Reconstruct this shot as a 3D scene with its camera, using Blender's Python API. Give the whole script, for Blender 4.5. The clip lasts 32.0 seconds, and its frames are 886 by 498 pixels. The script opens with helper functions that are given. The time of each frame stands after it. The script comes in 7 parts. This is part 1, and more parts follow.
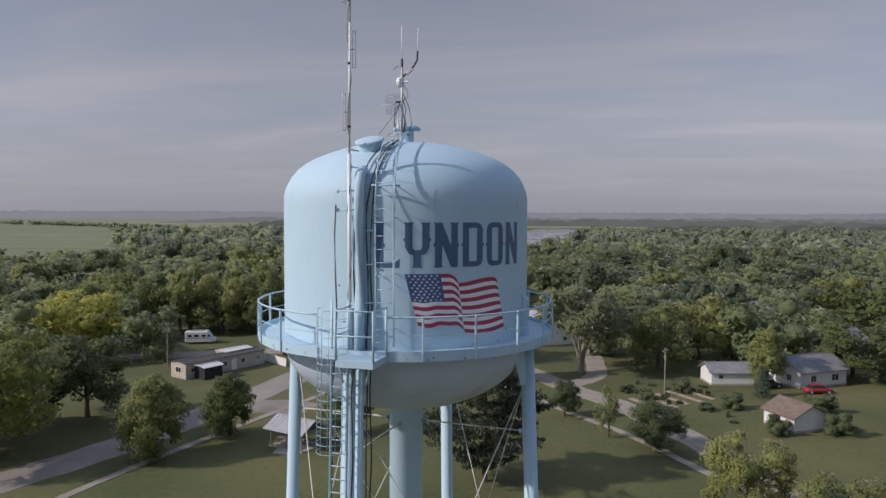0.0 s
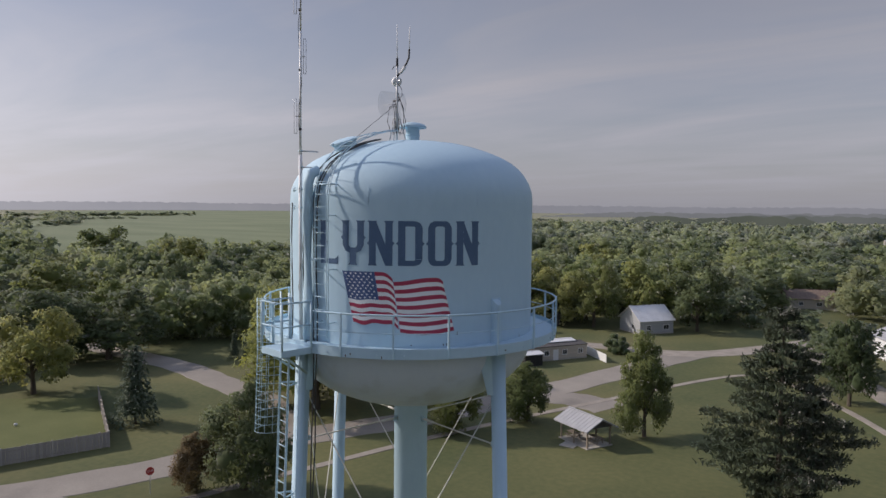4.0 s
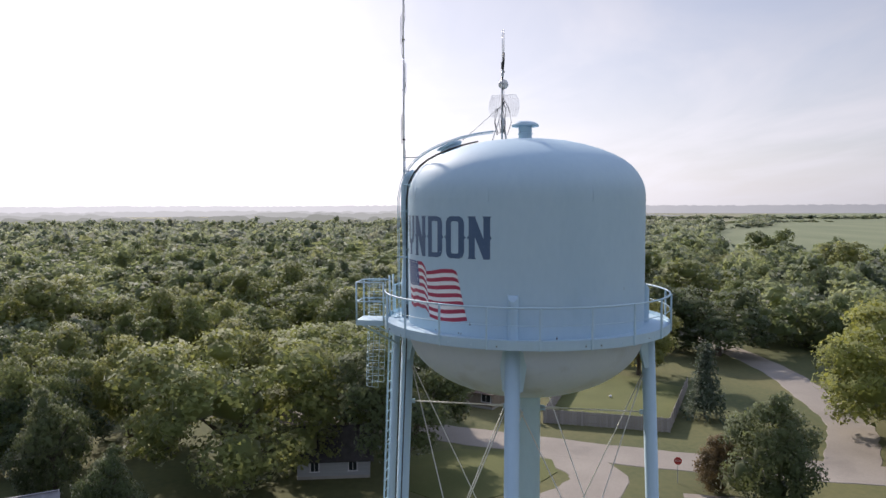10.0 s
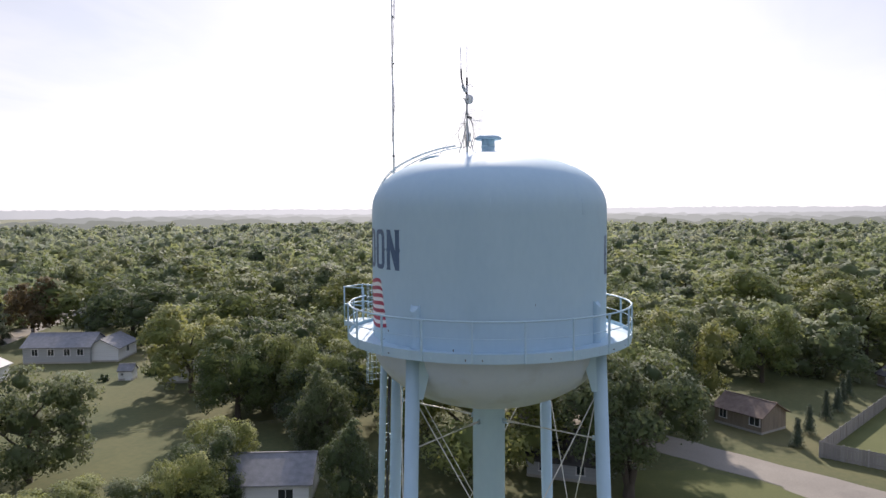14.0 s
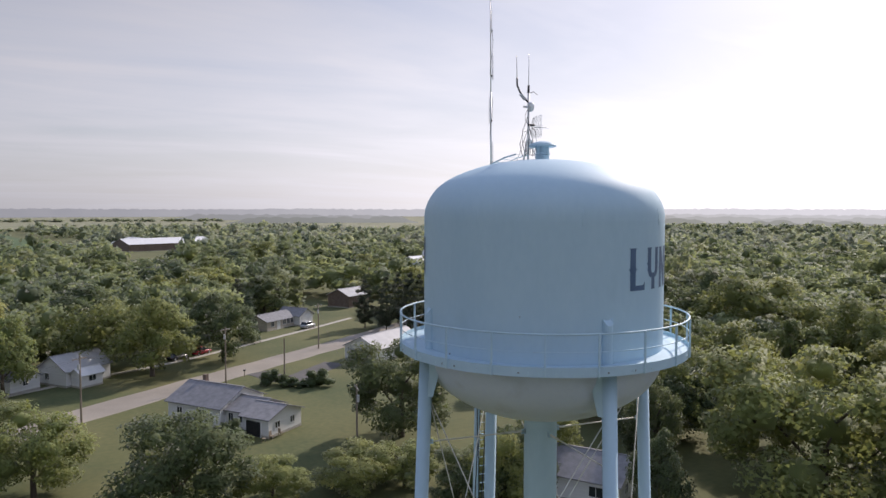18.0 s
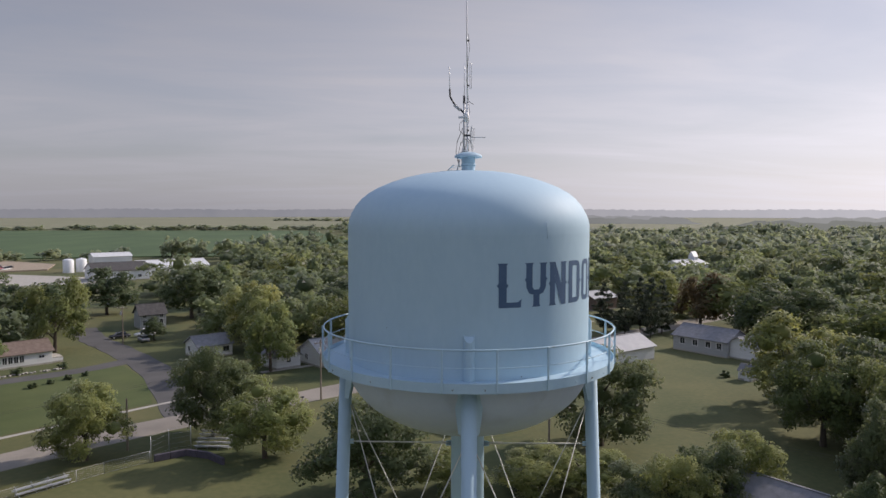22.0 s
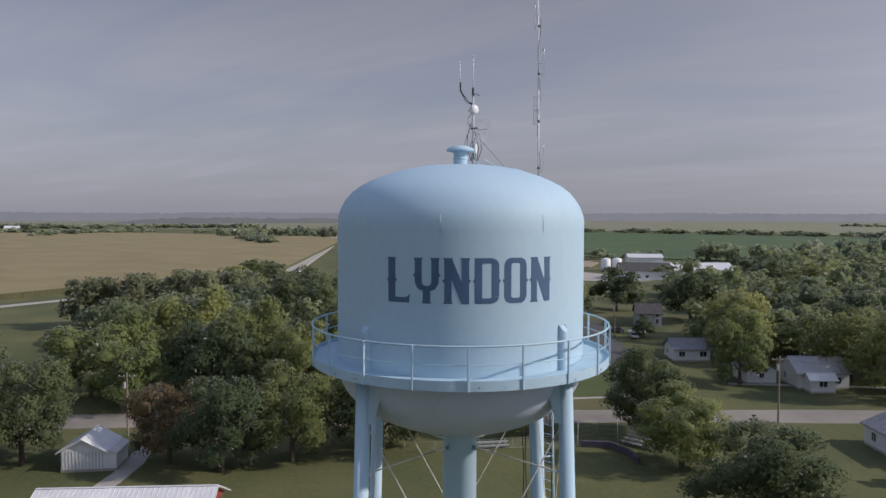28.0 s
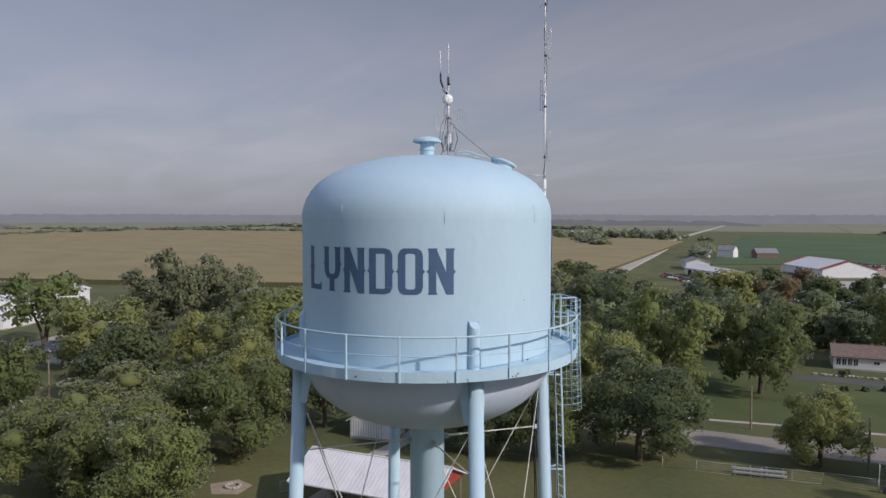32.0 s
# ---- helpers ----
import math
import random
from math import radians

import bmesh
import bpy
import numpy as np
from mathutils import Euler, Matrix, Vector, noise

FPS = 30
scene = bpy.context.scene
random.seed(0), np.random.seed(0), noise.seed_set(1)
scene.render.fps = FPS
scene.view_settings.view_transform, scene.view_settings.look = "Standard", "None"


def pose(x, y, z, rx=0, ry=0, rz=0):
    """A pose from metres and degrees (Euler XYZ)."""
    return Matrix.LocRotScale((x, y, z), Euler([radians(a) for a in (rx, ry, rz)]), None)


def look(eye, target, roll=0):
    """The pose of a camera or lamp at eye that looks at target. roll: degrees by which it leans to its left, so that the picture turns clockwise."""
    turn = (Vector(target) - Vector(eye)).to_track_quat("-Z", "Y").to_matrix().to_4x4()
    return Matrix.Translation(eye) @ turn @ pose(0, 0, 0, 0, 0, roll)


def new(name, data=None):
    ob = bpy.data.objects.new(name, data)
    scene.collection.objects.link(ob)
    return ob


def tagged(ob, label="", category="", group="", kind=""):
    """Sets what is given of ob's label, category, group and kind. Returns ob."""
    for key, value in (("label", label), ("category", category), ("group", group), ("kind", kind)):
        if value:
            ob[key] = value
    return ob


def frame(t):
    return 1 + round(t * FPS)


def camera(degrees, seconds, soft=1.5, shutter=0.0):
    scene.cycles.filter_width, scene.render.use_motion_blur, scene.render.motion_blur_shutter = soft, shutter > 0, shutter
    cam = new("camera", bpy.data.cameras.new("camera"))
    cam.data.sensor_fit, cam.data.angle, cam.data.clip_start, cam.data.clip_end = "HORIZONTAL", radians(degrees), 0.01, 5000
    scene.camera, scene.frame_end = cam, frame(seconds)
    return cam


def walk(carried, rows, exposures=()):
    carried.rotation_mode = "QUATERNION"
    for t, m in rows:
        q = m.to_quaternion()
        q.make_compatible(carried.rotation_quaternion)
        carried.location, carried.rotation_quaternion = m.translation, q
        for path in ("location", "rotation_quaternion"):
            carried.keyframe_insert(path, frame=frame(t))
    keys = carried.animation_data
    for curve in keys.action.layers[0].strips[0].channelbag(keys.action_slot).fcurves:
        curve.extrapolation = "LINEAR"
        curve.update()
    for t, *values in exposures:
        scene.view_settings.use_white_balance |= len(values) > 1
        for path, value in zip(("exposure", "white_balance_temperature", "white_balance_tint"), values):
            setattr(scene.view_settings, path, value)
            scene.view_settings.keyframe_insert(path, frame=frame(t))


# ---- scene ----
def aim(x, y, z, yaw, pitch, roll):
    a, p = radians(yaw), radians(pitch)
    return look((x, y, z), (x + 10 * math.cos(a) * math.cos(p), y + 10 * math.sin(a) * math.cos(p), z + 10 * math.sin(p)), roll)


cam = camera(62.93, 32.0)
ROWS = [
    (0, 4.621, -19.744, 28.719, 100.290, -2.864, 0.248),
    (0.5, 5.847, -19.506, 28.722, 103.673, -2.903, 0.301),
    (1, 7.067, -19.109, 28.710, 107.149, -2.878, 0.183),
    (1.5, 8.270, -18.618, 28.703, 110.751, -2.923, 0.138),
    (2, 9.482, -18.134, 28.688, 114.508, -2.960, 0.196),
    (2.5, 10.614, -17.471, 28.721, 118.163, -3.013, 0.207),
    (3, 11.650, -16.653, 28.764, 121.885, -2.995, 0.139),
    (3.5, 12.712, -15.870, 28.878, 125.843, -3.284, 0.410),
    (5.5, 16.418, -12.398, 28.774, 141.994, -3.185, -0.008),
    (6, 17.285, -11.353, 28.756, 146.315, -3.226, -0.053),
    (6.5, 17.985, -10.232, 28.796, 150.535, -3.394, 0.071),
    (7, 18.643, -9.123, 28.753, 154.602, -3.319, -0.105),
    (7.5, 19.254, -7.910, 28.682, 159.110, -3.274, -0.105),
    (8, 19.791, -6.688, 28.658, 163.834, -3.255, -0.077),
    (8.5, 20.168, -5.451, 28.656, 168.297, -3.252, -0.106),
    (9, 20.509, -4.212, 28.665, 172.776, -3.265, -0.067),
    (9.5, 20.667, -2.950, 28.710, 177.445, -3.375, 0.075),
    (10, 20.910, -1.745, 28.743, 181.678, -3.379, -0.127),
    (10.5, 21.015, -0.795, 28.779, 185.212, -3.475, 0.554),
    (11, 21.000, 0.532, 28.763, 189.717, -3.299, 0.084),
    (11.5, 20.982, 1.908, 28.875, 192.981, -3.329, 0.035),
    (12, 20.858, 3.246, 28.976, 194.449, -3.342, -0.073),
    (12.5, 20.643, 4.588, 29.048, 196.485, -3.356, -0.147),
    (13, 20.287, 5.970, 29.072, 199.757, -3.323, -0.169),
    (13.5, 19.809, 7.248, 29.029, 203.499, -3.264, -0.339),
    (15.5, 16.954, 12.349, 29.026, 221.270, -3.144, -0.035),
    (16, 16.207, 13.296, 29.078, 225.618, -3.215, -0.127),
    (16.5, 15.289, 14.239, 29.085, 230.106, -3.106, 0.048),
    (17, 14.406, 15.118, 29.152, 234.529, -3.132, -0.004),
    (17.5, 13.439, 15.929, 29.238, 238.770, -3.117, 0.054),
    (18, 12.482, 16.655, 29.243, 240.929, -3.129, -0.005),
    (18.5, 11.412, 17.311, 29.267, 241.883, -3.119, -0.125),
    (19, 10.322, 17.878, 29.302, 243.483, -3.082, -0.118),
    (19.5, 9.190, 18.407, 29.358, 246.204, -3.143, -0.304),
    (20, 8.031, 18.894, 29.369, 249.630, -3.121, -0.196),
    (20.5, 6.852, 19.314, 29.362, 252.119, -3.139, -0.203),
    (21, 5.619, 19.655, 29.397, 255.329, -3.134, -0.119),
    (21.5, 4.430, 19.933, 29.500, 259.043, -3.086, -0.039),
    (22, 3.213, 20.125, 29.551, 262.914, -3.098, 0.060),
    (22.5, 1.960, 20.235, 29.548, 266.501, -3.069, 0.089),
    (23, 0.719, 20.289, 29.518, 270.038, -2.992, -0.027),
    (23.5, -0.534, 20.352, 29.498, 273.696, -2.974, 0.033),
    (24, -1.808, 20.199, 29.432, 277.214, -3.022, 0.156),
    (24.5, -2.953, 19.996, 29.424, 280.507, -3.234, 0.538),
    (25, -4.095, 19.678, 29.319, 283.657, -2.920, 0.096),
    (25.5, -5.451, 19.425, 29.179, 287.795, -2.650, 0.877),
    (27.5, -10.127, 17.315, 29.161, 301.841, -2.529, 0.523),
    (28, -11.128, 16.572, 29.304, 305.243, -2.806, 0.088),
    (28.5, -12.253, 15.886, 29.296, 309.121, -2.583, 0.578),
    (29, -13.207, 15.065, 29.273, 312.152, -2.665, 0.394),
    (29.5, -14.083, 14.113, 29.280, 315.213, -2.755, 0.159),
    (30, -14.975, 13.201, 29.266, 318.428, -2.737, 0.345),
    (30.5, -15.767, 12.161, 29.226, 321.833, -2.755, 0.407),
    (31, -16.448, 11.056, 29.185, 325.158, -2.819, 0.485),
    (31.5, -17.087, 9.958, 29.141, 328.565, -2.891, 0.526),
    (32, -17.675, 8.908, 29.033, 332.003, -2.666, 0.064),
]
EXPOSURES = [(0, 0.05, 6310, 20), (3, 0.07, 6450, 20), (6, 0.23, 6480, 20), (9, 0.51, 6500, 20), (13, 0.68, 6580, 19), (16, 0.59, 6560, 19), (19, 0.42, 6540, 20), (22, 0.19, 6540, 20), (25, 0.04, 6440, 20), (28, -0.03, 6250, 20), (32, -0.06, 6250, 20)]
walk(cam, [(r[0], aim(*r[1:])) for r in ROWS], EXPOSURES)

# ---- world and sun ----
SUN_AZ, SUN_EL = 206.0, 31.0
world = bpy.data.worlds.new("sky")
scene.world = world
world.use_nodes = True
wt = world.node_tree
bg = wt.nodes["Background"]
sky = wt.nodes.new("ShaderNodeTexSky")
sky.sky_type = "NISHITA"
sky.sun_disc = False
sky.sun_elevation, sky.sun_rotation = radians(SUN_EL), radians(90 - SUN_AZ)
sky.air_density, sky.dust_density, sky.ozone_density = 1.0, 0.75, 3.0
wc = wt.nodes.new("ShaderNodeTexCoord")
# thin streaked cirrus: direction divided by height, so the streaks lie on a flat layer
sep = wt.nodes.new("ShaderNodeSeparateXYZ")
wt.links.new(wc.outputs["Generated"], sep.inputs[0])


def wmath(op, a, b=None):
    n = wt.nodes.new("ShaderNodeMath")
    n.operation = op
    for i, v in enumerate((a, b)):
        if v is None:
            continue
        if isinstance(v, (int, float)):
            n.inputs[i].default_value = v
        else:
            wt.links.new(v, n.inputs[i])
    return n.outputs[0]


zup = wmath("MAXIMUM", sep.outputs[2], 0.0)
den = wmath("ADD", zup, 0.09)
comb = wt.nodes.new("ShaderNodeCombineXYZ")
wt.links.new(wmath("DIVIDE", sep.outputs[0], den), comb.inputs[0])
wt.links.new(wmath("DIVIDE", sep.outputs[1], den), comb.inputs[1])
wmap = wt.nodes.new("ShaderNodeMapping")
wmap.inputs["Rotation"].default_value = (0, 0, radians(62))
wmap.inputs["Scale"].default_value = (0.3, 0.5, 1)
wt.links.new(comb.outputs[0], wmap.inputs[0])
cn = wt.nodes.new("ShaderNodeTexNoise")
cn.inputs["Scale"].default_value = 1.3
cn.inputs["Detail"].default_value = 6
cn.inputs["Roughness"].default_value = 0.56
cn.inputs["Distortion"].default_value = 0.5
wt.links.new(wmap.outputs[0], cn.inputs[0])
wmap2 = wt.nodes.new("ShaderNodeMapping")
wmap2.inputs["Rotation"].default_value = (0, 0, radians(-24))
wmap2.inputs["Location"].default_value = (3.1, 1.7, 0)
wmap2.inputs["Scale"].default_value = (0.26, 0.7, 1)
wt.links.new(comb.outputs[0], wmap2.inputs[0])
cn2 = wt.nodes.new("ShaderNodeTexNoise")
cn2.inputs["Scale"].default_value, cn2.inputs["Detail"].default_value, cn2.inputs["Roughness"].default_value = 1.4, 5, 0.54
cn2.inputs["Distortion"].default_value = 0.8
wt.links.new(wmap2.outputs[0], cn2.inputs[0])
cr2 = wt.nodes.new("ShaderNodeMapRange")
cr2.inputs["From Min"].default_value, cr2.inputs["From Max"].default_value, cr2.inputs["To Max"].default_value = 0.46, 0.76, 0.62
wt.links.new(cn2.outputs[0], cr2.inputs[0])
cr = wt.nodes.new("ShaderNodeMapRange")
cr.inputs["From Min"].default_value, cr.inputs["From Max"].default_value = 0.38, 0.72
cr.inputs["To Max"].default_value = 0.55
wt.links.new(cn.outputs[0], cr.inputs[0])
# a thin even veil of high cloud takes the edge off the glare round the sun
raw = wt.nodes.new("ShaderNodeRGBToBW")
wt.links.new(sky.outputs[0], raw.inputs[0])
veil = wt.nodes.new("ShaderNodeVectorMath")
veil.operation = "SCALE"
wt.links.new(sky.outputs[0], veil.inputs[0])
wt.links.new(wmath("DIVIDE", 1.08, wmath("ADD", wmath("MULTIPLY", raw.outputs[0], 0.06), 1.0)), veil.inputs["Scale"])
lum = wt.nodes.new("ShaderNodeRGBToBW")
wt.links.new(veil.outputs[0], lum.inputs[0])
grey = wt.nodes.new("ShaderNodeMixRGB")
gr = wt.nodes.new("ShaderNodeMapRange")
gr.inputs["From Min"].default_value, gr.inputs["From Max"].default_value = 0.34, 0.75
gr.inputs["To Min"].default_value, gr.inputs["To Max"].default_value = 0.5, 0.0
wt.links.new(zup, gr.inputs[0])
wt.links.new(gr.outputs[0], grey.inputs[0])
wt.links.new(veil.outputs[0], grey.inputs[1])
wt.links.new(lum.outputs[0], grey.inputs[2])
cloud = wt.nodes.new("ShaderNodeMixRGB")
cloud.blend_type = "MULTIPLY"
cloud.inputs[0].default_value = 1
cloud.inputs[2].default_value = (1.28, 1.33, 1.40, 1)
# unseen cloud overhead, brightened to lift the shaded sides
over = wt.nodes.new("ShaderNodeMapRange")
over.inputs["From Min"].default_value, over.inputs["From Max"].default_value = 0.3, 0.85
over.inputs["To Min"].default_value, over.inputs["To Max"].default_value = 2.2, 7.0
wt.links.new(zup, over.inputs[0])
wt.links.new(wmath("MAXIMUM", lum.outputs[0], over.outputs[0]), cloud.inputs[1])
mixw = wt.nodes.new("ShaderNodeMixRGB")
thin = wt.nodes.new("ShaderNodeMapRange")
thin.inputs["From Min"].default_value, thin.inputs["From Max"].default_value = 0.34, 0.75
thin.inputs["To Min"].default_value, thin.inputs["To Max"].default_value = 1.0, 1.25
wt.links.new(zup, thin.inputs[0])
wt.links.new(wmath("MULTIPLY", wmath("MINIMUM", wmath("ADD", cr.outputs[0], cr2.outputs[0]), 1.0), thin.outputs[0]), mixw.inputs[0])
wt.links.new(grey.outputs[0], mixw.inputs[1])
wt.links.new(cloud.outputs[0], mixw.inputs[2])
# milky summer haze low in the sky
hz = wmath("EXPONENT", wmath("MULTIPLY", zup, -6.5))
haze = wt.nodes.new("ShaderNodeMixRGB")
wt.links.new(wmath("MULTIPLY", hz, 0.85), haze.inputs[0])
wt.links.new(mixw.outputs[0], haze.inputs[1])
# brighter towards the sun, where the haze scatters forward
SUN_FLAT = (math.cos(radians(SUN_AZ)), math.sin(radians(SUN_AZ)), 0.0)
wdot = wt.nodes.new("ShaderNodeVectorMath")
wdot.operation = "DOT_PRODUCT"
wdot.inputs[1].default_value = SUN_FLAT
wt.links.new(wc.outputs["Generated"], wdot.inputs[0])
glow = wmath("MULTIPLY", wmath("POWER", wmath("MAXIMUM", wdot.outputs["Value"], 0.0), 2.5), 5.5)
hcol = wt.nodes.new("ShaderNodeMixRGB")
hcol.blend_type = "ADD"
hcol.inputs[0].default_value = 1
hcol.inputs[1].default_value = (2.62, 2.75, 2.95, 1)
wt.links.new(glow, hcol.inputs[2])
wt.links.new(hcol.outputs[0], haze.inputs[2])
# faint blue tint overhead, above the haze, added out of view for bluer fill
blue = wt.nodes.new("ShaderNodeMixRGB")
blue.blend_type = "MULTIPLY"
blue.inputs[2].default_value = (0.93, 1.0, 1.1, 1)
high = wt.nodes.new("ShaderNodeMapRange")
high.inputs["From Min"].default_value, high.inputs["From Max"].default_value = 0.3, 0.52
wt.links.new(zup, high.inputs[0])
wt.links.new(high.outputs[0], blue.inputs[0])
wt.links.new(haze.outputs[0], blue.inputs[1])
wt.links.new(blue.outputs[0], bg.inputs[0])
bg.inputs[1].default_value = 0.102

sun = new("sun", bpy.data.lights.new("sun", "SUN"))
sun.data.energy, sun.data.angle, sun.data.color = 3.1, radians(1.2), (1.0, 0.93, 0.80)
sa, se = radians(SUN_AZ), radians(SUN_EL)
SUN_DIR = Vector((math.cos(sa) * math.cos(se), math.sin(sa) * math.cos(se), math.sin(se)))
sun.matrix_world = look(SUN_DIR * 200, (0, 0, 0))


# ---- materials ----
def material(name, a, b, scale=1.0, rough=0.6, bump=0.0, metal=0.0, fine=12.0, island=0.0, objects=0.0, stretch=(1, 1, 1), translucent=0.0, grime=None, hue=0.0, spec=0.5):
    """Two colours mixed by broad and fine noise, with relief; optional shift per object or per loose piece."""
    m = bpy.data.materials.new(name)
    m.use_nodes = True
    t = m.node_tree
    p = t.nodes["Principled BSDF"]
    tc = t.nodes.new("ShaderNodeTexCoord")
    mp = t.nodes.new("ShaderNodeMapping")
    mp.inputs["Scale"].default_value = stretch
    t.links.new(tc.outputs["Object"], mp.inputs[0])
    n1, n2 = t.nodes.new("ShaderNodeTexNoise"), t.nodes.new("ShaderNodeTexNoise")
    for n, s, d in ((n1, scale, 4), (n2, scale * fine, 3)):
        n.inputs["Scale"].default_value, n.inputs["Detail"].default_value = s, d
        t.links.new(mp.outputs[0], n.inputs[0])
    add = t.nodes.new("ShaderNodeMath")
    add.operation = "MULTIPLY_ADD"
    add.inputs[1].default_value = 0.45
    t.links.new(n2.outputs[0], add.inputs[0])
    t.links.new(n1.outputs[0], add.inputs[2])
    rng = t.nodes.new("ShaderNodeMapRange")
    rng.inputs["From Min"].default_value, rng.inputs["From Max"].default_value = 0.5, 0.95
    t.links.new(add.outputs[0], rng.inputs[0])
    mix = t.nodes.new("ShaderNodeMixRGB")
    mix.inputs[1].default_value, mix.inputs[2].default_value = (*a, 1), (*b, 1)
    t.links.new(rng.outputs[0], mix.inputs[0])
    col = mix.outputs[0]
    for amount, node, out in ((island, "ShaderNodeNewGeometry", "Random Per Island"), (objects, "ShaderNodeObjectInfo", "Random")):
        if amount:
            g = t.nodes.new(node)
            mr = t.nodes.new("ShaderNodeMapRange")
            mr.inputs["To Min"].default_value, mr.inputs["To Max"].default_value = 1 - amount, 1 + amount
            t.links.new(g.outputs[out], mr.inputs[0])
            hs = t.nodes.new("ShaderNodeHueSaturation")
            t.links.new(mr.outputs[0], hs.inputs["Value"])
            t.links.new(col, hs.inputs["Color"])
            if hue and node == "ShaderNodeObjectInfo":
                hr = t.nodes.new("ShaderNodeMapRange")
                hr.inputs["To Min"].default_value, hr.inputs["To Max"].default_value = 0.5 + hue, 0.5 - hue
                t.links.new(g.outputs[out], hr.inputs[0])
                t.links.new(hr.outputs[0], hs.inputs["Hue"])
            col = hs.outputs[0]
    if grime:
        n3 = t.nodes.new("ShaderNodeTexNoise")
        n3.inputs["Scale"].default_value, n3.inputs["Detail"].default_value = grime[1], 6
        t.links.new(mp.outputs[0], n3.inputs[0])
        r3 = t.nodes.new("ShaderNodeMapRange")
        r3.inputs["From Min"].default_value, r3.inputs["From Max"].default_value, r3.inputs["To Max"].default_value = grime[2], grime[2] + 0.18, grime[3]
        t.links.new(n3.outputs[0], r3.inputs[0])
        m3 = t.nodes.new("ShaderNodeMixRGB")
        t.links.new(r3.outputs[0], m3.inputs[0])
        t.links.new(col, m3.inputs[1])
        m3.inputs[2].default_value = (*grime[0], 1)
        col = m3.outputs[0]
    t.links.new(col, p.inputs["Base Color"])
    p.inputs["Specular IOR Level"].default_value = spec
    p.inputs["Roughness"].default_value, p.inputs["Metallic"].default_value = rough, metal
    if bump:
        bn = t.nodes.new("ShaderNodeBump")
        bn.inputs["Strength"].default_value, bn.inputs["Distance"].default_value = bump, 0.05
        t.links.new(add.outputs[0], bn.inputs["Height"])
        t.links.new(bn.outputs[0], p.inputs["Normal"])
    if translucent:
        p.inputs["Sheen Weight"].default_value, p.inputs["Sheen Roughness"].default_value = 0.16, 0.45
        tr = t.nodes.new("ShaderNodeBsdfTranslucent")
        thru = t.nodes.new("ShaderNodeMixRGB")
        thru.blend_type = "MULTIPLY"
        thru.inputs[0].default_value = 1
        thru.inputs[2].default_value = (translucent * 1.08, translucent * 1.0, translucent * 0.85, 1)
        t.links.new(col, thru.inputs[1])
        t.links.new(thru.outputs[0], tr.inputs[0])
        ms = t.nodes.new("ShaderNodeAddShader")
        t.links.new(p.outputs[0], ms.inputs[0])
        t.links.new(tr.outputs[0], ms.inputs[1])
        t.links.new(ms.outputs[0], t.nodes["Material Output"].inputs[0])
    return m


PAINT = material("pale_blue_paint", (0.40, 0.56, 0.66), (0.45, 0.61, 0.70), 0.5, 0.62, 0.05, fine=14, stretch=(1, 1, 0.45), grime=((0.36, 0.50, 0.575), 1.3, 0.62, 0.4), spec=0.3)
# stained bowl paint, its base lightened and blued to offset dim green bounce light
PAINT_BOWL = material("weathered_blue_paint_lifted", (0.52, 0.60, 0.73), (0.57, 0.65, 0.77), 0.7, 0.5, 0.06, fine=10, grime=((0.30, 0.32, 0.33), 0.9, 0.58, 0.45))
PAINT_DARK = material("blue_paint_worn", (0.40, 0.56, 0.655), (0.47, 0.63, 0.71), 2.0, 0.5, 0.1, fine=9, grime=((0.30, 0.27, 0.24), 3.0, 0.66, 0.6))
GALV = material("galvanised_steel", (0.46, 0.47, 0.48), (0.58, 0.59, 0.60), 6, 0.42, 0.05, 0.25)
BLACK = material("black_rubber", (0.02, 0.02, 0.022), (0.04, 0.04, 0.045), 8, 0.55)
WHITE_PL = material("white_plastic", (0.72, 0.73, 0.73), (0.8, 0.8, 0.79), 5, 0.4)
NAVY = material("navy_lettering", (0.055, 0.11, 0.20), (0.075, 0.135, 0.235), 1.2, 0.5, 0.02)
FLAG_RED = material("flag_red", (0.35, 0.028, 0.07), (0.41, 0.04, 0.085), 1.2, 0.5)
FLAG_WHITE = material("flag_white", (0.72, 0.72, 0.72), (0.8, 0.8, 0.8), 1.2, 0.5)
FLAG_BLUE = material("flag_blue", (0.05, 0.09, 0.21), (0.065, 0.11, 0.25), 1.2, 0.5)
RUST = material("rust", (0.06, 0.035, 0.025), (0.13, 0.06, 0.035), 20, 0.8)
CABLE = material("cable_black", (0.03, 0.03, 0.03), (0.05, 0.05, 0.05), 9, 0.6)
ROD = material("tie_rod_steel", (0.55, 0.55, 0.50), (0.66, 0.64, 0.57), 5, 0.5, metal=0.2)
GRASS = material("grass", (0.054, 0.074, 0.022), (0.132, 0.128, 0.045), 0.045, 0.95, 0.6, fine=30, grime=((0.18, 0.148, 0.062), 0.03, 0.54, 0.55))
GREEN_LAWN = material("green_lawn", (0.058, 0.082, 0.021), (0.094, 0.114, 0.033), 0.12, 0.95, 0.4, fine=25, grime=((0.12, 0.12, 0.045), 0.05, 0.56, 0.4))
LAWN = material("mown_lawn", (0.083, 0.10, 0.024), (0.12, 0.13, 0.038), 0.15, 0.95, 0.4, fine=25)
ASPHALT = material("worn_asphalt", (0.225, 0.20, 0.17), (0.32, 0.285, 0.24), 0.12, 0.9, 0.2, fine=40, grime=((0.15, 0.135, 0.12), 0.11, 0.58, 0.65))
DARKROAD = material("dark_asphalt", (0.075, 0.072, 0.07), (0.11, 0.105, 0.10), 0.2, 0.9, 0.2, fine=40)
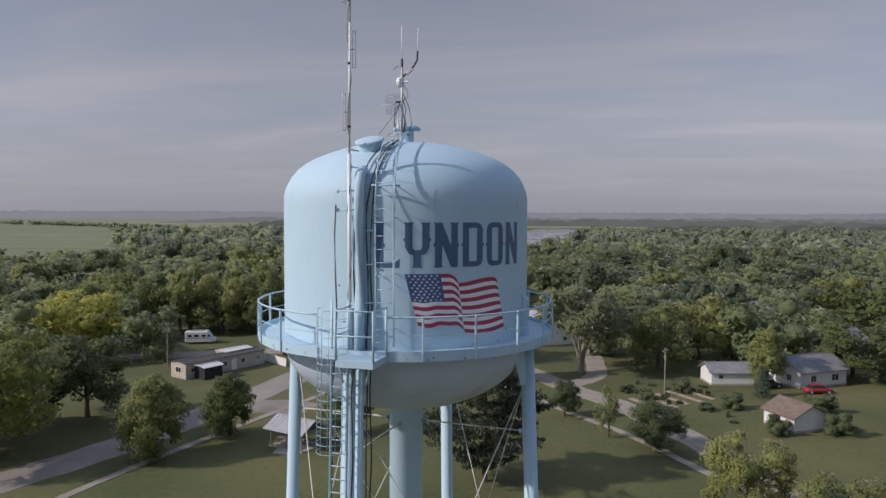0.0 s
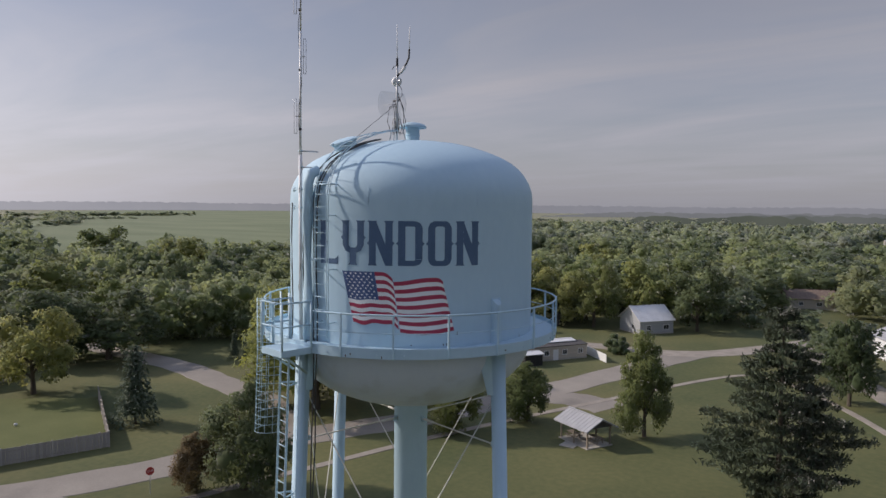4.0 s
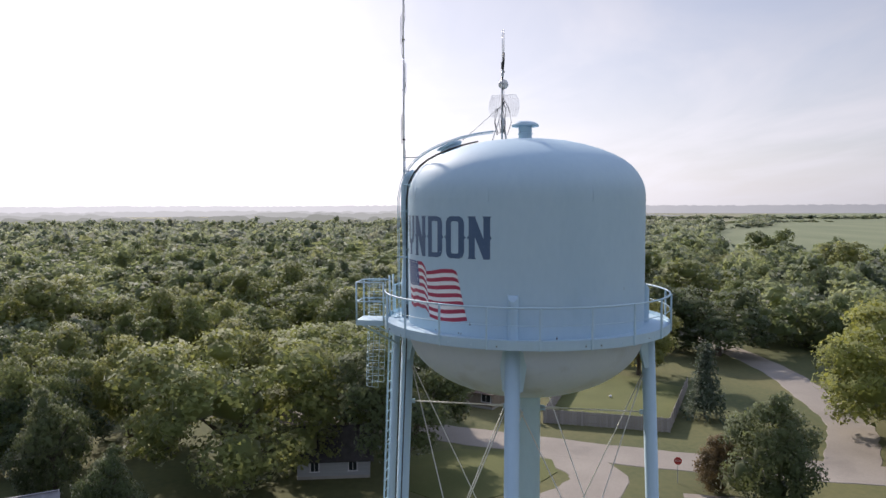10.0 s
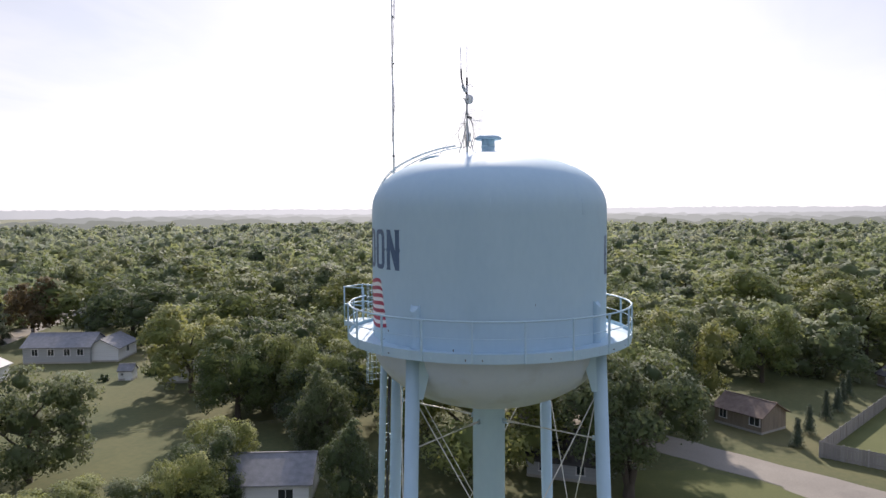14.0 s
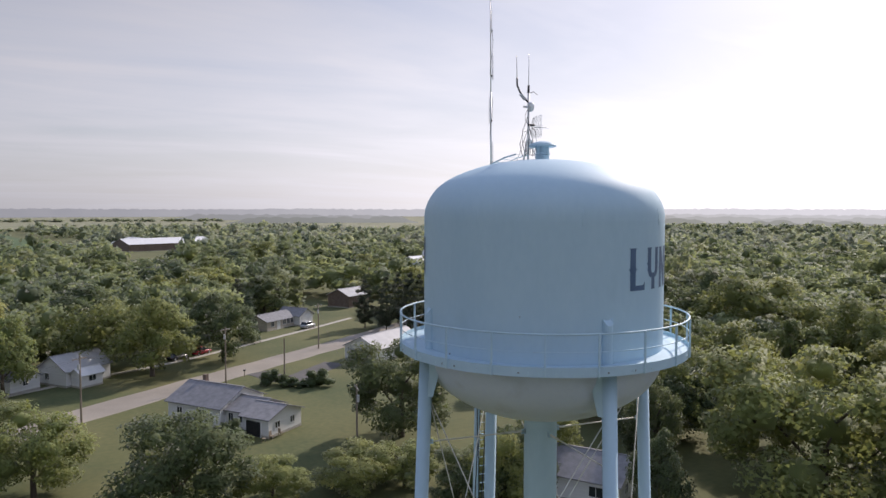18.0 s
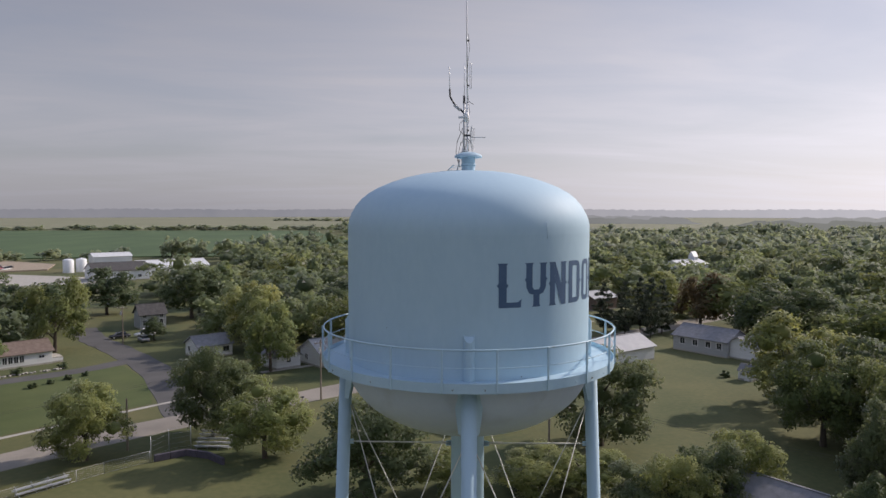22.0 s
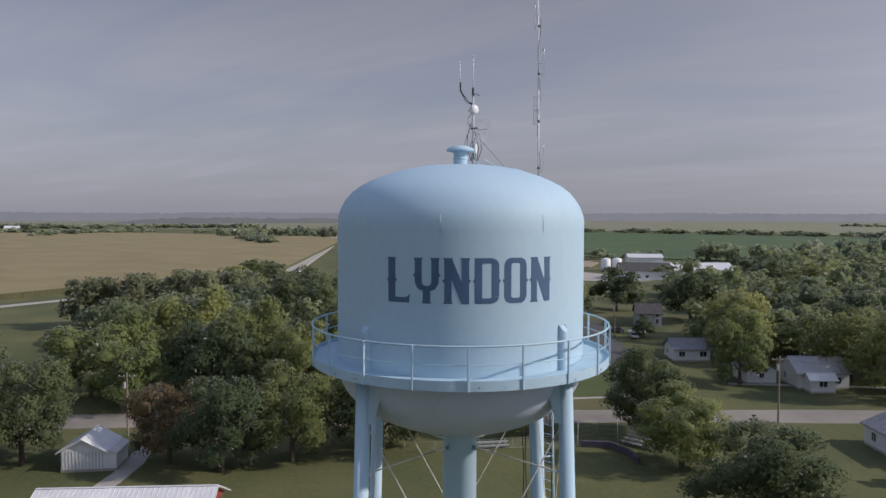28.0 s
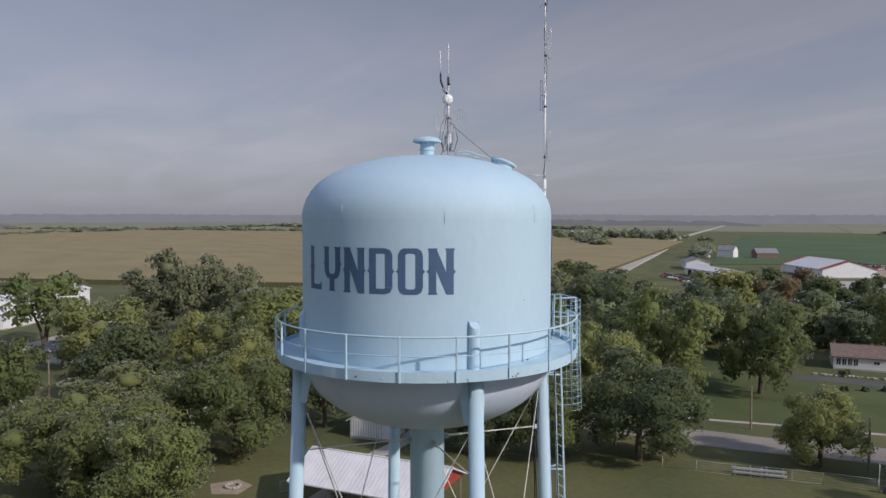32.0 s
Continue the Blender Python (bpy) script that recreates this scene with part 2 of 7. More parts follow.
CONCRETE = material("concrete", (0.34, 0.32, 0.28), (0.45, 0.42, 0.37), 0.6, 0.9, 0.2, fine=20)
CORN = material("ripe_corn", (0.215, 0.174, 0.078), (0.285, 0.235, 0.115), 0.02, 0.95, 0.9, fine=60, stretch=(1, 2.2, 1))
STALKS = material("corn_stalks", (0.06, 0.07, 0.03), (0.12, 0.11, 0.05), 0.6, 0.95, 0.6, fine=12, stretch=(3, 3, 0.4))
BEANS = material("soybeans", (0.045, 0.085, 0.03), (0.075, 0.125, 0.045), 0.012, 0.95, 0.6, fine=50, stretch=(2.5, 1, 1))
# pale crop colour, lightened further to paint haze on far ground
PALE_HAZED = material("pale_hazed_field", (0.17, 0.18, 0.10), (0.24, 0.232, 0.15), 0.006, 0.95, 0.4, fine=40, stretch=(1, 3, 1))
FIELD_GREEN = material("green_field", (0.12, 0.15, 0.07), (0.19, 0.215, 0.115), 0.006, 0.95, 0.4, fine=40, stretch=(1, 3, 1))
WATER = material("river_water", (0.05, 0.06, 0.06), (0.07, 0.08, 0.08), 0.05, 0.12, 0.05, fine=20)
PALE_BARK = material("pale_bark", (0.17, 0.15, 0.12), (0.29, 0.26, 0.21), 3, 0.9, 0.6, stretch=(1, 1, 0.25))
BARK = material("bark", (0.07, 0.055, 0.04), (0.14, 0.115, 0.09), 3, 0.9, 0.6, stretch=(1, 1, 0.25))
LEAF = {
    "green": material("leaf_green", (0.071, 0.093, 0.031), (0.130, 0.145, 0.054), 0.9, 0.75, fine=6, island=0.12, objects=0.26, translucent=0.95, hue=0.02, spec=0.14),
    "dark": material("leaf_dark", (0.042, 0.062, 0.028), (0.077, 0.096, 0.042), 0.9, 0.75, fine=6, island=0.12, objects=0.2, translucent=0.95, hue=0.015, spec=0.14),
    "yellow": material("leaf_yellow_green", (0.15, 0.165, 0.036), (0.245, 0.245, 0.06), 0.9, 0.75, fine=6, island=0.12, objects=0.1, translucent=0.95, spec=0.14),
    "gold": material("leaf_gold_green", (0.112, 0.134, 0.036), (0.192, 0.206, 0.058), 0.9, 0.75, fine=6, island=0.12, objects=0.1, translucent=0.95, spec=0.14),
    "light": material("leaf_light", (0.096, 0.120, 0.039), (0.167, 0.180, 0.068), 0.9, 0.75, fine=6, island=0.12, objects=0.18, translucent=0.95, hue=0.02, spec=0.14),
    "grey": material("leaf_grey_green", (0.083, 0.096, 0.050), (0.130, 0.143, 0.081), 0.9, 0.75, fine=6, island=0.12, objects=0.15, translucent=0.95, spec=0.14),
    "red": material("leaf_rusty", (0.075, 0.06, 0.03), (0.125, 0.09, 0.046), 0.9, 0.75, fine=6, island=0.2, objects=0.15, translucent=0.95, spec=0.14),
    "needle": material("needles", (0.05, 0.074, 0.047), (0.098, 0.122, 0.078), 0.9, 0.75, fine=6, island=0.12, objects=0.15, translucent=0.4, spec=0.14),
}
WOODS = [
    material("woodland_green", (0.063, 0.085, 0.041), (0.109, 0.130, 0.067), 0.06, 0.75, fine=14, island=0.07, translucent=1.4, spec=0.14),
    material("woodland_dark", (0.044, 0.062, 0.034), (0.072, 0.092, 0.052), 0.06, 0.75, fine=14, island=0.07, translucent=1.4, spec=0.14),
    material("woodland_light", (0.087, 0.112, 0.052), (0.142, 0.162, 0.081), 0.06, 0.75, fine=14, island=0.07, translucent=1.4, spec=0.14),
    material("woodland_olive", (0.077, 0.094, 0.048), (0.120, 0.134, 0.074), 0.06, 0.75, fine=14, island=0.07, translucent=1.4, spec=0.14),
]
# woodland greens paled and greyed: haze put into the leaf colour
WOODS_HAZED = [
    material("hazed_wood_green", (0.093, 0.115, 0.068), (0.145, 0.167, 0.105), 0.03, 0.8, fine=14, island=0.06, translucent=1.4, spec=0.14),
    material("hazed_wood_dark", (0.071, 0.092, 0.062), (0.109, 0.130, 0.093), 0.03, 0.8, fine=14, island=0.06, translucent=1.4, spec=0.14),
    material("hazed_wood_light", (0.118, 0.141, 0.087), (0.169, 0.190, 0.124), 0.03, 0.8, fine=14, island=0.06, translucent=1.4, spec=0.14),
    material("hazed_wood_grey", (0.109, 0.126, 0.096), (0.156, 0.170, 0.130), 0.03, 0.8, fine=14, island=0.06, translucent=1.4, spec=0.14),
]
SIDING = material("white_siding", (0.66, 0.66, 0.65), (0.76, 0.76, 0.74), 0.8, 0.6, 0.1, fine=10, stretch=(0.3, 0.3, 6))
SIDING_TAN = material("tan_siding", (0.42, 0.37, 0.30), (0.52, 0.46, 0.38), 0.8, 0.6, 0.1, fine=10, stretch=(0.3, 0.3, 6))
SIDING_GREY = material("grey_siding", (0.32, 0.33, 0.34), (0.42, 0.43, 0.43), 0.8, 0.6, 0.1, fine=10, stretch=(0.3, 0.3, 6))
METAL_WALL = material("white_metal_wall", (0.70, 0.71, 0.72), (0.78, 0.79, 0.79), 0.6, 0.45, 0.05)
METAL_ROOF = material("white_metal_roof", (0.62, 0.62, 0.62), (0.74, 0.74, 0.73), 0.7, 0.45, 0.05, grime=((0.42, 0.40, 0.38), 0.5, 0.58, 0.4))
SHED_ROOF = material("grey_metal_roof", (0.34, 0.34, 0.35), (0.42, 0.42, 0.42), 0.7, 0.55, 0.05, grime=((0.26, 0.25, 0.24), 0.5, 0.58, 0.4))
GRAVEL = material("packed_gravel", (0.25, 0.22, 0.18), (0.35, 0.31, 0.26), 0.5, 0.95, 0.3, fine=30)
PADDED = material("dull_purple_padding", (0.075, 0.065, 0.085), (0.11, 0.095, 0.12), 2, 0.8, 0.2)
SHINGLE_GREY = material("grey_shingles", (0.18, 0.18, 0.19), (0.27, 0.27, 0.28), 1.5, 0.9, 0.3, fine=8)
SHINGLE_BROWN = material("brown_shingles", (0.14, 0.10, 0.08), (0.22, 0.165, 0.13), 1.5, 0.9, 0.3, fine=8)
SHINGLE_DARK = material("dark_shingles", (0.055, 0.05, 0.05), (0.10, 0.095, 0.09), 1.5, 0.9, 0.3, fine=8)
RED_METAL = material("red_metal", (0.28, 0.045, 0.035), (0.36, 0.065, 0.05), 0.7, 0.5, 0.05)
WOOD = material("weathered_wood", (0.20, 0.16, 0.12), (0.30, 0.25, 0.19), 2, 0.85, 0.3, stretch=(1, 1, 0.2))
FENCE_MAT = material("grey_fence_board", (0.30, 0.275, 0.255), (0.39, 0.36, 0.335), 1.2, 0.85, 0.2, objects=0.12, stretch=(1, 1, 0.3))
GLASS = material("window_glass", (0.02, 0.025, 0.03), (0.035, 0.04, 0.045), 2, 0.08)
# near-black fill that paints the shade inside open doors, bays and carport
INNER_SHADE = material("painted_inner_shade", (0.02, 0.02, 0.02), (0.035, 0.033, 0.03), 2, 0.9)
TRIM = material("white_trim", (0.70, 0.70, 0.69), (0.78, 0.78, 0.77), 3, 0.5)
CAR_RED = material("red_car_paint", (0.32, 0.03, 0.04), (0.36, 0.04, 0.05), 3, 0.25)
CAR_GREY = material("silver_car_paint", (0.38, 0.39, 0.40), (0.44, 0.45, 0.46), 3, 0.3, metal=0.3)
CAR_DARK = material("dark_car_paint", (0.035, 0.035, 0.04), (0.05, 0.05, 0.055), 3, 0.25)
CAR_WHITE = material("white_car_paint", (0.68, 0.68, 0.66), (0.75, 0.75, 0.73), 3, 0.3)
SAND = material("bare_dirt", (0.28, 0.22, 0.16), (0.38, 0.31, 0.23), 0.8, 0.95, 0.3)
SIGN_RED = material("sign_red", (0.40, 0.03, 0.03), (0.45, 0.04, 0.04), 3, 0.4)


# ---- building blocks ----
def mesh_of(name, verts, faces, mat, smooth=False):
    me = bpy.data.meshes.new(name)
    me.from_pydata([tuple(v) for v in verts], [], faces)
    me.materials.append(mat)
    if smooth:
        me.polygons.foreach_set("use_smooth", [True] * len(me.polygons))
    me.update()
    return me


def part(name, bm, mat, parent, label="", smooth=False):
    """Link a bmesh or a mesh as one part under a thing or under a part."""
    if isinstance(bm, bmesh.types.BMesh):
        me = bpy.data.meshes.new(name)
        bm.to_mesh(me)
        bm.free()
        me.materials.append(mat)
        if smooth:
            me.polygons.foreach_set("use_smooth", [True] * len(me.polygons))
    else:
        me = bm
    ob = new(name, me)
    ob.parent = parent
    if label:
        ob["label"] = label
    return ob


def thing(name, m, label, category, group="", kind=""):
    e = new(name)
    e.matrix_basis = m
    return tagged(e, label, category, group, kind)


def box(bm, cx, cy, cz, sx, sy, sz, rot=None, bevel=0.0):
    m = Matrix.Translation((cx, cy, cz))
    if rot is not None:
        m = m @ rot
    geo = bmesh.ops.create_cube(bm, size=1, matrix=m @ Matrix.Diagonal((sx, sy, sz, 1)))
    if bevel:
        es = list({e for v in geo["verts"] for e in v.link_edges})
        bmesh.ops.bevel(bm, geom=es, offset=bevel, segments=1, affect="EDGES")
    return bm


def tube(bm, a, b, r, r2=None, seg=8, caps=True):
    a, b = Vector(a), Vector(b)
    d = b - a
    m = Matrix.Translation((a + b) / 2) @ d.to_track_quat("Z", "Y").to_matrix().to_4x4()
    bmesh.ops.create_cone(bm, cap_ends=caps, segments=seg, radius1=r, radius2=r if r2 is None else r2, depth=d.length, matrix=m)
    return bm


def sweep(points, r, seg=6, closed=False):
    """A round bar along a line of points."""
    pts = [Vector(p) for p in points]
    n = len(pts)
    verts, faces = [], []
    for i, p in enumerate(pts):
        q0 = pts[i - 1] if i or closed else p
        q1 = pts[(i + 1) % n] if i < n - 1 or closed else p
        d = (q1 - q0).normalized()
        u = d.cross(Vector((0, 0, 1)))
        if u.length < 1e-3:
            u = d.cross(Vector((1, 0, 0)))
        u.normalize()
        w = d.cross(u)
        for k in range(seg):
            a = math.tau * k / seg
            verts.append(p + u * (r * math.cos(a)) + w * (r * math.sin(a)))
    for i in range(n if closed else n - 1):
        j = (i + 1) % n
        for k in range(seg):
            k2 = (k + 1) % seg
            faces.append((i * seg + k, i * seg + k2, j * seg + k2, j * seg + k))
    if not closed:
        faces += [tuple(range(seg))[::-1], tuple((n - 1) * seg + k for k in range(seg))]
    return verts, faces


def bar(name, points, r, mat, parent, seg=6, closed=False, label=""):
    v, f = sweep(points, r, seg, closed)
    return part(name, mesh_of(name, v, f, mat, True), mat, parent, label)


def lathe(profile, seg=96):
    """Turn a profile of (radius, height) round the z axis."""
    verts, faces = [], []
    for r, z in profile:
        for k in range(seg):
            a = math.tau * k / seg
            verts.append((r * math.cos(a), r * math.sin(a), z))
    for i in range(len(profile) - 1):
        for k in range(seg):
            k2 = (k + 1) % seg
            faces.append((i * seg + k, i * seg + k2, (i + 1) * seg + k2, (i + 1) * seg + k))
    return verts, faces


def polar(az, r, z):
    a = radians(az)
    return Vector((r * math.cos(a), r * math.sin(a), z))


# ---- ground, fields, roads, water ----
def sheet(name, pts, z, mat, label, category, thick=0.0):
    """A flat sheet over an outline, with sides where it stands up."""
    bm = bmesh.new()
    vs = [bm.verts.new((x, y, z)) for x, y in pts]
    f = bm.faces.new(vs)
    if f.normal.z < 0:
        f.normal_flip()
    if thick:
        geo = bmesh.ops.extrude_face_region(bm, geom=[f])
        bmesh.ops.translate(bm, verts=[v for v in geo["geom"] if isinstance(v, bmesh.types.BMVert)], vec=(0, 0, -thick))
    bmesh.ops.triangulate(bm, faces=bm.faces[:])
    bmesh.ops.recalc_face_normals(bm, faces=bm.faces[:])
    ob = part(name, bm, mat, None)
    return tagged(ob, label, category, kind="structure")


def ribbon(name, line, width, z, mat, label, category="road"):
    """A road or path of one width along a smoothed line."""
    pts = [Vector((x, y, 0)) for x, y in line]
    fine = []
    for i in range(len(pts) - 1):
        p0, p1, p2, p3 = pts[max(i - 1, 0)], pts[i], pts[i + 1], pts[min(i + 2, len(pts) - 1)]
        for k in range(8):
            t = k / 8
            fine.append(0.5 * (2 * p1 + (p2 - p0) * t + (2 * p0 - 5 * p1 + 4 * p2 - p3) * t * t + (3 * p1 - p0 - 3 * p2 + p3) * t ** 3))
    fine.append(pts[-1])
    verts, faces = [], []
    for i, p in enumerate(fine):
        d = (fine[min(i + 1, len(fine) - 1)] - fine[max(i - 1, 0)]).normalized()
        s = Vector((-d.y, d.x, 0)) * (width / 2 * (1 + 0.05 * math.sin(i * 1.7)))
        verts += [p + s + Vector((0, 0, z)), p - s + Vector((0, 0, z)), p + s * 1.02, p - s * 1.02]
        if i:
            a, b = (i - 1) * 4, i * 4
            faces += [(a, a + 1, b + 1, b), (a + 2, a, b, b + 2), (a + 1, a + 3, b + 3, b + 1)]
    ob = new(name, mesh_of(name, verts, faces, mat))
    return tagged(ob, label, category, kind="structure")


gv, gf = lathe([(0.01, 0), (60, 0), (200, 0), (600, 0), (1400, 0), (2400, 0), (4800, 0)], 64)
gme = mesh_of("ground", gv, gf, GRASS)
# the outer ring takes the pale colour in place of haze
gme.materials.append(PALE_HAZED)
for poly in gme.polygons:
    if math.hypot(poly.center.x, poly.center.y) > 1300:
        poly.material_index = 1
tagged(new("ground", gme), "flat grassy ground of the small town", "ground", kind="structure")
corn = sheet("field_corn", [(262, -232), (250, -95), (343, 32), (420, 330), (1500, 760), (1600, 60), (1300, -260), (930, -560), (640, -600), (535, -572)], 2.1, CORN, "ripe tan corn field with a dark standing edge", "field", 2.1)
corn.data.materials.append(STALKS)
for poly in corn.data.polygons:
    poly.material_index = 1 if abs(poly.normal.z) < 0.5 else 0
sheet("field_beans", [(285, -330), (232, -430), (110, -450), (25, -430), (-15, -520), (60, -1000), (520, -1040), (700, -860)], 0.6, BEANS, "flat green soybean field beyond the sheds", "field", 0.6)
sheet("field_far_south", [(60, -1100), (700, -1120), (1600, -2400), (0, -3600), (-900, -2600), (-260, -1100)], 0.5, PALE_HAZED, "pale far fields, haze put into their colour", "field", 0.5)
sheet("field_pale_west", [(-250, -770), (-360, -700), (-720, -1350), (-520, -1600)], 0.6, PALE_HAZED, "pale mown field between woods", "field", 0.6)
sheet("field_north_west", [(-196, 280), (-262, 232), (-318, 118), (-560, 190), (-2300, 880), (-2700, 1500), (-2100, 2300), (-1250, 1720), (-560, 800)], 0.6, FIELD_GREEN, "light green open field behind the woods", "field", 0.6)
sheet("field_green_south", [(10, -430), (100, -470), (60, -600), (-10, -640), (-40, -560)], 0.9, BEANS, "green field edge beside the woods", "field", 0.9)
sheet("river_north", [(-70, 535), (-42, 540), (-18, 640), (8, 800), (16, 1100), (0, 1320), (-60, 1320), (-78, 1000), (-92, 760), (-88, 620)], 0.3, WATER, "wide grey river seen between the trees", "water")
sheet("river_west", [(-455, -40), (-455, 0), (-620, 30), (-640, -20)], 0.3, WATER, "glinting bend of the river", "water")

ribbon("road_south", [(120, -5), (90, -35), (47, -66.5), (33, -79), (-3, -104.5), (-25, -119), (-48, -134), (-75, -153), (-110, -178), (-160, -215)], 6.6, 0.05, ASPHALT, "pale worn asphalt street beside the park")
ribbon("road_west", [(-90, -70), (-80, -40), (-73, -14), (-67, 2), (-60, 22), (-56, 42), (-51, 56), (-47.5, 70), (-44.5, 86), (-41, 112), (-38, 127)], 6.2, 0.05, ASPHALT, "pale worn asphalt street with dark patches")
ribbon("road_west_branch", [(-57, 40), (-66, 45), (-75, 49), (-89, 51), (-104, 52.6), (-126, 51), (-160, 46)], 5.6, 0.045, ASPHALT, "side street running under the trees")
ribbon("road_loop", [(-64, 8), (-55, 12.5), (-48, 8), (-42, -1), (-38, -12)], 6.0, 0.045, ASPHALT, "paved drive round a grass island")
ribbon("road_rv", [(-130, 96), (-110, 100), (-88, 106), (-60, 119), (-37, 127), (-20, 165), (0, 210)], 5.5, 0.055, GRAVEL, "pale gravel street behind the trailer home")
ribbon("road_north_east", [(-26, 150), (-9, 121), (3.5, 101), (12, 90), (20, 75), (27, 60), (33, 45)], 4.6, 0.05, GRAVEL, "pale gravel lane through the park")
ribbon("road_north_drive", [(4, 102), (8, 108), (9, 116), (8, 136)], 3.6, 0.045, GRAVEL, "curved gravel drive by a big tree")
ribbon("parking_pad", [(-45, 78), (-39, 80), (-33, 79)], 7.0, 0.04, ASPHALT, "paved pad beside the picnic shelter", "pavement")
ribbon("park_path", [(-50, 20), (-47, 36), (-43.5, 54), (-37, 78), (-28, 108), (-21, 114), (-8, 101.5), (3, 86.6), (11.7, 76), (20, 62.5), (30, 48)], 1.1, 0.06, GRAVEL, "narrow concrete footpath across the grass", "path")
ribbon("drive_dark", [(70, -168), (62, -152), (53, -139), (39, -116), (27, -86)], 6.0, 0.045, DARKROAD, "dark asphalt drive between lawns")
ribbon("drive_bungalow", [(67, -107.5), (62, -111.5), (56.3, -115.5), (50.5, -121.5), (46.5, -127)], 4.2, 0.043, DARKROAD, "dark asphalt drive in front of the bungalow", "path")
ribbon("sidewalk_south", [(72, -56.5), (62, -65.4), (53.8, -72.9), (47.9, -78.8), (38.7, -87.1), (32.8, -92.5), (25, -99)], 0.85, 0.05, CONCRETE, "narrow concrete sidewalk", "path")
ribbon("sidewalk_far", [(20, -113), (4, -122), (-12, -130), (-43, -152), (-60, -165)], 1.3, 0.05, CONCRETE, "narrow concrete sidewalk", "path")
ribbon("shed_drive", [(61, -22), (66, -30), (72, -36)], 2.2, 0.04, CONCRETE, "concrete drive to the white shed", "path")
ribbon("house_drive", [(-21, -112), (-24, -104), (-30, -108), (-36, -113)], 4.5, 0.04, DARKROAD, "dark drive to the white shed", "path")
ribbon("road_far", [(232, -205), (250, -224), (526, -548), (692, -735), (1950, -2330)], 8.0, 0.7, CONCRETE, "straight country road between the fields")
ribbon("road_corn", [(120, 70), (160, 20), (215, -20), (232, -90), (228, -205)], 5.0, 0.05, CONCRETE, "pale road beside the corn field")
sheet("yard_lawn", [(-74, 8.8), (-70.2, 24.3), (-93, 33.5), (-107.5, 19)], 0.03, LAWN, "mown bright lawn inside the board fence", "lawn")
sheet("lawn_south", [(66, -63.5), (54.6, -74), (48.6, -79.8), (39.6, -88), (33.8, -93.4), (37.5, -107), (46.6, -122), (54, -114.6), (65, -106.8), (80, -96)], 0.03, GREEN_LAWN, "mown green lawn beyond the street", "lawn")
sheet("lot_gravel", [(190, -285), (160, -330), (95, -300), (100, -285), (165, -262)], 0.04, CONCRETE, "pale gravel yard of the machine sheds", "pavement")
sheet("lot_machines", [(262, -372), (190, -325), (150, -350), (160, -385), (215, -425)], 0.65, SAND, "gravel lot with rows of machinery", "pavement", 0.6)


# ---- water tower ----
TR = 3.35
FLOOR_Z = 25.48
SEAMS = (-65.7, -20, 25, 70, 116, 160, 205)
DOME = [(3.35, 28.90), (3.345, 29.10), (3.315, 29.28), (3.25, 29.455), (3.13, 29.665), (2.97, 29.855), (2.76, 30.02), (2.5, 30.165), (2.15, 30.31), (1.75, 30.44), (1.3, 30.545), (0.85, 30.605), (0.4, 30.635), (0.02, 30.64)]


def dome_z(r):
    for (r0, z0), (r1, z1) in zip(DOME, DOME[1:]):
        if r1 <= r <= r0:
            return z0 + (z1 - z0) * (r0 - r) / (r0 - r1)
    return DOME[0][1]


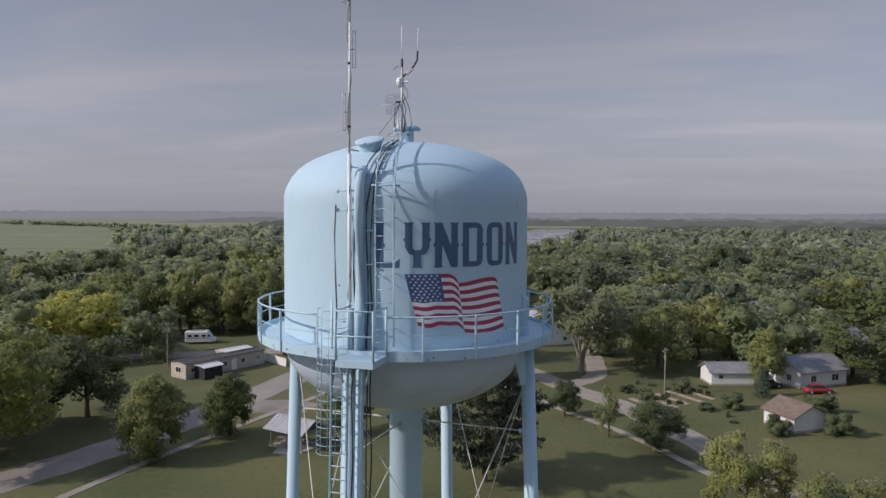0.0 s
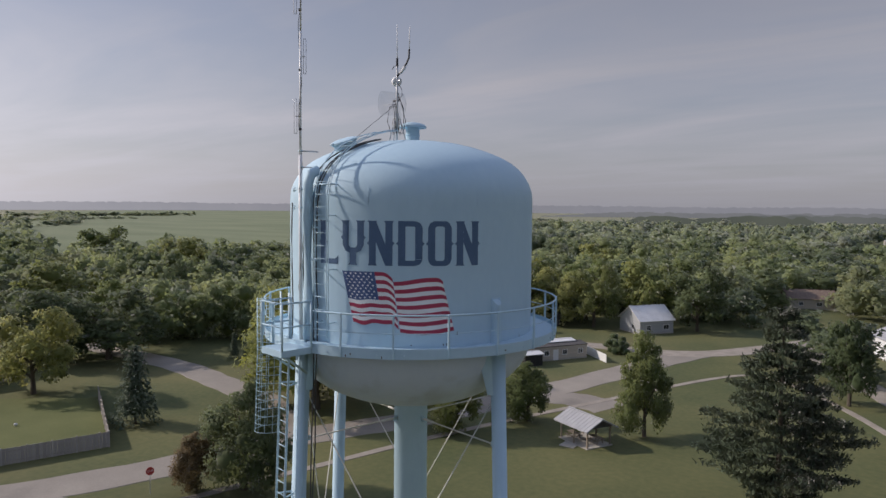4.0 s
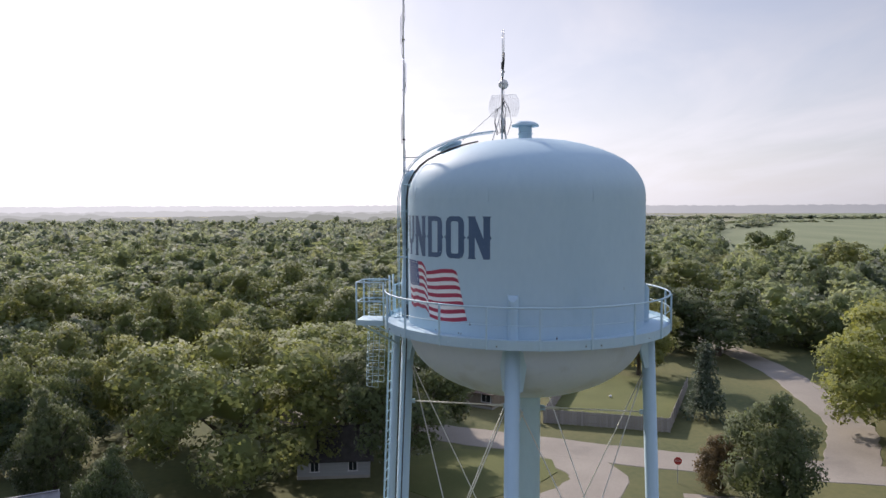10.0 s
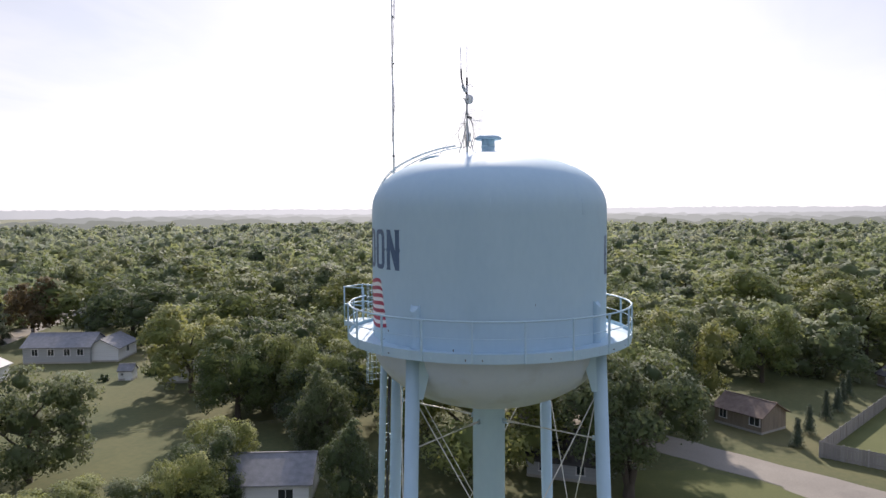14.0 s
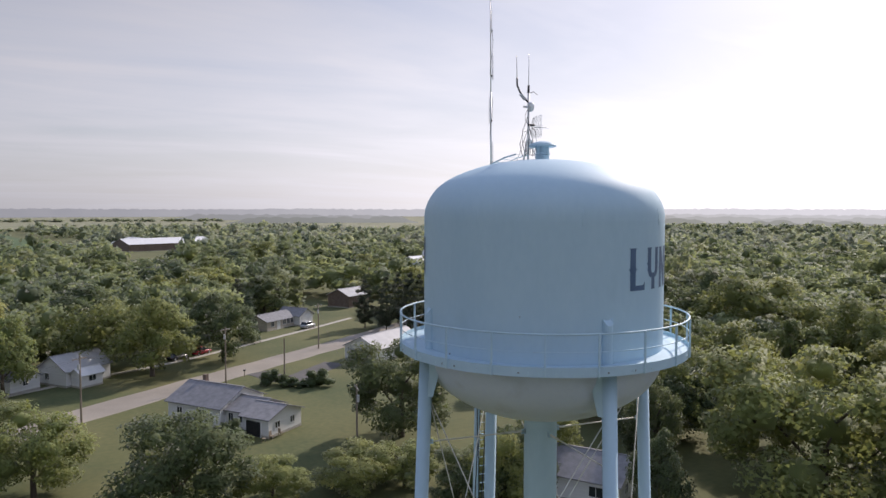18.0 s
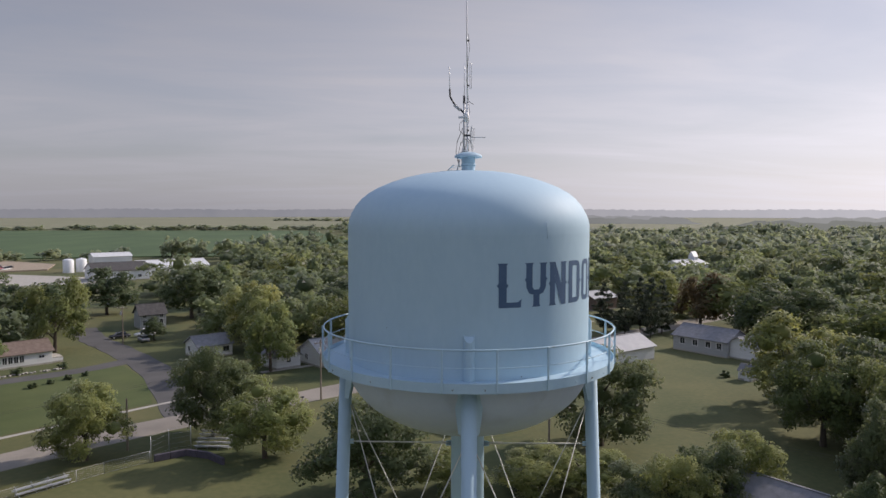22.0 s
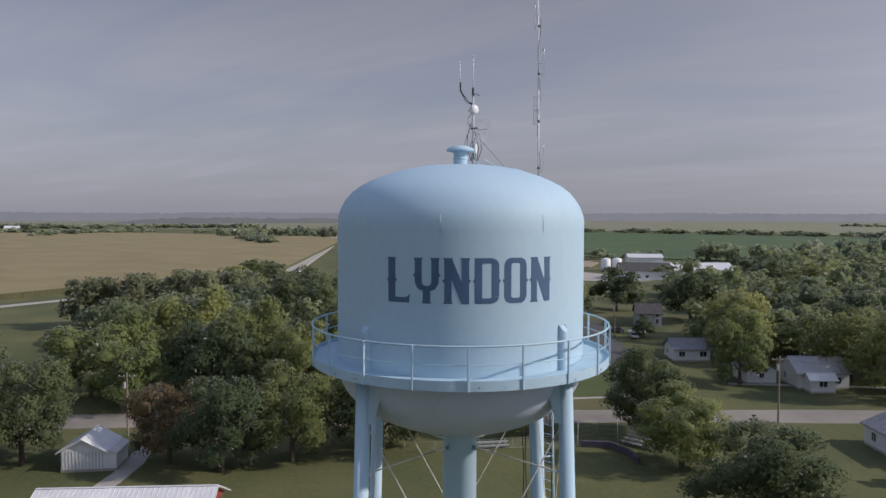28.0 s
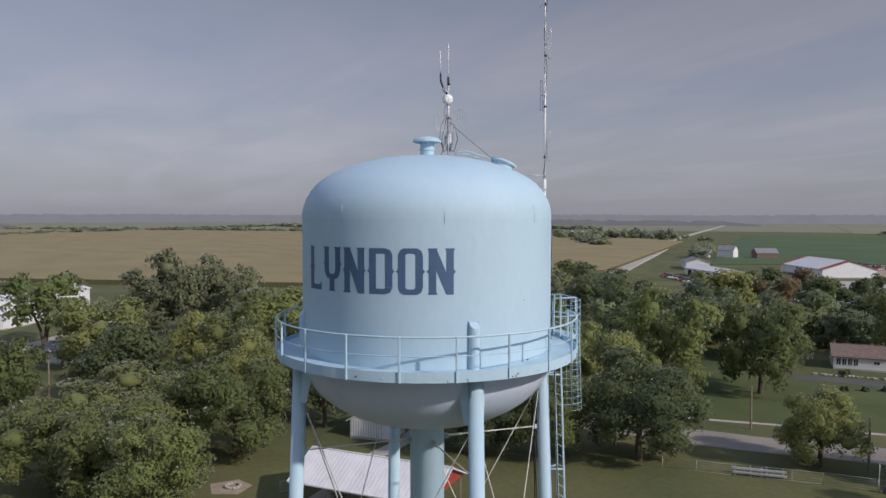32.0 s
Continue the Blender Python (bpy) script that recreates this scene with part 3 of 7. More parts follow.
def build_tower():
    tower = thing("water_tower", pose(0, 0, 0), "pale blue steel water tower with navy lettering and a painted flag", "water tower")
    # shell, dome, bowl
    v, f = lathe([(TR, 25.2), (TR, 27.0), (TR, 28.95)], 192)
    part("tank_shell", mesh_of("tank_shell", v, f, PAINT, True), PAINT, tower)
    v, f = lathe(DOME, 192)
    part("dome", mesh_of("dome", v, f, PAINT, True), PAINT, tower)
    prof = [(TR * math.cos(a), 25.22 - 1.86 * math.sin(a)) for a in [i * math.pi / 40 for i in range(0, 20)]] + [(0.3, 23.36)]
    v, f = lathe(prof, 128)
    part("bowl", mesh_of("bowl", v, f, PAINT_BOWL, True), PAINT_BOWL, tower, "stained underside bowl")
    v, f = lathe([(0.52, 23.33), (0.52, 23.45), (0.47, 23.40), (0.47, 6), (0.47, 0.9), (0.62, 0.1), (0.62, 0)], 40)
    part("riser_pipe", mesh_of("riser_pipe", v, f, PAINT, True), PAINT, tower)
    for az in SEAMS:
        bar("plate_seam", [polar(az, TR + 0.002, 28.85), polar(az, TR + 0.003, 29.08), polar(az, 3.32, 29.27)], 0.006, PAINT, tower, 5)
    # balcony
    v, f = lathe([(TR - 0.01, FLOOR_Z), (4.02, FLOOR_Z), (4.03, FLOOR_Z + 0.10), (4.045, FLOOR_Z + 0.10), (4.045, FLOOR_Z - 0.14), (3.97, FLOOR_Z - 0.14), (3.97, FLOOR_Z - 0.13), (4.03, FLOOR_Z - 0.13), (4.03, FLOOR_Z - 0.02), (TR - 0.01, FLOOR_Z - 0.02)], 120)
    part("balcony_floor", mesh_of("balcony_floor", v, f, PAINT), PAINT, tower)
    gap = (-106, -84)
    ring = [a for a in range(-84, 255, 3)]
    bar("top_rail", [polar(a, 4.03, FLOOR_Z + 0.87) for a in ring], 0.024, PAINT_DARK, tower, 8)
    bar("middle_rail", [polar(a, 4.03, FLOOR_Z + 0.45) for a in ring], 0.011, PAINT_DARK, tower, 8)
    for k in range(20):
        az = 90.5 + 18 * k
        if gap[0] < (az + 180) % 360 - 180 < gap[1]:
            continue
        bm = bmesh.new()
        box(bm, 0, 0, 0.37, 0.05, 0.045, 1.03, bevel=0.006)
        ob = part("rail_post", bm, PAINT_DARK, tower)
        ob.matrix_basis = Matrix.Translation(polar(az, 4.06, FLOOR_Z)) @ pose(0, 0, 0, 0, 0, az)
    for k in range(40):
        az = 4 + 9 * k
        bm = bmesh.new()
        bmesh.ops.create_cone(bm, cap_ends=True, segments=6, radius1=0.018, radius2=0.018, depth=0.02, matrix=pose(0, 0, 0, 0, 90, 0))
        ob = part("bolt", bm, RUST if k % 6 == 2 else PAINT_DARK, tower)
        ob.matrix_basis = Matrix.Translation(polar(az, 4.05, FLOOR_Z - 0.05)) @ pose(0, 0, 0, 0, 0, az)
    # ladder landing outside the balcony
    dirv, tan = polar(-96, 1, 0), polar(-6, 1, 0)

    def land(r, s, z):
        return dirv * r + tan * s + Vector((0, 0, z))

    bm = bmesh.new()
    cs = [(3.97, 0.02), (4.78, 0.02), (4.78, 0.9), (3.97, 0.9)]
    lo = [bm.verts.new(land(r, s, FLOOR_Z - 0.14)) for r, s in cs]
    hi = [bm.verts.new(land(r, s, FLOOR_Z + 0.012)) for r, s in cs]
    bm.faces.new(hi), bm.faces.new(lo[::-1])
    for i in range(4):
        bm.faces.new((lo[i], lo[(i + 1) % 4], hi[(i + 1) % 4], hi[i]))
    bmesh.ops.recalc_face_normals(bm, faces=bm.faces[:])
    part("landing_floor", bm, PAINT, tower)
    for dz in (0.55, 1.10):
        bar("landing_rail", [land(3.97, 0.02, FLOOR_Z + dz), land(4.76, 0.02, FLOOR_Z + dz), land(4.76, 0.9, FLOOR_Z + dz), land(3.97, 0.9, FLOOR_Z + dz)], 0.02, PAINT_DARK, tower, 8)
    for r, s in cs:
        bar("landing_post", [land(min(r, 4.76), s, FLOOR_Z), land(min(r, 4.76), s, FLOOR_Z + 1.11)], 0.026, PAINT_DARK, tower, 6)
    bar("landing_brace", [land(4.7, 0.1, FLOOR_Z - 0.1), land(3.7, -0.3, FLOOR_Z - 0.75)], 0.03, PAINT_DARK, tower, 6)
    bar("landing_brace", [land(4.7, 0.8, FLOOR_Z - 0.1), land(3.7, 0.3, FLOOR_Z - 0.75)], 0.03, PAINT_DARK, tower, 6)
    # legs with stubs and gussets
    legs = (-99.5, -9.5, 81.5, 172.0)

    def leg_at(az, z):
        return polar(az, 3.46 + (25.3 - z) * 0.04, z)

    for az in legs:
        bm = bmesh.new()
        tube(bm, leg_at(az, 0.25), leg_at(az, 25.3), 0.19, 0.185, 20)
        leg = part("leg", bm, PAINT, tower, smooth=True)
        bm = bmesh.new()
        tube(bm, polar(az, TR + 0.01, 25.48), polar(az, TR + 0.01, 26.62), 0.135, 0.135, 16)
        top = [v for v in bm.verts if v.co.z > 26.6]
        for vv in top:
            vv.co.z -= max(0, (Vector((vv.co.x, vv.co.y)).length - TR)) * 1.4
        part("leg_stub", bm, PAINT, leg, smooth=False)
        bm = bmesh.new()
        box(bm, 0, 0, 0.12, 0.9, 0.9, 0.26, bevel=0.03)
        ob = part("footing", bm, CONCRETE, leg, "concrete footing")
        ob.matrix_basis = Matrix.Translation(leg_at(az, 0) * Vector((1, 1, 0)))
        for s in (-1, 1):
            t = polar(az + 90, 1, 0) * s
            a, b, c, d = leg_at(az, 25.25) + t * 0.15, leg_at(az, 24.2) + t * 0.17, leg_at(az, 24.2) + t * 0.24 - polar(az, 0.14, 0), polar(az + s * 6.5, 3.2, 25.05)
            n = (b - a).cross(d - a).normalized() * 0.012
            verts = [p + q for q in (n, -n) for p in (a, b, c, d)]
            part("gusset", mesh_of("gusset", verts, [(0, 1, 2, 3), (7, 6, 5, 4), (0, 4, 5, 1), (1, 5, 6, 2), (2, 6, 7, 3), (3, 7, 4, 0)], PAINT), PAINT, leg)
    # spokes to the riser and crossed tie rods
    for i, az in enumerate(legs):
        a, b = leg_at(az, 22.9) - polar(az, 0.16, 0), polar(az, 0.46, 22.9)
        rod = bar("spoke_rod", [a, b], 0.019, ROD, tower, 6)
        mid = b.lerp(a, 0.12)
        bm = bmesh.new()
        tube(bm, mid + (a - b).normalized() * 0.2, mid - (a - b).normalized() * 0.2, 0.035, 0.035, 8)
        part("turnbuckle", bm, ROD, rod)
        for end, s in ((a, 1), (b, -1)):
            bm = bmesh.new()
            box(bm, 0, 0, 0, 0.24, 0.03, 0.13)
            ob = part("clevis", bm, PAINT, rod)
            ob.matrix_basis = Matrix.Translation(end) @ pose(0, 0, 0, 0, 0, az)
        nx = legs[(i + 1) % 4]
        for z1, z0 in ((24.15, 14.6), (14.3, 1.2)):
            for p, q in ((az, nx), (nx, az)):
                bar("tie_rod", [leg_at(p, z1) - polar(p, 0.1, 0), leg_at(q, z0) - polar(q, 0.1, 0)], 0.016, ROD, tower, 6)
        bar("strut", [leg_at(az, 14.45), leg_at(nx, 14.45)], 0.07, PAINT, tower, 8)
        bm = bmesh.new()
        box(bm, 0, 0, 0, 0.2, 0.03, 0.13)
        ob = part("rod_bracket", bm, PAINT, tower)
        ob.matrix_basis = Matrix.Translation(polar(az, 0.52, 22.88)) @ pose(0, 0, 0, 0, 0, az)
    # ladder over the shell and dome
    lad_az = -84.8
    path = [(TR + 0.26, 25.6), (TR + 0.26, 27.2), (TR + 0.26, 28.95)]
    for r, z in DOME[2:12]:
        path.append((r + 0.22 * (r / TR), z + 0.24 - 0.16 * (r / TR) ** 4))
    for s in (-1, 1):
        bar("ladder_rail", [polar(lad_az, r, z) + polar(lad_az + 90, 0.22 * s, 0) for r, z in path], 0.014, PAINT_DARK, tower, 6)
    bar("safety_rail", [polar(lad_az, r + 0.04, z + 0.02) + polar(lad_az + 90, 0.2, 0) for r, z in path], 0.011, PAINT_DARK, tower, 6)
    cum = [0]
    for (r0, z0), (r1, z1) in zip(path, path[1:]):
        cum.append(cum[-1] + math.hypot(r1 - r0, z1 - z0))
    d = 0.1
    while d < cum[-1]:
        i = max(k for k in range(len(cum)) if cum[k] <= d)
        i = min(i, len(path) - 2)
        t = (d - cum[i]) / (cum[i + 1] - cum[i])
        r, z = path[i][0] + (path[i + 1][0] - path[i][0]) * t, path[i][1] + (path[i + 1][1] - path[i][1]) * t
        bar("rung", [polar(lad_az, r, z) + polar(lad_az + 90, 0.22 * s, 0) for s in (-1, 1)], 0.007, PAINT_DARK, tower, 5)
        d += 0.31
    for z in (26.0, 27.3, 28.6, 29.35):
        for s in (-1, 1):
            r = TR + 0.26 if z < 29 else 3.45
            bar("standoff", [polar(lad_az, r, z) + polar(lad_az + 90, 0.22 * s, 0), polar(lad_az, r - 0.3, z) + polar(lad_az + 90, 0.22 * s, 0)], 0.014, PAINT_DARK, tower, 5)
    bar("crossbar", [polar(lad_az, 3.5, 29.35) + polar(lad_az + 90, 0.34 * s, 0) for s in (-1, 1)], 0.02, PAINT_DARK, tower, 6)
    # leg ladder and cage

    def rail_at(z, s, out=0.0):
        az = -99.4
        return polar(az, 3.98 + max(0, 25.3 - z) * 0.04 + out, z) + polar(az + 90, s, 0)

    for s in (-0.21, 0.21):
        bar("leg_ladder_rail", [rail_at(z, s) for z in (0.3, 12, 25.3, 26.7)], 0.03, PAINT_DARK, tower, 6)
    for k in range(85):
        z = 0.6 + 0.305 * k
        bar("leg_ladder_rung", [rail_at(z, -0.21), rail_at(z, 0.21)], 0.013, PAINT_DARK, tower, 5)
    for z in (2.5, 6.5, 10.5, 14.5, 18.5, 21.6, 24.4):
        for s in (-0.21, 0.21):
            bar("ladder_bracket", [rail_at(z, s), leg_at(-99.5, z)], 0.025, PAINT_DARK, tower, 5)
    ang = [radians(a) for a in range(-105, 106, 15)]

    def hoop(z):
        return [rail_at(z, 0.33 * math.sin(a), 0.36 + 0.36 * math.cos(a) if abs(a) < 1.9 else 0.1) for a in ang]

    z = 23.35
    while z < 26.6:
        bar("cage_hoop", hoop(z), 0.0075, PAINT_DARK, tower, 5)
        z += 0.2
    for a in ang[::2]:
        bar("cage_strap", [rail_at(z, 0.33 * math.sin(a), 0.36 + 0.36 * math.cos(a)) for z in (23.35, 25.3, 26.6)], 0.0075, PAINT_DARK, tower, 5)
    # overflow pipe and cables
    pz = [25.5, 26.5, 28.5, 29.35, 29.6, 29.72]
    pr = [3.49, 3.49, 3.49, 3.48, 3.40, 3.2]
    bar("overflow_pipe", [polar(-95.3, r, z) for r, z in zip(pr, pz)], 0.125, PAINT, tower, 14)
    bar("overflow_downpipe", [polar(-93.5, 3.72 + max(0, 25.3 - z) * 0.04, z) for z in (25.5, 20, 10, 0.4)], 0.10, PAINT, tower, 12)
    for off, r0 in ((-104.2, 3.72), (-96.8, 3.64), (-92.4, 3.42), (-90.8, 3.41)):
        pts = [polar(off + 0.5 * math.sin(z * 2.1 + off), r0 + (25.3 - z) * 0.04 if z < 25.3 else max(r0 - 0.1, 3.42), z) for z in [0.5 + 1.6 * i for i in range(16)] + [25.6, 26.4, 27.3, 28.2, 28.9]]
        pts += [polar(off + 1 + 0.5 * i, r + 0.05, zz + 0.05) for i, (r, zz) in enumerate(DOME[2:11])] if off > -98 else []
        bar("coaxial_cable", pts, 0.018, CABLE, tower, 5)
    for z in (26.6, 27.5, 28.3):
        bar("cable_clamp", [polar(-94.2, 3.44, z), polar(-89.8, 3.44, z)], 0.022, PAINT_DARK, tower, 5)
    # hatch and vent
    hn = Matrix.Translation(polar(-101.8, 2.1, dome_z(2.1) - 0.11)) @ pose(0, 0, 0, 0, 0, -101.8) @ pose(0, 0, 0, 0, 20, 0)
    v, f = lathe([(0.30, -0.1), (0.30, 0.26), (0.33, 0.26), (0.37, 0.30), (0.36, 0.34), (0.25, 0.37), (0.01, 0.38)], 28)
    hatch = part("roof_hatch", mesh_of("roof_hatch", v, f, PAINT, False), PAINT, tower)
    hatch.matrix_basis = hn
    bm = bmesh.new()
    box(bm, 0.33, 0, 0.33, 0.16, 0.12, 0.05, bevel=0.01)
    part("hinge", bm, PAINT_DARK, hatch)
    v, f = lathe([(0.20, 30.55), (0.19, 30.62), (0.19, 30.78), (0.21, 30.79), (0.21, 30.82), (0.19, 30.83), (0.19, 31.02), (0.34, 31.0), (0.385, 31.01), (0.385, 31.05), (0.33, 31.10), (0.2, 31.15), (0.01, 31.17)], 36)
    part("roof_vent", mesh_of("roof_vent", v, f, PAINT, False), PAINT, tower, "mushroom-capped roof vent")
    # lettering
    S = 0.27
    A, Bx = 0.05, 0.95
    serif = lambda x0, x1, y, s: [(x0 - 0.05, y), (x1 + 0.05, y), (x1, y + 0.05 * s), (x0, y + 0.05 * s)]
    spur = lambda x, s, y=0.5: [(x, y + 0.05), (x + 0.075 * s, y), (x, y - 0.05)]
    rect = lambda x0, y0, x1, y1: [(x0, y0), (x1, y0), (x1, y1), (x0, y1)]
    glyphs = {}
    glyphs["l"] = [rect(A, 0, A + S + 0.04, 1), rect(A + S + 0.04, 0, 0.94, 0.12), [(0.80, 0.12), (0.94, 0.12), (0.97, 0.2)], serif(A, A + S + 0.04, 1, -1), spur(A, -1), spur(A + S + 0.04, 1)]
    glyphs["y"] = [rect(A, 0.45, A + S, 1), rect(Bx - S, 0.45, Bx, 1), [(A, 0.45), (A + S, 0.45), (0.4, 0.39), (0.18, 0.31)], [(0.4, 0.39), (0.6, 0.39), (0.82, 0.31), (0.62, 0.27), (0.38, 0.27), (0.18, 0.31)], [(Bx - S, 0.45), (Bx, 0.45), (0.82, 0.31), (0.6, 0.39)],
              rect(0.36, 0, 0.64, 0.27), serif(A, A + S, 1, -1), serif(Bx - S, Bx, 1, -1), serif(0.36, 0.64, 0, 1), spur(A, -1, 0.62), spur(Bx, 1, 0.62)]
    glyphs["n"] = [rect(A, 0, A + S, 1), rect(Bx - S, 0, Bx, 1), [(A + S, 1.0), (A + S, 0.52), (Bx - S, 0), (Bx - S, 0.48)], serif(A, A + S, 1, -1), serif(A, A + S, 0, 1), serif(Bx - S, Bx, 1, -1), spur(A, -1), spur(Bx, 1)]
    glyphs["d"] = [rect(A, 0, A + S, 1), rect(A + S, 0.88, 0.66, 1), rect(A + S, 0, 0.66, 0.12), [(0.66, 1), (0.66, 0.88), (0.68, 0.85), (0.95, 0.86), (0.86, 0.96)], [(0.66, 0), (0.86, 0.04), (0.95, 0.14), (0.68, 0.15), (0.66, 0.12)], rect(0.68, 0.15, 0.95, 0.855), spur(A, -1), spur(0.95, 1)]
    glyphs["o"] = [rect(A, 0.15, A + S, 0.85), rect(Bx - S, 0.15, Bx, 0.85), [(A, 0.85), (A + S, 0.85), (0.38, 0.885), (0.26, 1), (0.12, 0.95)], [(0.26, 1), (0.38, 0.885), (0.62, 0.885), (0.74, 1)], [(0.74, 1), (0.62, 0.885), (Bx - S, 0.85), (Bx, 0.85), (0.88, 0.95)],
              [(A, 0.15), (0.12, 0.05), (0.26, 0), (0.38, 0.115), (A + S, 0.15)], [(0.26, 0), (0.74, 0), (0.62, 0.115), (0.38, 0.115)], [(0.74, 0), (0.88, 0.05), (Bx, 0.15), (Bx - S, 0.15), (0.62, 0.115)], spur(A, -1), spur(Bx, 1)]

    def painted(name, polys, mat, parent, place, cuts, label=""):
        """Flat outlines cut into strips and laid on the curved shell."""
        bm = bmesh.new()
        for i, poly in enumerate(polys):
            bm.faces.new([bm.verts.new((x, y, 0.0004 * i)) for x, y in poly])
        for c in cuts:
            bmesh.ops.bisect_plane(bm, geom=bm.verts[:] + bm.edges[:] + bm.faces[:], plane_co=(c, 0, 0), plane_no=(1, 0, 0))
        for vv in bm.verts:
            az, z = place(vv.co.x, vv.co.y)
            vv.co = polar(az, TR + 0.005 + vv.co.z, z)
        bmesh.ops.recalc_face_normals(bm, faces=bm.faces[:])
        for fc in bm.faces:
            c = fc.calc_center_median()
            if fc.normal.dot(Vector((c.x, c.y, 0))) < 0:
                fc.normal_flip()
        return part(name, bm, mat, parent, label)

    cuts = [i / 8 for i in range(1, 8)]
    for a0, z0 in ((-90.1, 27.43), (92.9, 27.22)):
        for i, ch in enumerate("lyndon"):
            s = a0 + i * 12.08
            painted("letter", glyphs[ch], NAVY, tower, lambda x, y, s=s, z0=z0: (s + 10.95 * x, z0 + 1.06 * y), cuts, "navy painted capital letter " + ch.upper())
    # flag
    flag = new("flag_painting")
    flag.parent = tower
    flag["label"] = "painted waving flag with stripes and stars"

    def half(k, u, v):
        if k == 0:
            t, b = (-77.7, -55.5), (-72.2, -52.8)
            zt = 27.28 - 0.16 * max(0.0, (u - 0.8) / 0.2) ** 2
            zb = 26.06 + 0.03 * (math.cos(u * 13.1) - 1) * (1 if u < 0.5 else 0.4) - 0.15 * max(0.0, (u - 0.8) / 0.2) ** 2
        else:
            t, b = (-55.2, -35.2), (-52.2, -29.9)
            zt = 27.05 + 0.10 * math.sin(min(1.0, u / 0.75) * 1.57) ** 2 - 0.07 * max(0.0, (u - 0.88) / 0.12) ** 2
            zb = 25.85 - 0.06 * math.sin(u * 3.6)
        az = (t[0] + (t[1] - t[0]) * u) * (1 - v) + (b[0] + (b[1] - b[0]) * u) * v
        return az, zt + (zb - zt) * v

    fc = [i / 16 for i in range(1, 16)]
    for k in (0, 1):
        for i in range(13):
            u0 = 0.66 if k == 0 and i < 7 else 0.0
            painted("stripe", [rect(u0, i / 13, 1, (i + 1) / 13)], FLAG_WHITE if i % 2 else FLAG_RED, flag, lambda x, y, k=k: half(k, x, y), fc, "white stripe" if i % 2 else "red stripe")
    painted("canton", [rect(0, 0, 0.66, 7 / 13)], FLAG_BLUE, flag, lambda x, y: half(0, x, y), fc, "blue canton")
    stars = []
    for row in range(9):
        n = 6 if row % 2 == 0 else 5
        for c in range(n):
            cx = (c + (0.5 if n == 6 else 1.0)) / 6 * 0.62 + 0.02
            cy = (row + 0.7) / 9.4 * 7 / 13
            stars.append([(cx + (0.031 if q % 2 == 0 else 0.0135) * math.sin(q * math.pi / 5), cy - (0.031 if q % 2 == 0 else 0.0135) * 0.72 * math.cos(q * math.pi / 5)) for q in range(10)])
    for st in stars:
        painted("star", [[(x, y) for x, y in st]], FLAG_WHITE, flag, lambda x, y: half(0, x, y), ()).location = polar(-66, 0.004, 0)
    # small rust marks
    rnd = random.Random(5)
    for k in range(26):
        az, z = rnd.uniform(-180, 180), rnd.choice((FLOOR_Z + 0.03, FLOOR_Z - 0.1, FLOOR_Z - 0.05, FLOOR_Z + 0.06, rnd.uniform(25.6, 27.0)))
        r = TR if z > FLOOR_Z else 4.045
        w, h = rnd.uniform(0.008, 0.024), rnd.uniform(0.01, 0.04)
        bm = bmesh.new()
        bmesh.ops.create_uvsphere(bm, u_segments=6, v_segments=4, radius=1, matrix=Matrix.Translation(polar(az, r, z)) @ pose(0, 0, 0, 0, 0, az) @ Matrix.Diagonal((0.004, w, h, 1)))
        part("rust_spot", bm, RUST, tower)
    return tower


build_tower()


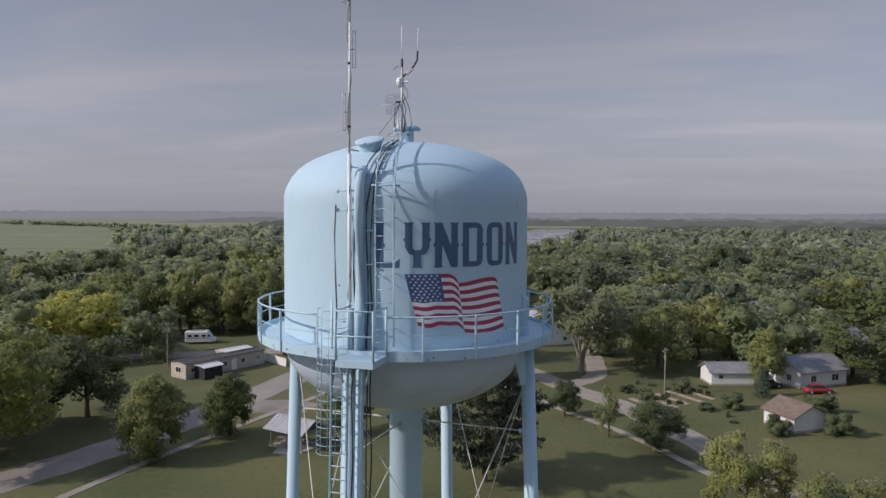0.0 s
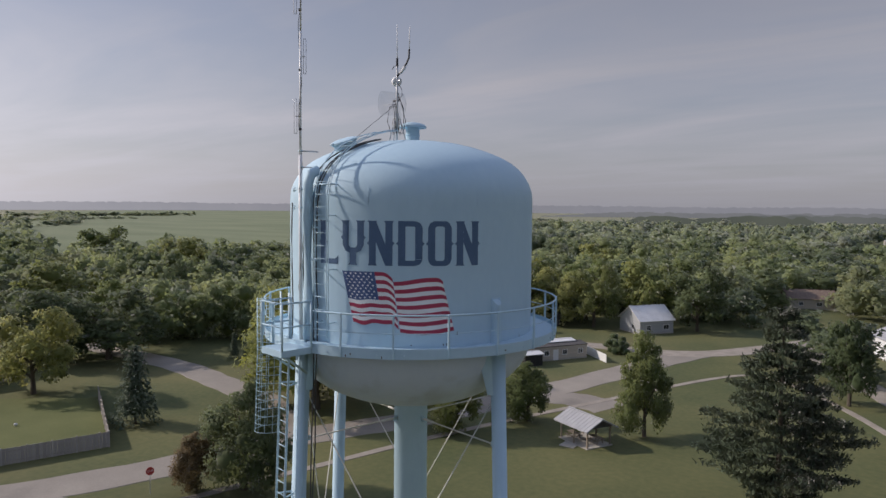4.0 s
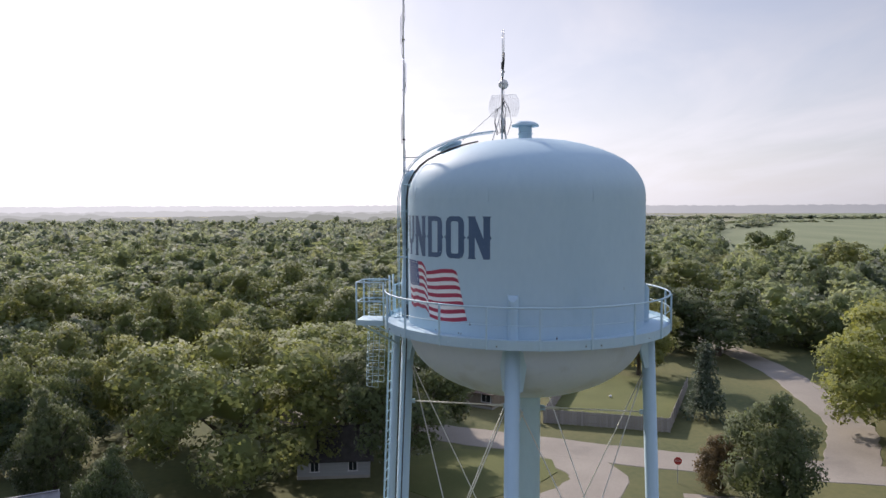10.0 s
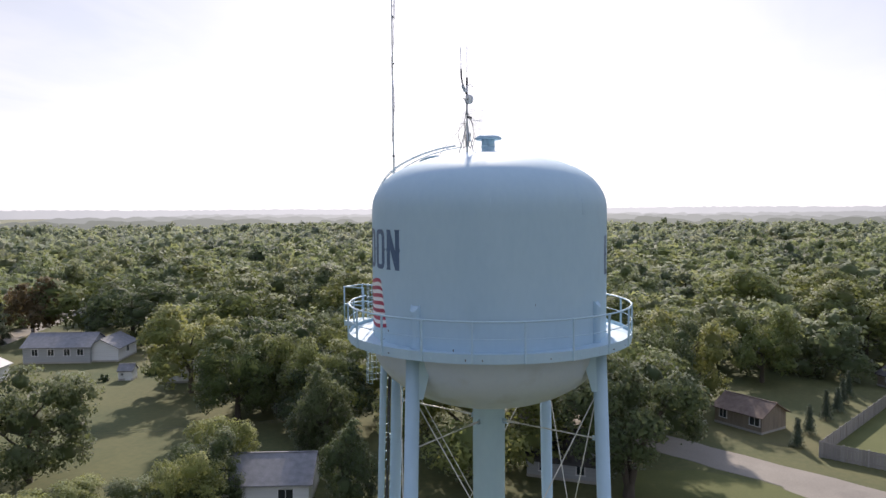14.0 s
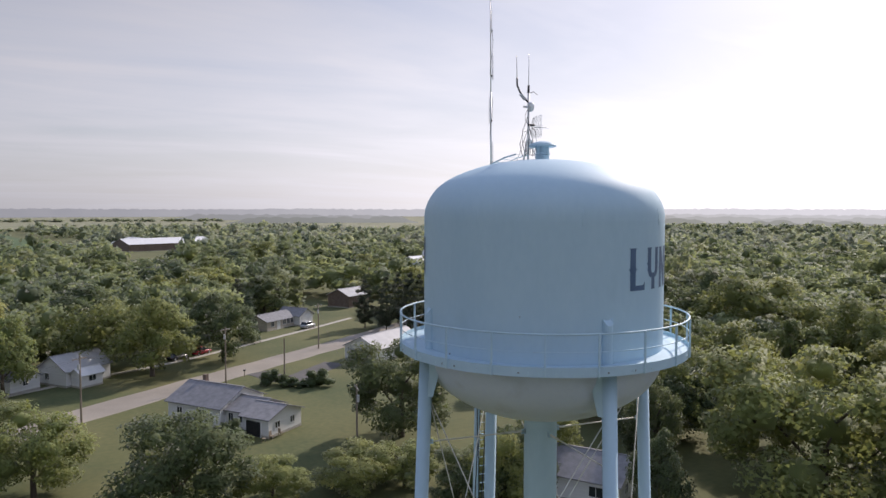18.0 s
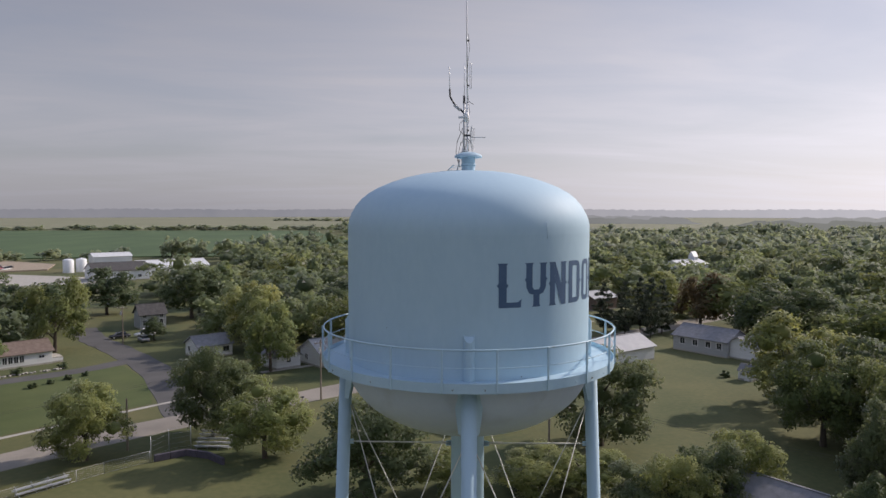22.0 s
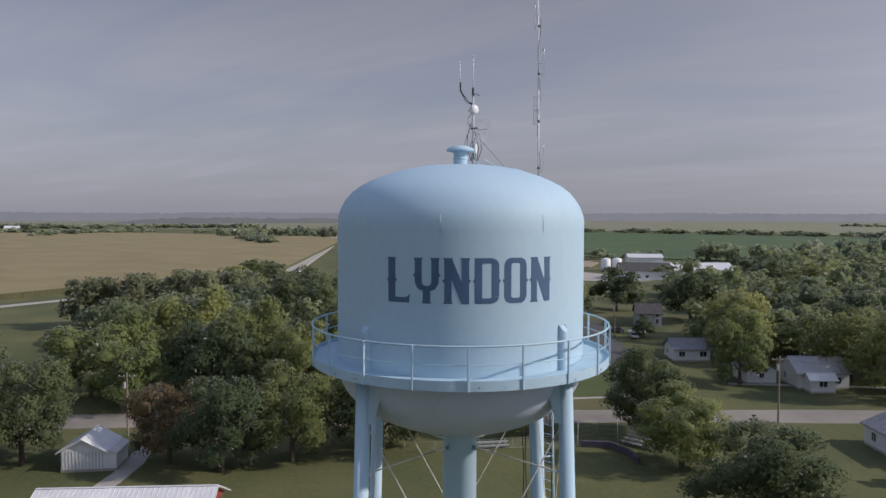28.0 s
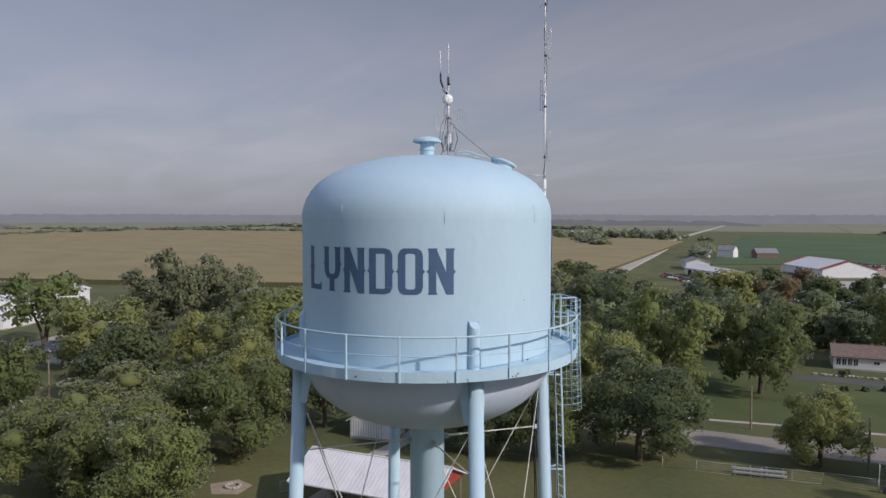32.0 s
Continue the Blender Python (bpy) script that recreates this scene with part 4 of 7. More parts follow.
def tall_antenna():
    az, r0 = -98.8, 3.56
    base = polar(az, r0, 0)
    a = thing("mast_antenna", Matrix.Translation(polar(az, r0, FLOOR_Z)), "tall thin mast with four folded dipoles beside the tank", "antenna")
    bar("lower_pipe", [(0, 0, 0), (0, 0, 4.6)], 0.045, WHITE_PL, a, 10)
    bar("upper_pipe", [(0, 0, 4.6), (0.02, 0, 7.6)], 0.029, WHITE_PL, a, 8)
    bar("tip_pipe", [(0.02, 0, 7.6), (0.05, 0.0, 10.85)], 0.021, WHITE_PL, a, 8)
    for k, (z, ang) in enumerate(((5.55, 215), (7.0, 30), (8.45, 215), (9.9, 60))):
        d = Vector((math.cos(radians(ang)), math.sin(radians(ang)), 0))
        arm = bar("dipole_arm", [(0, 0, z), d * 0.12 + Vector((0, 0, z))], 0.012, GALV, a, 6)
        c = d * 0.12 + Vector((0, 0, z))
        pts = []
        for i in range(16):
            t = math.tau * i / 16
            s = 0.034 * (1 if math.cos(t) > 0 else -1) * min(1, abs(math.cos(t)) * 3)
            pts.append(c + d * s + Vector((0, 0, 0.42 * max(-1, min(1, math.sin(t) * 1.5)))))
        bar("dipole_loop", pts, 0.008, GALV, arm, 5, True)
    for z, out in ((3.3, 0.3), (3.75, 0.3), (4.3, 0.09), (4.7, 0.09)):
        bar("clamp", [Vector((0, 0, z)) + polar(az + 90, 0.09, 0), Vector((0, 0, z)) - polar(az + 90, out, 0)], 0.022, PAINT_DARK, a, 6)
        if out > 0.2:
            bar("u_bolt", [Vector((0, 0, z - 0.05)) - polar(az + 90, out, 0), Vector((0, 0, z + 0.05)) - polar(az + 90, out, 0)], 0.03, PAINT_DARK, a, 6)
        bar("wall_arm", [Vector((0, 0, z)), Vector((0, 0, z)) - polar(az, 0.3 if z < 4 else 0.5, 0)], 0.02, GALV, a, 6)
    for k in range(4):
        z = 5.2 + 1.45 * k
        bm = bmesh.new()
        tube(bm, (0.0, 0, z), (0.0, 0, z + 0.05), 0.04, 0.04, 8)
        part("band", bm, BLACK, a)
    bar("feed_cable", [(0.05 * math.cos(z * 3), 0.05 * math.sin(z * 3), z) for z in [0.3 + 0.5 * i for i in range(20)]], 0.008, CABLE, a, 5)


def roof_antennas():
    x0, y0, z0 = 0.02, -0.66, 30.71
    a = thing("roof_antenna", pose(x0, y0, z0), "steel antenna post with whips, drum dish and grid dish", "antenna")
    bar("post", [(0, 0, -0.12), (0, 0, 2.06)], 0.03, GALV, a, 8)
    for s in (-1, 1):
        bar("post_leg", [(0.24 * s, 0.12, -0.12), (0, 0, 0.75)], 0.015, GALV, a, 6)
    bar("post_leg", [(0, -0.3, -0.16), (0, 0, 0.75)], 0.015, GALV, a, 6)
    bar("whip", [(0, 0, 2.0), (-0.01, 0, 3.02)], 0.011, WHITE_PL, a, 6)
    bm = bmesh.new()
    tube(bm, (0, 0, 1.9), (0, 0, 2.12), 0.035, 0.03, 8)
    part("whip_base", bm, BLACK, a)
    arm = bar("whip_arm", [(0, 0, 1.62), (0.14, 0, 1.75), (0.32, 0.01, 1.92), (0.41, 0.02, 2.08), (0.42, 0.02, 2.3)], 0.026, BLACK, a, 8)
    bar("whip", [(0.42, 0.02, 2.25), (0.44, 0.02, 2.92)], 0.012, WHITE_PL, arm, 6)
    bm = bmesh.new()
    box(bm, 0.2, 0.0, 1.78, 0.24, 0.07, 0.08, Matrix.Rotation(radians(-40), 4, "Y"), 0.01)
    part("bracket", bm, GALV, arm)
    bar("side_arm", [(0, 0, 1.88), (-0.14, 0.05, 1.94), (-0.26, 0.08, 1.86)], 0.009, BLACK, a, 5)
    # drum dish
    fd = 164
    v, f = lathe([(0.01, 0.0), (0.08, 0.0), (0.135, -0.03), (0.14, -0.12), (0.10, -0.15), (0.01, -0.16)], 24)
    dish = part("drum_dish", mesh_of("drum_dish", v, f, WHITE_PL, True), WHITE_PL, a)
    dish.matrix_basis = pose(-0.13, 0.06, 1.5, 0, 0, 0) @ pose(0, 0, 0, 0, 0, fd) @ pose(0, 0, 0, 0, 90, 0)
    bm = bmesh.new()
    tube(bm, (0, 0, -0.1), (0, 0, -0.3), 0.03, 0.03, 8)
    part("dish_mount", bm, GALV, dish)
    # grid dish
    g = new("grid_dish")
    g.parent = a
    g.matrix_basis = pose(-0.18, 0.05, 0.92, 0, 0, fd) @ Matrix.Scale(1.04, 4)
    for i in range(27):
        z = -0.30 + 0.6 * i / 26
        w = 0.44 - 0.09 * (z / 0.3) ** 2
        part("grid_bar", mesh_of("grid_bar", *sweep([(0.32 * ((y * w) ** 2 + z * z), y * w, z) for y in (-1, -0.6, -0.2, 0.2, 0.6, 1)], 0.0024, 4), GALV), GALV, g)
    for y in [-0.42 + 0.07 * i for i in range(13)]:
        part("grid_rib", mesh_of("grid_rib", *sweep([(0.32 * (y * y + z * z), y * (1 - 0.2 * (z / 0.3) ** 2), z) for z in (-0.3, -0.15, 0, 0.15, 0.3)], 0.003, 4), GALV), GALV, g)
    bar("feed_boom", [(0, 0, 0), (0.42, 0, 0.0)], 0.012, GALV, g, 6)
    bar("dish_clamp", [(0, 0, 0.06), (-0.2, -0.04, 0.06)], 0.03, BLACK, g, 6)
    bm = bmesh.new()
    box(bm, -0.06, 0.02, 0.42, 0.13, 0.10, 0.26, bevel=0.012)
    part("radio_box", bm, WHITE_PL, a, "white radio box")
    for k in range(5):
        ph = k * 1.25
        bar("cable_loop", [(0.03 * math.cos(ph), 0.03 * math.sin(ph), 1.2 - 0.1 * k), (0.2 * math.cos(ph), 0.2 * math.sin(ph), 0.8), (0.26 * math.cos(ph + 0.3), 0.26 * math.sin(ph + 0.3), 0.42), (0.16 * math.cos(ph + 0.5), 0.16 * math.sin(ph + 0.5), 0.08), (0.05 * math.cos(ph), 0.05 * math.sin(ph), 0.14), (0.1 * math.cos(ph - 0.3), 0.1 * math.sin(ph - 0.3), 0.5)], 0.010, CABLE, a, 5)
    bar("cable_loop", [(0.0, 0, 1.45), (0.13, 0.04, 1.3), (0.15, 0.05, 1.12), (0.04, 0.02, 1.02)], 0.008, CABLE, a, 5)
    bar("guy_wire", [(0, 0, 0.9), (-0.45, -1.4, -0.28)], 0.006, CABLE, a, 4)


tall_antenna()
roof_antennas()


# ---- trees ----
def crown_arrays(rng, n_leaf, size, lobes, core=0.78, shape="round", corners=4, whole=0.3):
    """Leaf clumps on a few uneven leafy masses inside a unit crown (width 1, height 1), as arrays of vertices and faces, with a solid core in each mass."""
    masses = max(4, lobes // 5)
    cs, rs = [], []
    for k in range(masses):
        t = (k + 0.5 + rng.uniform(-0.35, 0.35)) / masses
        big = rng.uniform(0.15, 0.245)
        if shape == "round":
            zc = 0.205 + 0.6 * t
            spread = 0.37 * math.sqrt(max(0.05, 1 - ((zc - 0.44) / 0.46) ** 2))
        elif shape == "broad":
            zc = 0.22 + 0.55 * t
            spread = 0.41 * math.sqrt(max(0.08, 1 - ((zc - 0.46) / 0.42) ** 2))
        elif shape == "oval":
            zc = 0.19 + 0.65 * t
            spread = 0.28 * math.sqrt(max(0.02, 1 - 0.97 * t ** 2.2)) * (0.85 + 0.5 * min(t, 0.35))
            big *= 1.08 - 0.4 * t
        elif shape == "vase":
            zc = 0.44 + 0.42 * t
            spread = 0.40 * math.sqrt(max(0.06, 1 - ((zc - 0.6) / 0.31) ** 2))
            big *= 0.95
        else:
            zc = 0.2 + 0.62 * t
            spread = 0.26 * (1 - t)
            big = 0.23 - 0.15 * t
        a = k * 2.399 + rng.uniform(-0.5, 0.5)
        q = min(spread * math.sqrt(rng.uniform(0.5, 1)), 0.51 - big * 0.9)
        cs.append((q * math.cos(a), q * math.sin(a), min(zc, 0.985 - big * 0.85)))
        rs.append(big)
    cs.append((0, 0, 0.68 if shape == "vase" else 0.5))
    rs.append(0.17 if shape == "vase" else 0.3)
    cs, rs = np.array(cs), np.array(rs)
    # smaller clumps stand out of each mass, mostly on its upper and outer side
    per = 20
    mi = np.repeat(np.arange(len(rs)), per)
    cd = rng.normal(size=(len(mi), 3)) + 0.7 * (cs[mi] - np.array([0, 0, 0.42])) / 0.4
    cd[:, 2] += 0.1
    cd /= np.linalg.norm(cd, axis=1)[:, None]
    cc = cs[mi] + cd * rs[mi][:, None] * np.array([0.82, 0.82, 0.7]) * rng.uniform(0.75, 1.1, len(mi))[:, None]
    cr = rs[mi] * rng.uniform(0.2, 0.42, len(mi))
    w = cr ** 2
    idx = rng.choice(len(cr), n_leaf, p=w / w.sum())
    d = rng.normal(size=(n_leaf, 3)) + 0.35 * cd[idx]
    d /= np.linalg.norm(d, axis=1)[:, None]
    d[:, 2] = np.where((d[:, 2] < -0.3) & (rng.random(n_leaf) < 0.5), -d[:, 2], d[:, 2])
    p = cc[idx] + d * (cr[idx] * (0.3 + 0.95 * rng.random(n_leaf) ** 0.7))[:, None] * np.array([1.15, 1.15, 0.85])
    n = d + rng.normal(scale=0.5, size=(n_leaf, 3)) + np.array([0, 0, 0.25])
    n /= np.linalg.norm(n, axis=1)[:, None]
    u = np.cross(n, rng.normal(size=(n_leaf, 3)))
    u /= np.linalg.norm(u, axis=1)[:, None]
    v = np.cross(n, u)
    s = size * rng.uniform(0.6, 1.35, n_leaf)[:, None]
    bend = n * s * rng.uniform(-0.25, 0.35, n_leaf)[:, None]
    if corners == 4:
        quad = np.stack([p - u * s, p - v * s * 0.62 + bend, p + u * s, p + v * s * 0.62 + bend], 1).reshape(-1, 3)
    else:
        quad = np.stack([p - u * s * 0.9 + v * s * 0.5, p - v * s * 0.8 + bend, p + u * s * 0.9 + v * s * 0.5], 1).reshape(-1, 3)
    faces = np.arange(n_leaf * corners).reshape(-1, corners)
    nor = 0.5 * cd[idx] + 0.4 * d + 0.4 * n
    nor /= np.linalg.norm(nor, axis=1)[:, None] + 1e-6
    out = (p - np.array([0, 0, 0.58 if shape == "vase" else 0.4])) * np.array([1, 1, 0.9])
    out /= np.linalg.norm(out, axis=1)[:, None] + 1e-6
    nor = (1 - whole) * nor + whole * out
    nor /= np.linalg.norm(nor, axis=1)[:, None] + 1e-6
    return quad, faces, cs, rs * core, np.repeat(nor, corners, axis=0)


def fast_mesh(name, verts, quads, tris, mat, normals=None, slots=None):
    me = bpy.data.meshes.new(name)
    me.vertices.add(len(verts))
    me.vertices.foreach_set("co", np.asarray(verts, dtype=np.float32).ravel())
    loops = np.concatenate([np.asarray(quads, dtype=np.int32).ravel(), np.asarray(tris, dtype=np.int32).ravel()])
    counts = np.concatenate([np.full(len(quads), np.shape(quads)[1], dtype=np.int32), np.full(len(tris), 3, dtype=np.int32)])
    me.loops.add(len(loops))
    me.loops.foreach_set("vertex_index", loops)
    me.polygons.add(len(counts))
    me.polygons.foreach_set("loop_start", np.concatenate([[0], np.cumsum(counts)[:-1]]).astype(np.int32))
    for m in mat if isinstance(mat, list) else [mat]:
        me.materials.append(m)
    if slots is not None:
        me.polygons.foreach_set("material_index", np.asarray(slots, dtype=np.int32))
    me.update(calc_edges=True)
    if normals is not None:
        at = me.attributes.new("custom_normal", "FLOAT_VECTOR", "POINT")
        at.data.foreach_set("vector", np.asarray(normals, dtype=np.float32).ravel())
    return me


_bm = bmesh.new()
bmesh.ops.create_icosphere(_bm, subdivisions=1, radius=1)
ICO_V = np.array([v.co[:] for v in _bm.verts])
ICO_F = np.array([[v.index for v in f.verts] for f in _bm.faces])
_bm.free()


def crown_mesh(name, seed, n_leaf, size, lobes, mat, shape="round", core=0.5):
    rng = np.random.default_rng(seed)
    quad, qf, cs, rs, nor = crown_arrays(rng, n_leaf, size, lobes, core=core, shape=shape, corners=3)
    verts, tris, nors = [quad], [], [nor]
    base = len(quad)
    for c, r in zip(cs, rs):
        verts.append(ICO_V * r * np.array([1, 1, 0.85]) * rng.uniform(0.85, 1.1, (len(ICO_V), 1)) + c)
        tris.append(ICO_F + base)
        nors.append(ICO_V)
        base += len(ICO_V)
    return fast_mesh(name, np.concatenate(verts), qf, np.concatenate(tris), mat, np.concatenate(nors))


def trunk_mesh(name, seed, lean=0.0):
    """A tapered trunk with rising limbs, in the same unit box as the crown."""
    rng = random.Random(seed)
    bm = bmesh.new()
    pts = [Vector((0, 0, -0.01)), Vector((rng.uniform(-0.01, 0.01), 0, 0.16)), Vector((lean * 0.4, rng.uniform(-0.02, 0.02), 0.36)), Vector((lean, 0, 0.6))]
    rad = [0.034, 0.026, 0.019, 0.009]
    for (a, b), (r, s) in zip(zip(pts, pts[1:]), zip(rad, rad[1:])):
        tube(bm, a, b, r, s, 8, False)
    for k in range(6):
        a = k * 1.05 * 2.2 + rng.uniform(-0.3, 0.3)
        z = 0.17 + 0.06 * k
        st = Vector((0, 0, z))
        md = st + Vector((0.12 * math.cos(a), 0.12 * math.sin(a), 0.10))
        en = md + Vector((0.13 * math.cos(a + 0.2), 0.13 * math.sin(a + 0.2), 0.13))
        tube(bm, st, md, 0.014, 0.010, 6, False)
        tube(bm, md, en, 0.010, 0.004, 6, False)
    me = bpy.data.meshes.new(name)
    bm.to_mesh(me)
    bm.free()
    me.materials.append(BARK)
    return me


def flared_mesh(bark):
    """Stems that part near the ground and flare upwards into the crown."""
    rng = random.Random(8)
    bm = bmesh.new()
    tube(bm, (0, 0, -0.01), (0, 0, 0.1), 0.042, 0.032, 10, False)
    for k in range(5):
        a = k * 1.257 + rng.uniform(-0.3, 0.3)
        d = Vector((math.cos(a), math.sin(a), 0))
        pts = [d * 0.012 + Vector((0, 0, 0.06)), d * 0.045 + Vector((0, 0, 0.24)), d * 0.12 + Vector((0, 0, 0.44)), d * 0.24 + Vector((0, 0, 0.66))]
        for (p, q), (r, t) in zip(zip(pts, pts[1:]), ((0.02, 0.016), (0.016, 0.011), (0.011, 0.004))):
            tube(bm, p, q, r, t, 7, False)
        tube(bm, pts[2], pts[2] + d * 0.1 + Vector((0.06 * math.sin(a), -0.06 * math.cos(a), 0.12)), 0.008, 0.003, 6, False)
    me = bpy.data.meshes.new("trunk")
    bm.to_mesh(me)
    bm.free()
    me.materials.append(bark)
    return me


FLARED = {BARK: flared_mesh(BARK), PALE_BARK: flared_mesh(PALE_BARK)}
TRUNKS = [trunk_mesh("trunk", 3 + i, 0.02 * (i - 1)) for i in range(3)]
CROWNS = {}


def crown_for(shape, tone, detail, seed):
    key = (shape, tone, detail, seed)
    if key not in CROWNS:
        n, s, l = {"near": (14000, 0.0150, 60), "mid": (6200, 0.0212, 54), "far": (2700, 0.031, 45), "thin": (1500, 0.026, 30)}[detail]
        CROWNS[key] = crown_mesh("crown", 11 + seed * 7 + len(shape), n, s, l, LEAF[tone], shape, 0.15 if detail == "thin" else 0.5)
    return CROWNS[key]


TONE_WORDS = {"green": "leafy green", "dark": "dark green", "yellow": "yellow-green", "gold": "golden-green", "light": "light green", "grey": "grey-green", "red": "rusty-brown", "sparse": "thin-leaved young"}
SHAPE_WORDS = {"vase": "tall vase-shaped", "round": "round-crowned", "broad": "broad spreading", "oval": "upright oval"}
TREES = []


def tree(x, y, h, w, shape="round", tone="green", rot=None, place="beside the houses"):
    rot = (x * 37 + y * 91) % 360 if rot is None else rot
    r = math.hypot(x, y)
    detail = "near" if r < 92 else "mid" if r < 160 else "far"
    e = thing("tree", Matrix.LocRotScale((x, y, 0), Euler((0, 0, radians(rot))), (w, w, h)), f"{SHAPE_WORDS[shape]} {TONE_WORDS[tone]} tree {place}", "tree", "town trees")
    k = int(abs(x * 13 + y * 7)) % 3
    if tone == "sparse":
        tone, detail = "light", "thin"
    bark = PALE_BARK if tone == "grey" else BARK
    part("trunk", FLARED[bark] if shape == "vase" else TRUNKS[k], bark if shape == "vase" else BARK, e)
    part("crown", crown_for(shape, tone, detail, k % 2), LEAF[tone], e)
    TREES.append((x, y, w))
    return e


def conifer_mesh(seed, tiers, droop, open_, n_per):
    """Whorls of flat needle sprays round a straight stem, in a unit box."""
    rng = np.random.default_rng(seed)
    quads = []
    for t in range(tiers):
        f = t / (tiers - 1)
        z = 0.14 + 0.82 * f
        reach = 0.5 * (1 - f) ** 0.8 + 0.03
        if open_:
            reach *= rng.uniform(0.72, 1.12) * (0.7 if f < 0.12 else 1)
        nb = int(9 - 4 * f)
        for b in range(nb):
            a = math.tau * (b + rng.uniform(-0.3, 0.3)) / nb + t * 0.9
            L = reach * rng.uniform(0.7, 1.1)
            for q in range(n_per):
                s = rng.uniform(0.15, 1.0)
                px = L * s
                side = rng.normal() * 0.075 * (0.4 + s) * (1 if open_ else 1.2)
                p = np.array([px * math.cos(a) - side * math.sin(a), px * math.sin(a) + side * math.cos(a), z - droop * px * px * 2 + rng.normal() * 0.012])
                u = np.array([math.cos(a), math.sin(a), -droop]) + rng.normal(size=3) * 0.35
                u /= np.linalg.norm(u)
                w = np.cross(u, np.array([0, 0, 1]) + rng.normal(size=3) * 0.35)
                w /= np.linalg.norm(w)
                k = rng.uniform(0.022, 0.045)
                n = np.cross(u, w)
                quads += [p - u * k, p - w * k * 0.6 + n * k * 0.2, p + u * k, p + w * k * 0.6 + n * k * 0.2]
    quads = np.array(quads)
    verts, tris, base = [quads], [], len(quads)
    for t in range(5):
        f = t / 5
        verts.append(ICO_V * np.array([0.26 * (1 - f), 0.26 * (1 - f), 0.12]) * (0.55 if open_ else 1.0) + np.array([0, 0, 0.22 + 0.66 * f]))
        tris.append(ICO_F + base)
        base += len(ICO_V)
    return fast_mesh("crown", np.concatenate(verts), np.arange(len(quads)).reshape(-1, 4), np.concatenate(tris), LEAF["needle"])


def pine_mesh(seed, n_per, needle, tiers=9, reaches=(0.45, 1.0, 0.9, 0.7, 0.45, 0.1), thick=0.008):
    """Open whorls of separate boughs with flat needle pads and air between them, in a unit box."""
    rng = np.random.default_rng(seed)
    tris, nors = [], []
    for t in range(tiers):
        f = t / (tiers - 1)
        z0 = 0.15 + 0.82 * f
        reach = 0.54 * float(np.interp(f * (len(reaches) - 1), range(len(reaches)), reaches)) + 0.02
        nb = 8 if f < 0.6 else 7
        for b in range(nb):
            a = math.tau * (b + rng.uniform(-0.35, 0.35)) / nb + t * 1.3
            L = reach * rng.uniform(0.5, 1.12)
            zb = z0 + rng.uniform(-0.025, 0.025)
            ca, sa_ = math.cos(a), math.sin(a)
            n = int(n_per * (0.25 + L * 1.8))
            tuft = rng.uniform(0.25, 1.0, 12) ** 0.7
            off = rng.normal(size=12) * 0.06 * (0.3 + tuft) * (0.6 + L)
            lift = rng.normal(size=12) * 0.008
            k = rng.integers(0, 12, n)
            px = L * np.clip(tuft[k] + rng.normal(size=n) * 0.09, 0.06, 1.1)
            side = off[k] + rng.normal(size=n) * 0.022
            zz = zb - 0.16 * px + 0.12 * px * px / max(L, 0.05) + lift[k] + rng.normal(size=n) * thick
            p = np.stack([px * ca - side * sa_, px * sa_ + side * ca, zz], 1)
            u = np.array([ca, sa_, 0.35]) + rng.normal(size=(n, 3)) * 0.6
            u /= np.linalg.norm(u, axis=1)[:, None]
            w = np.cross(u, np.array([0, 0, 1]) + rng.normal(size=(n, 3)) * 0.5)
            w /= np.linalg.norm(w, axis=1)[:, None]
            q = rng.uniform(0.7, 1.3, n)[:, None] * needle
            tris.append(np.stack([p - u * q + w * q * 0.45, p - u * q - w * q * 0.45, p + u * q * 1.2], 1).reshape(-1, 3))
            nn = np.array([0.55 * ca, 0.55 * sa_, 0.6]) + rng.normal(size=(n, 3)) * 0.16
            nors.append(np.repeat(nn / np.linalg.norm(nn, axis=1)[:, None], 3, axis=0))
    q = np.concatenate(tris)
    return fast_mesh("crown", q, np.zeros((0, 4)), np.arange(len(q)).reshape(-1, 3), LEAF["needle"], np.concatenate(nors))


def stem_mesh():
    bm = bmesh.new()
    tube(bm, (0, 0, -0.01), (0, 0, 0.95), 0.024, 0.004, 8, False)
    me = bpy.data.meshes.new("trunk")
    bm.to_mesh(me)
    bm.free()
    me.materials.append(BARK)
    return me


BIG_PINE, PINE, SPRUCE, STEM = pine_mesh(4, 1000, 0.0098, 11, (0.34, 0.86, 0.98, 0.94, 0.78, 0.62, 0.5, 0.38, 0.3, 0.1), 0.007), pine_mesh(7, 200, 0.024), conifer_mesh(9, 16, 0.35, False, 26), stem_mesh()


def conifer(x, y, h, w, mesh, label, rot=0):
    e = thing("conifer", Matrix.LocRotScale((x, y, 0), Euler((0, 0, radians(rot))), (w, w, h)), label, "tree", "conifers")
    part("trunk", STEM, BARK, e)
    part("crown", mesh, LEAF["needle"], e)
    TREES.append((x, y, w))


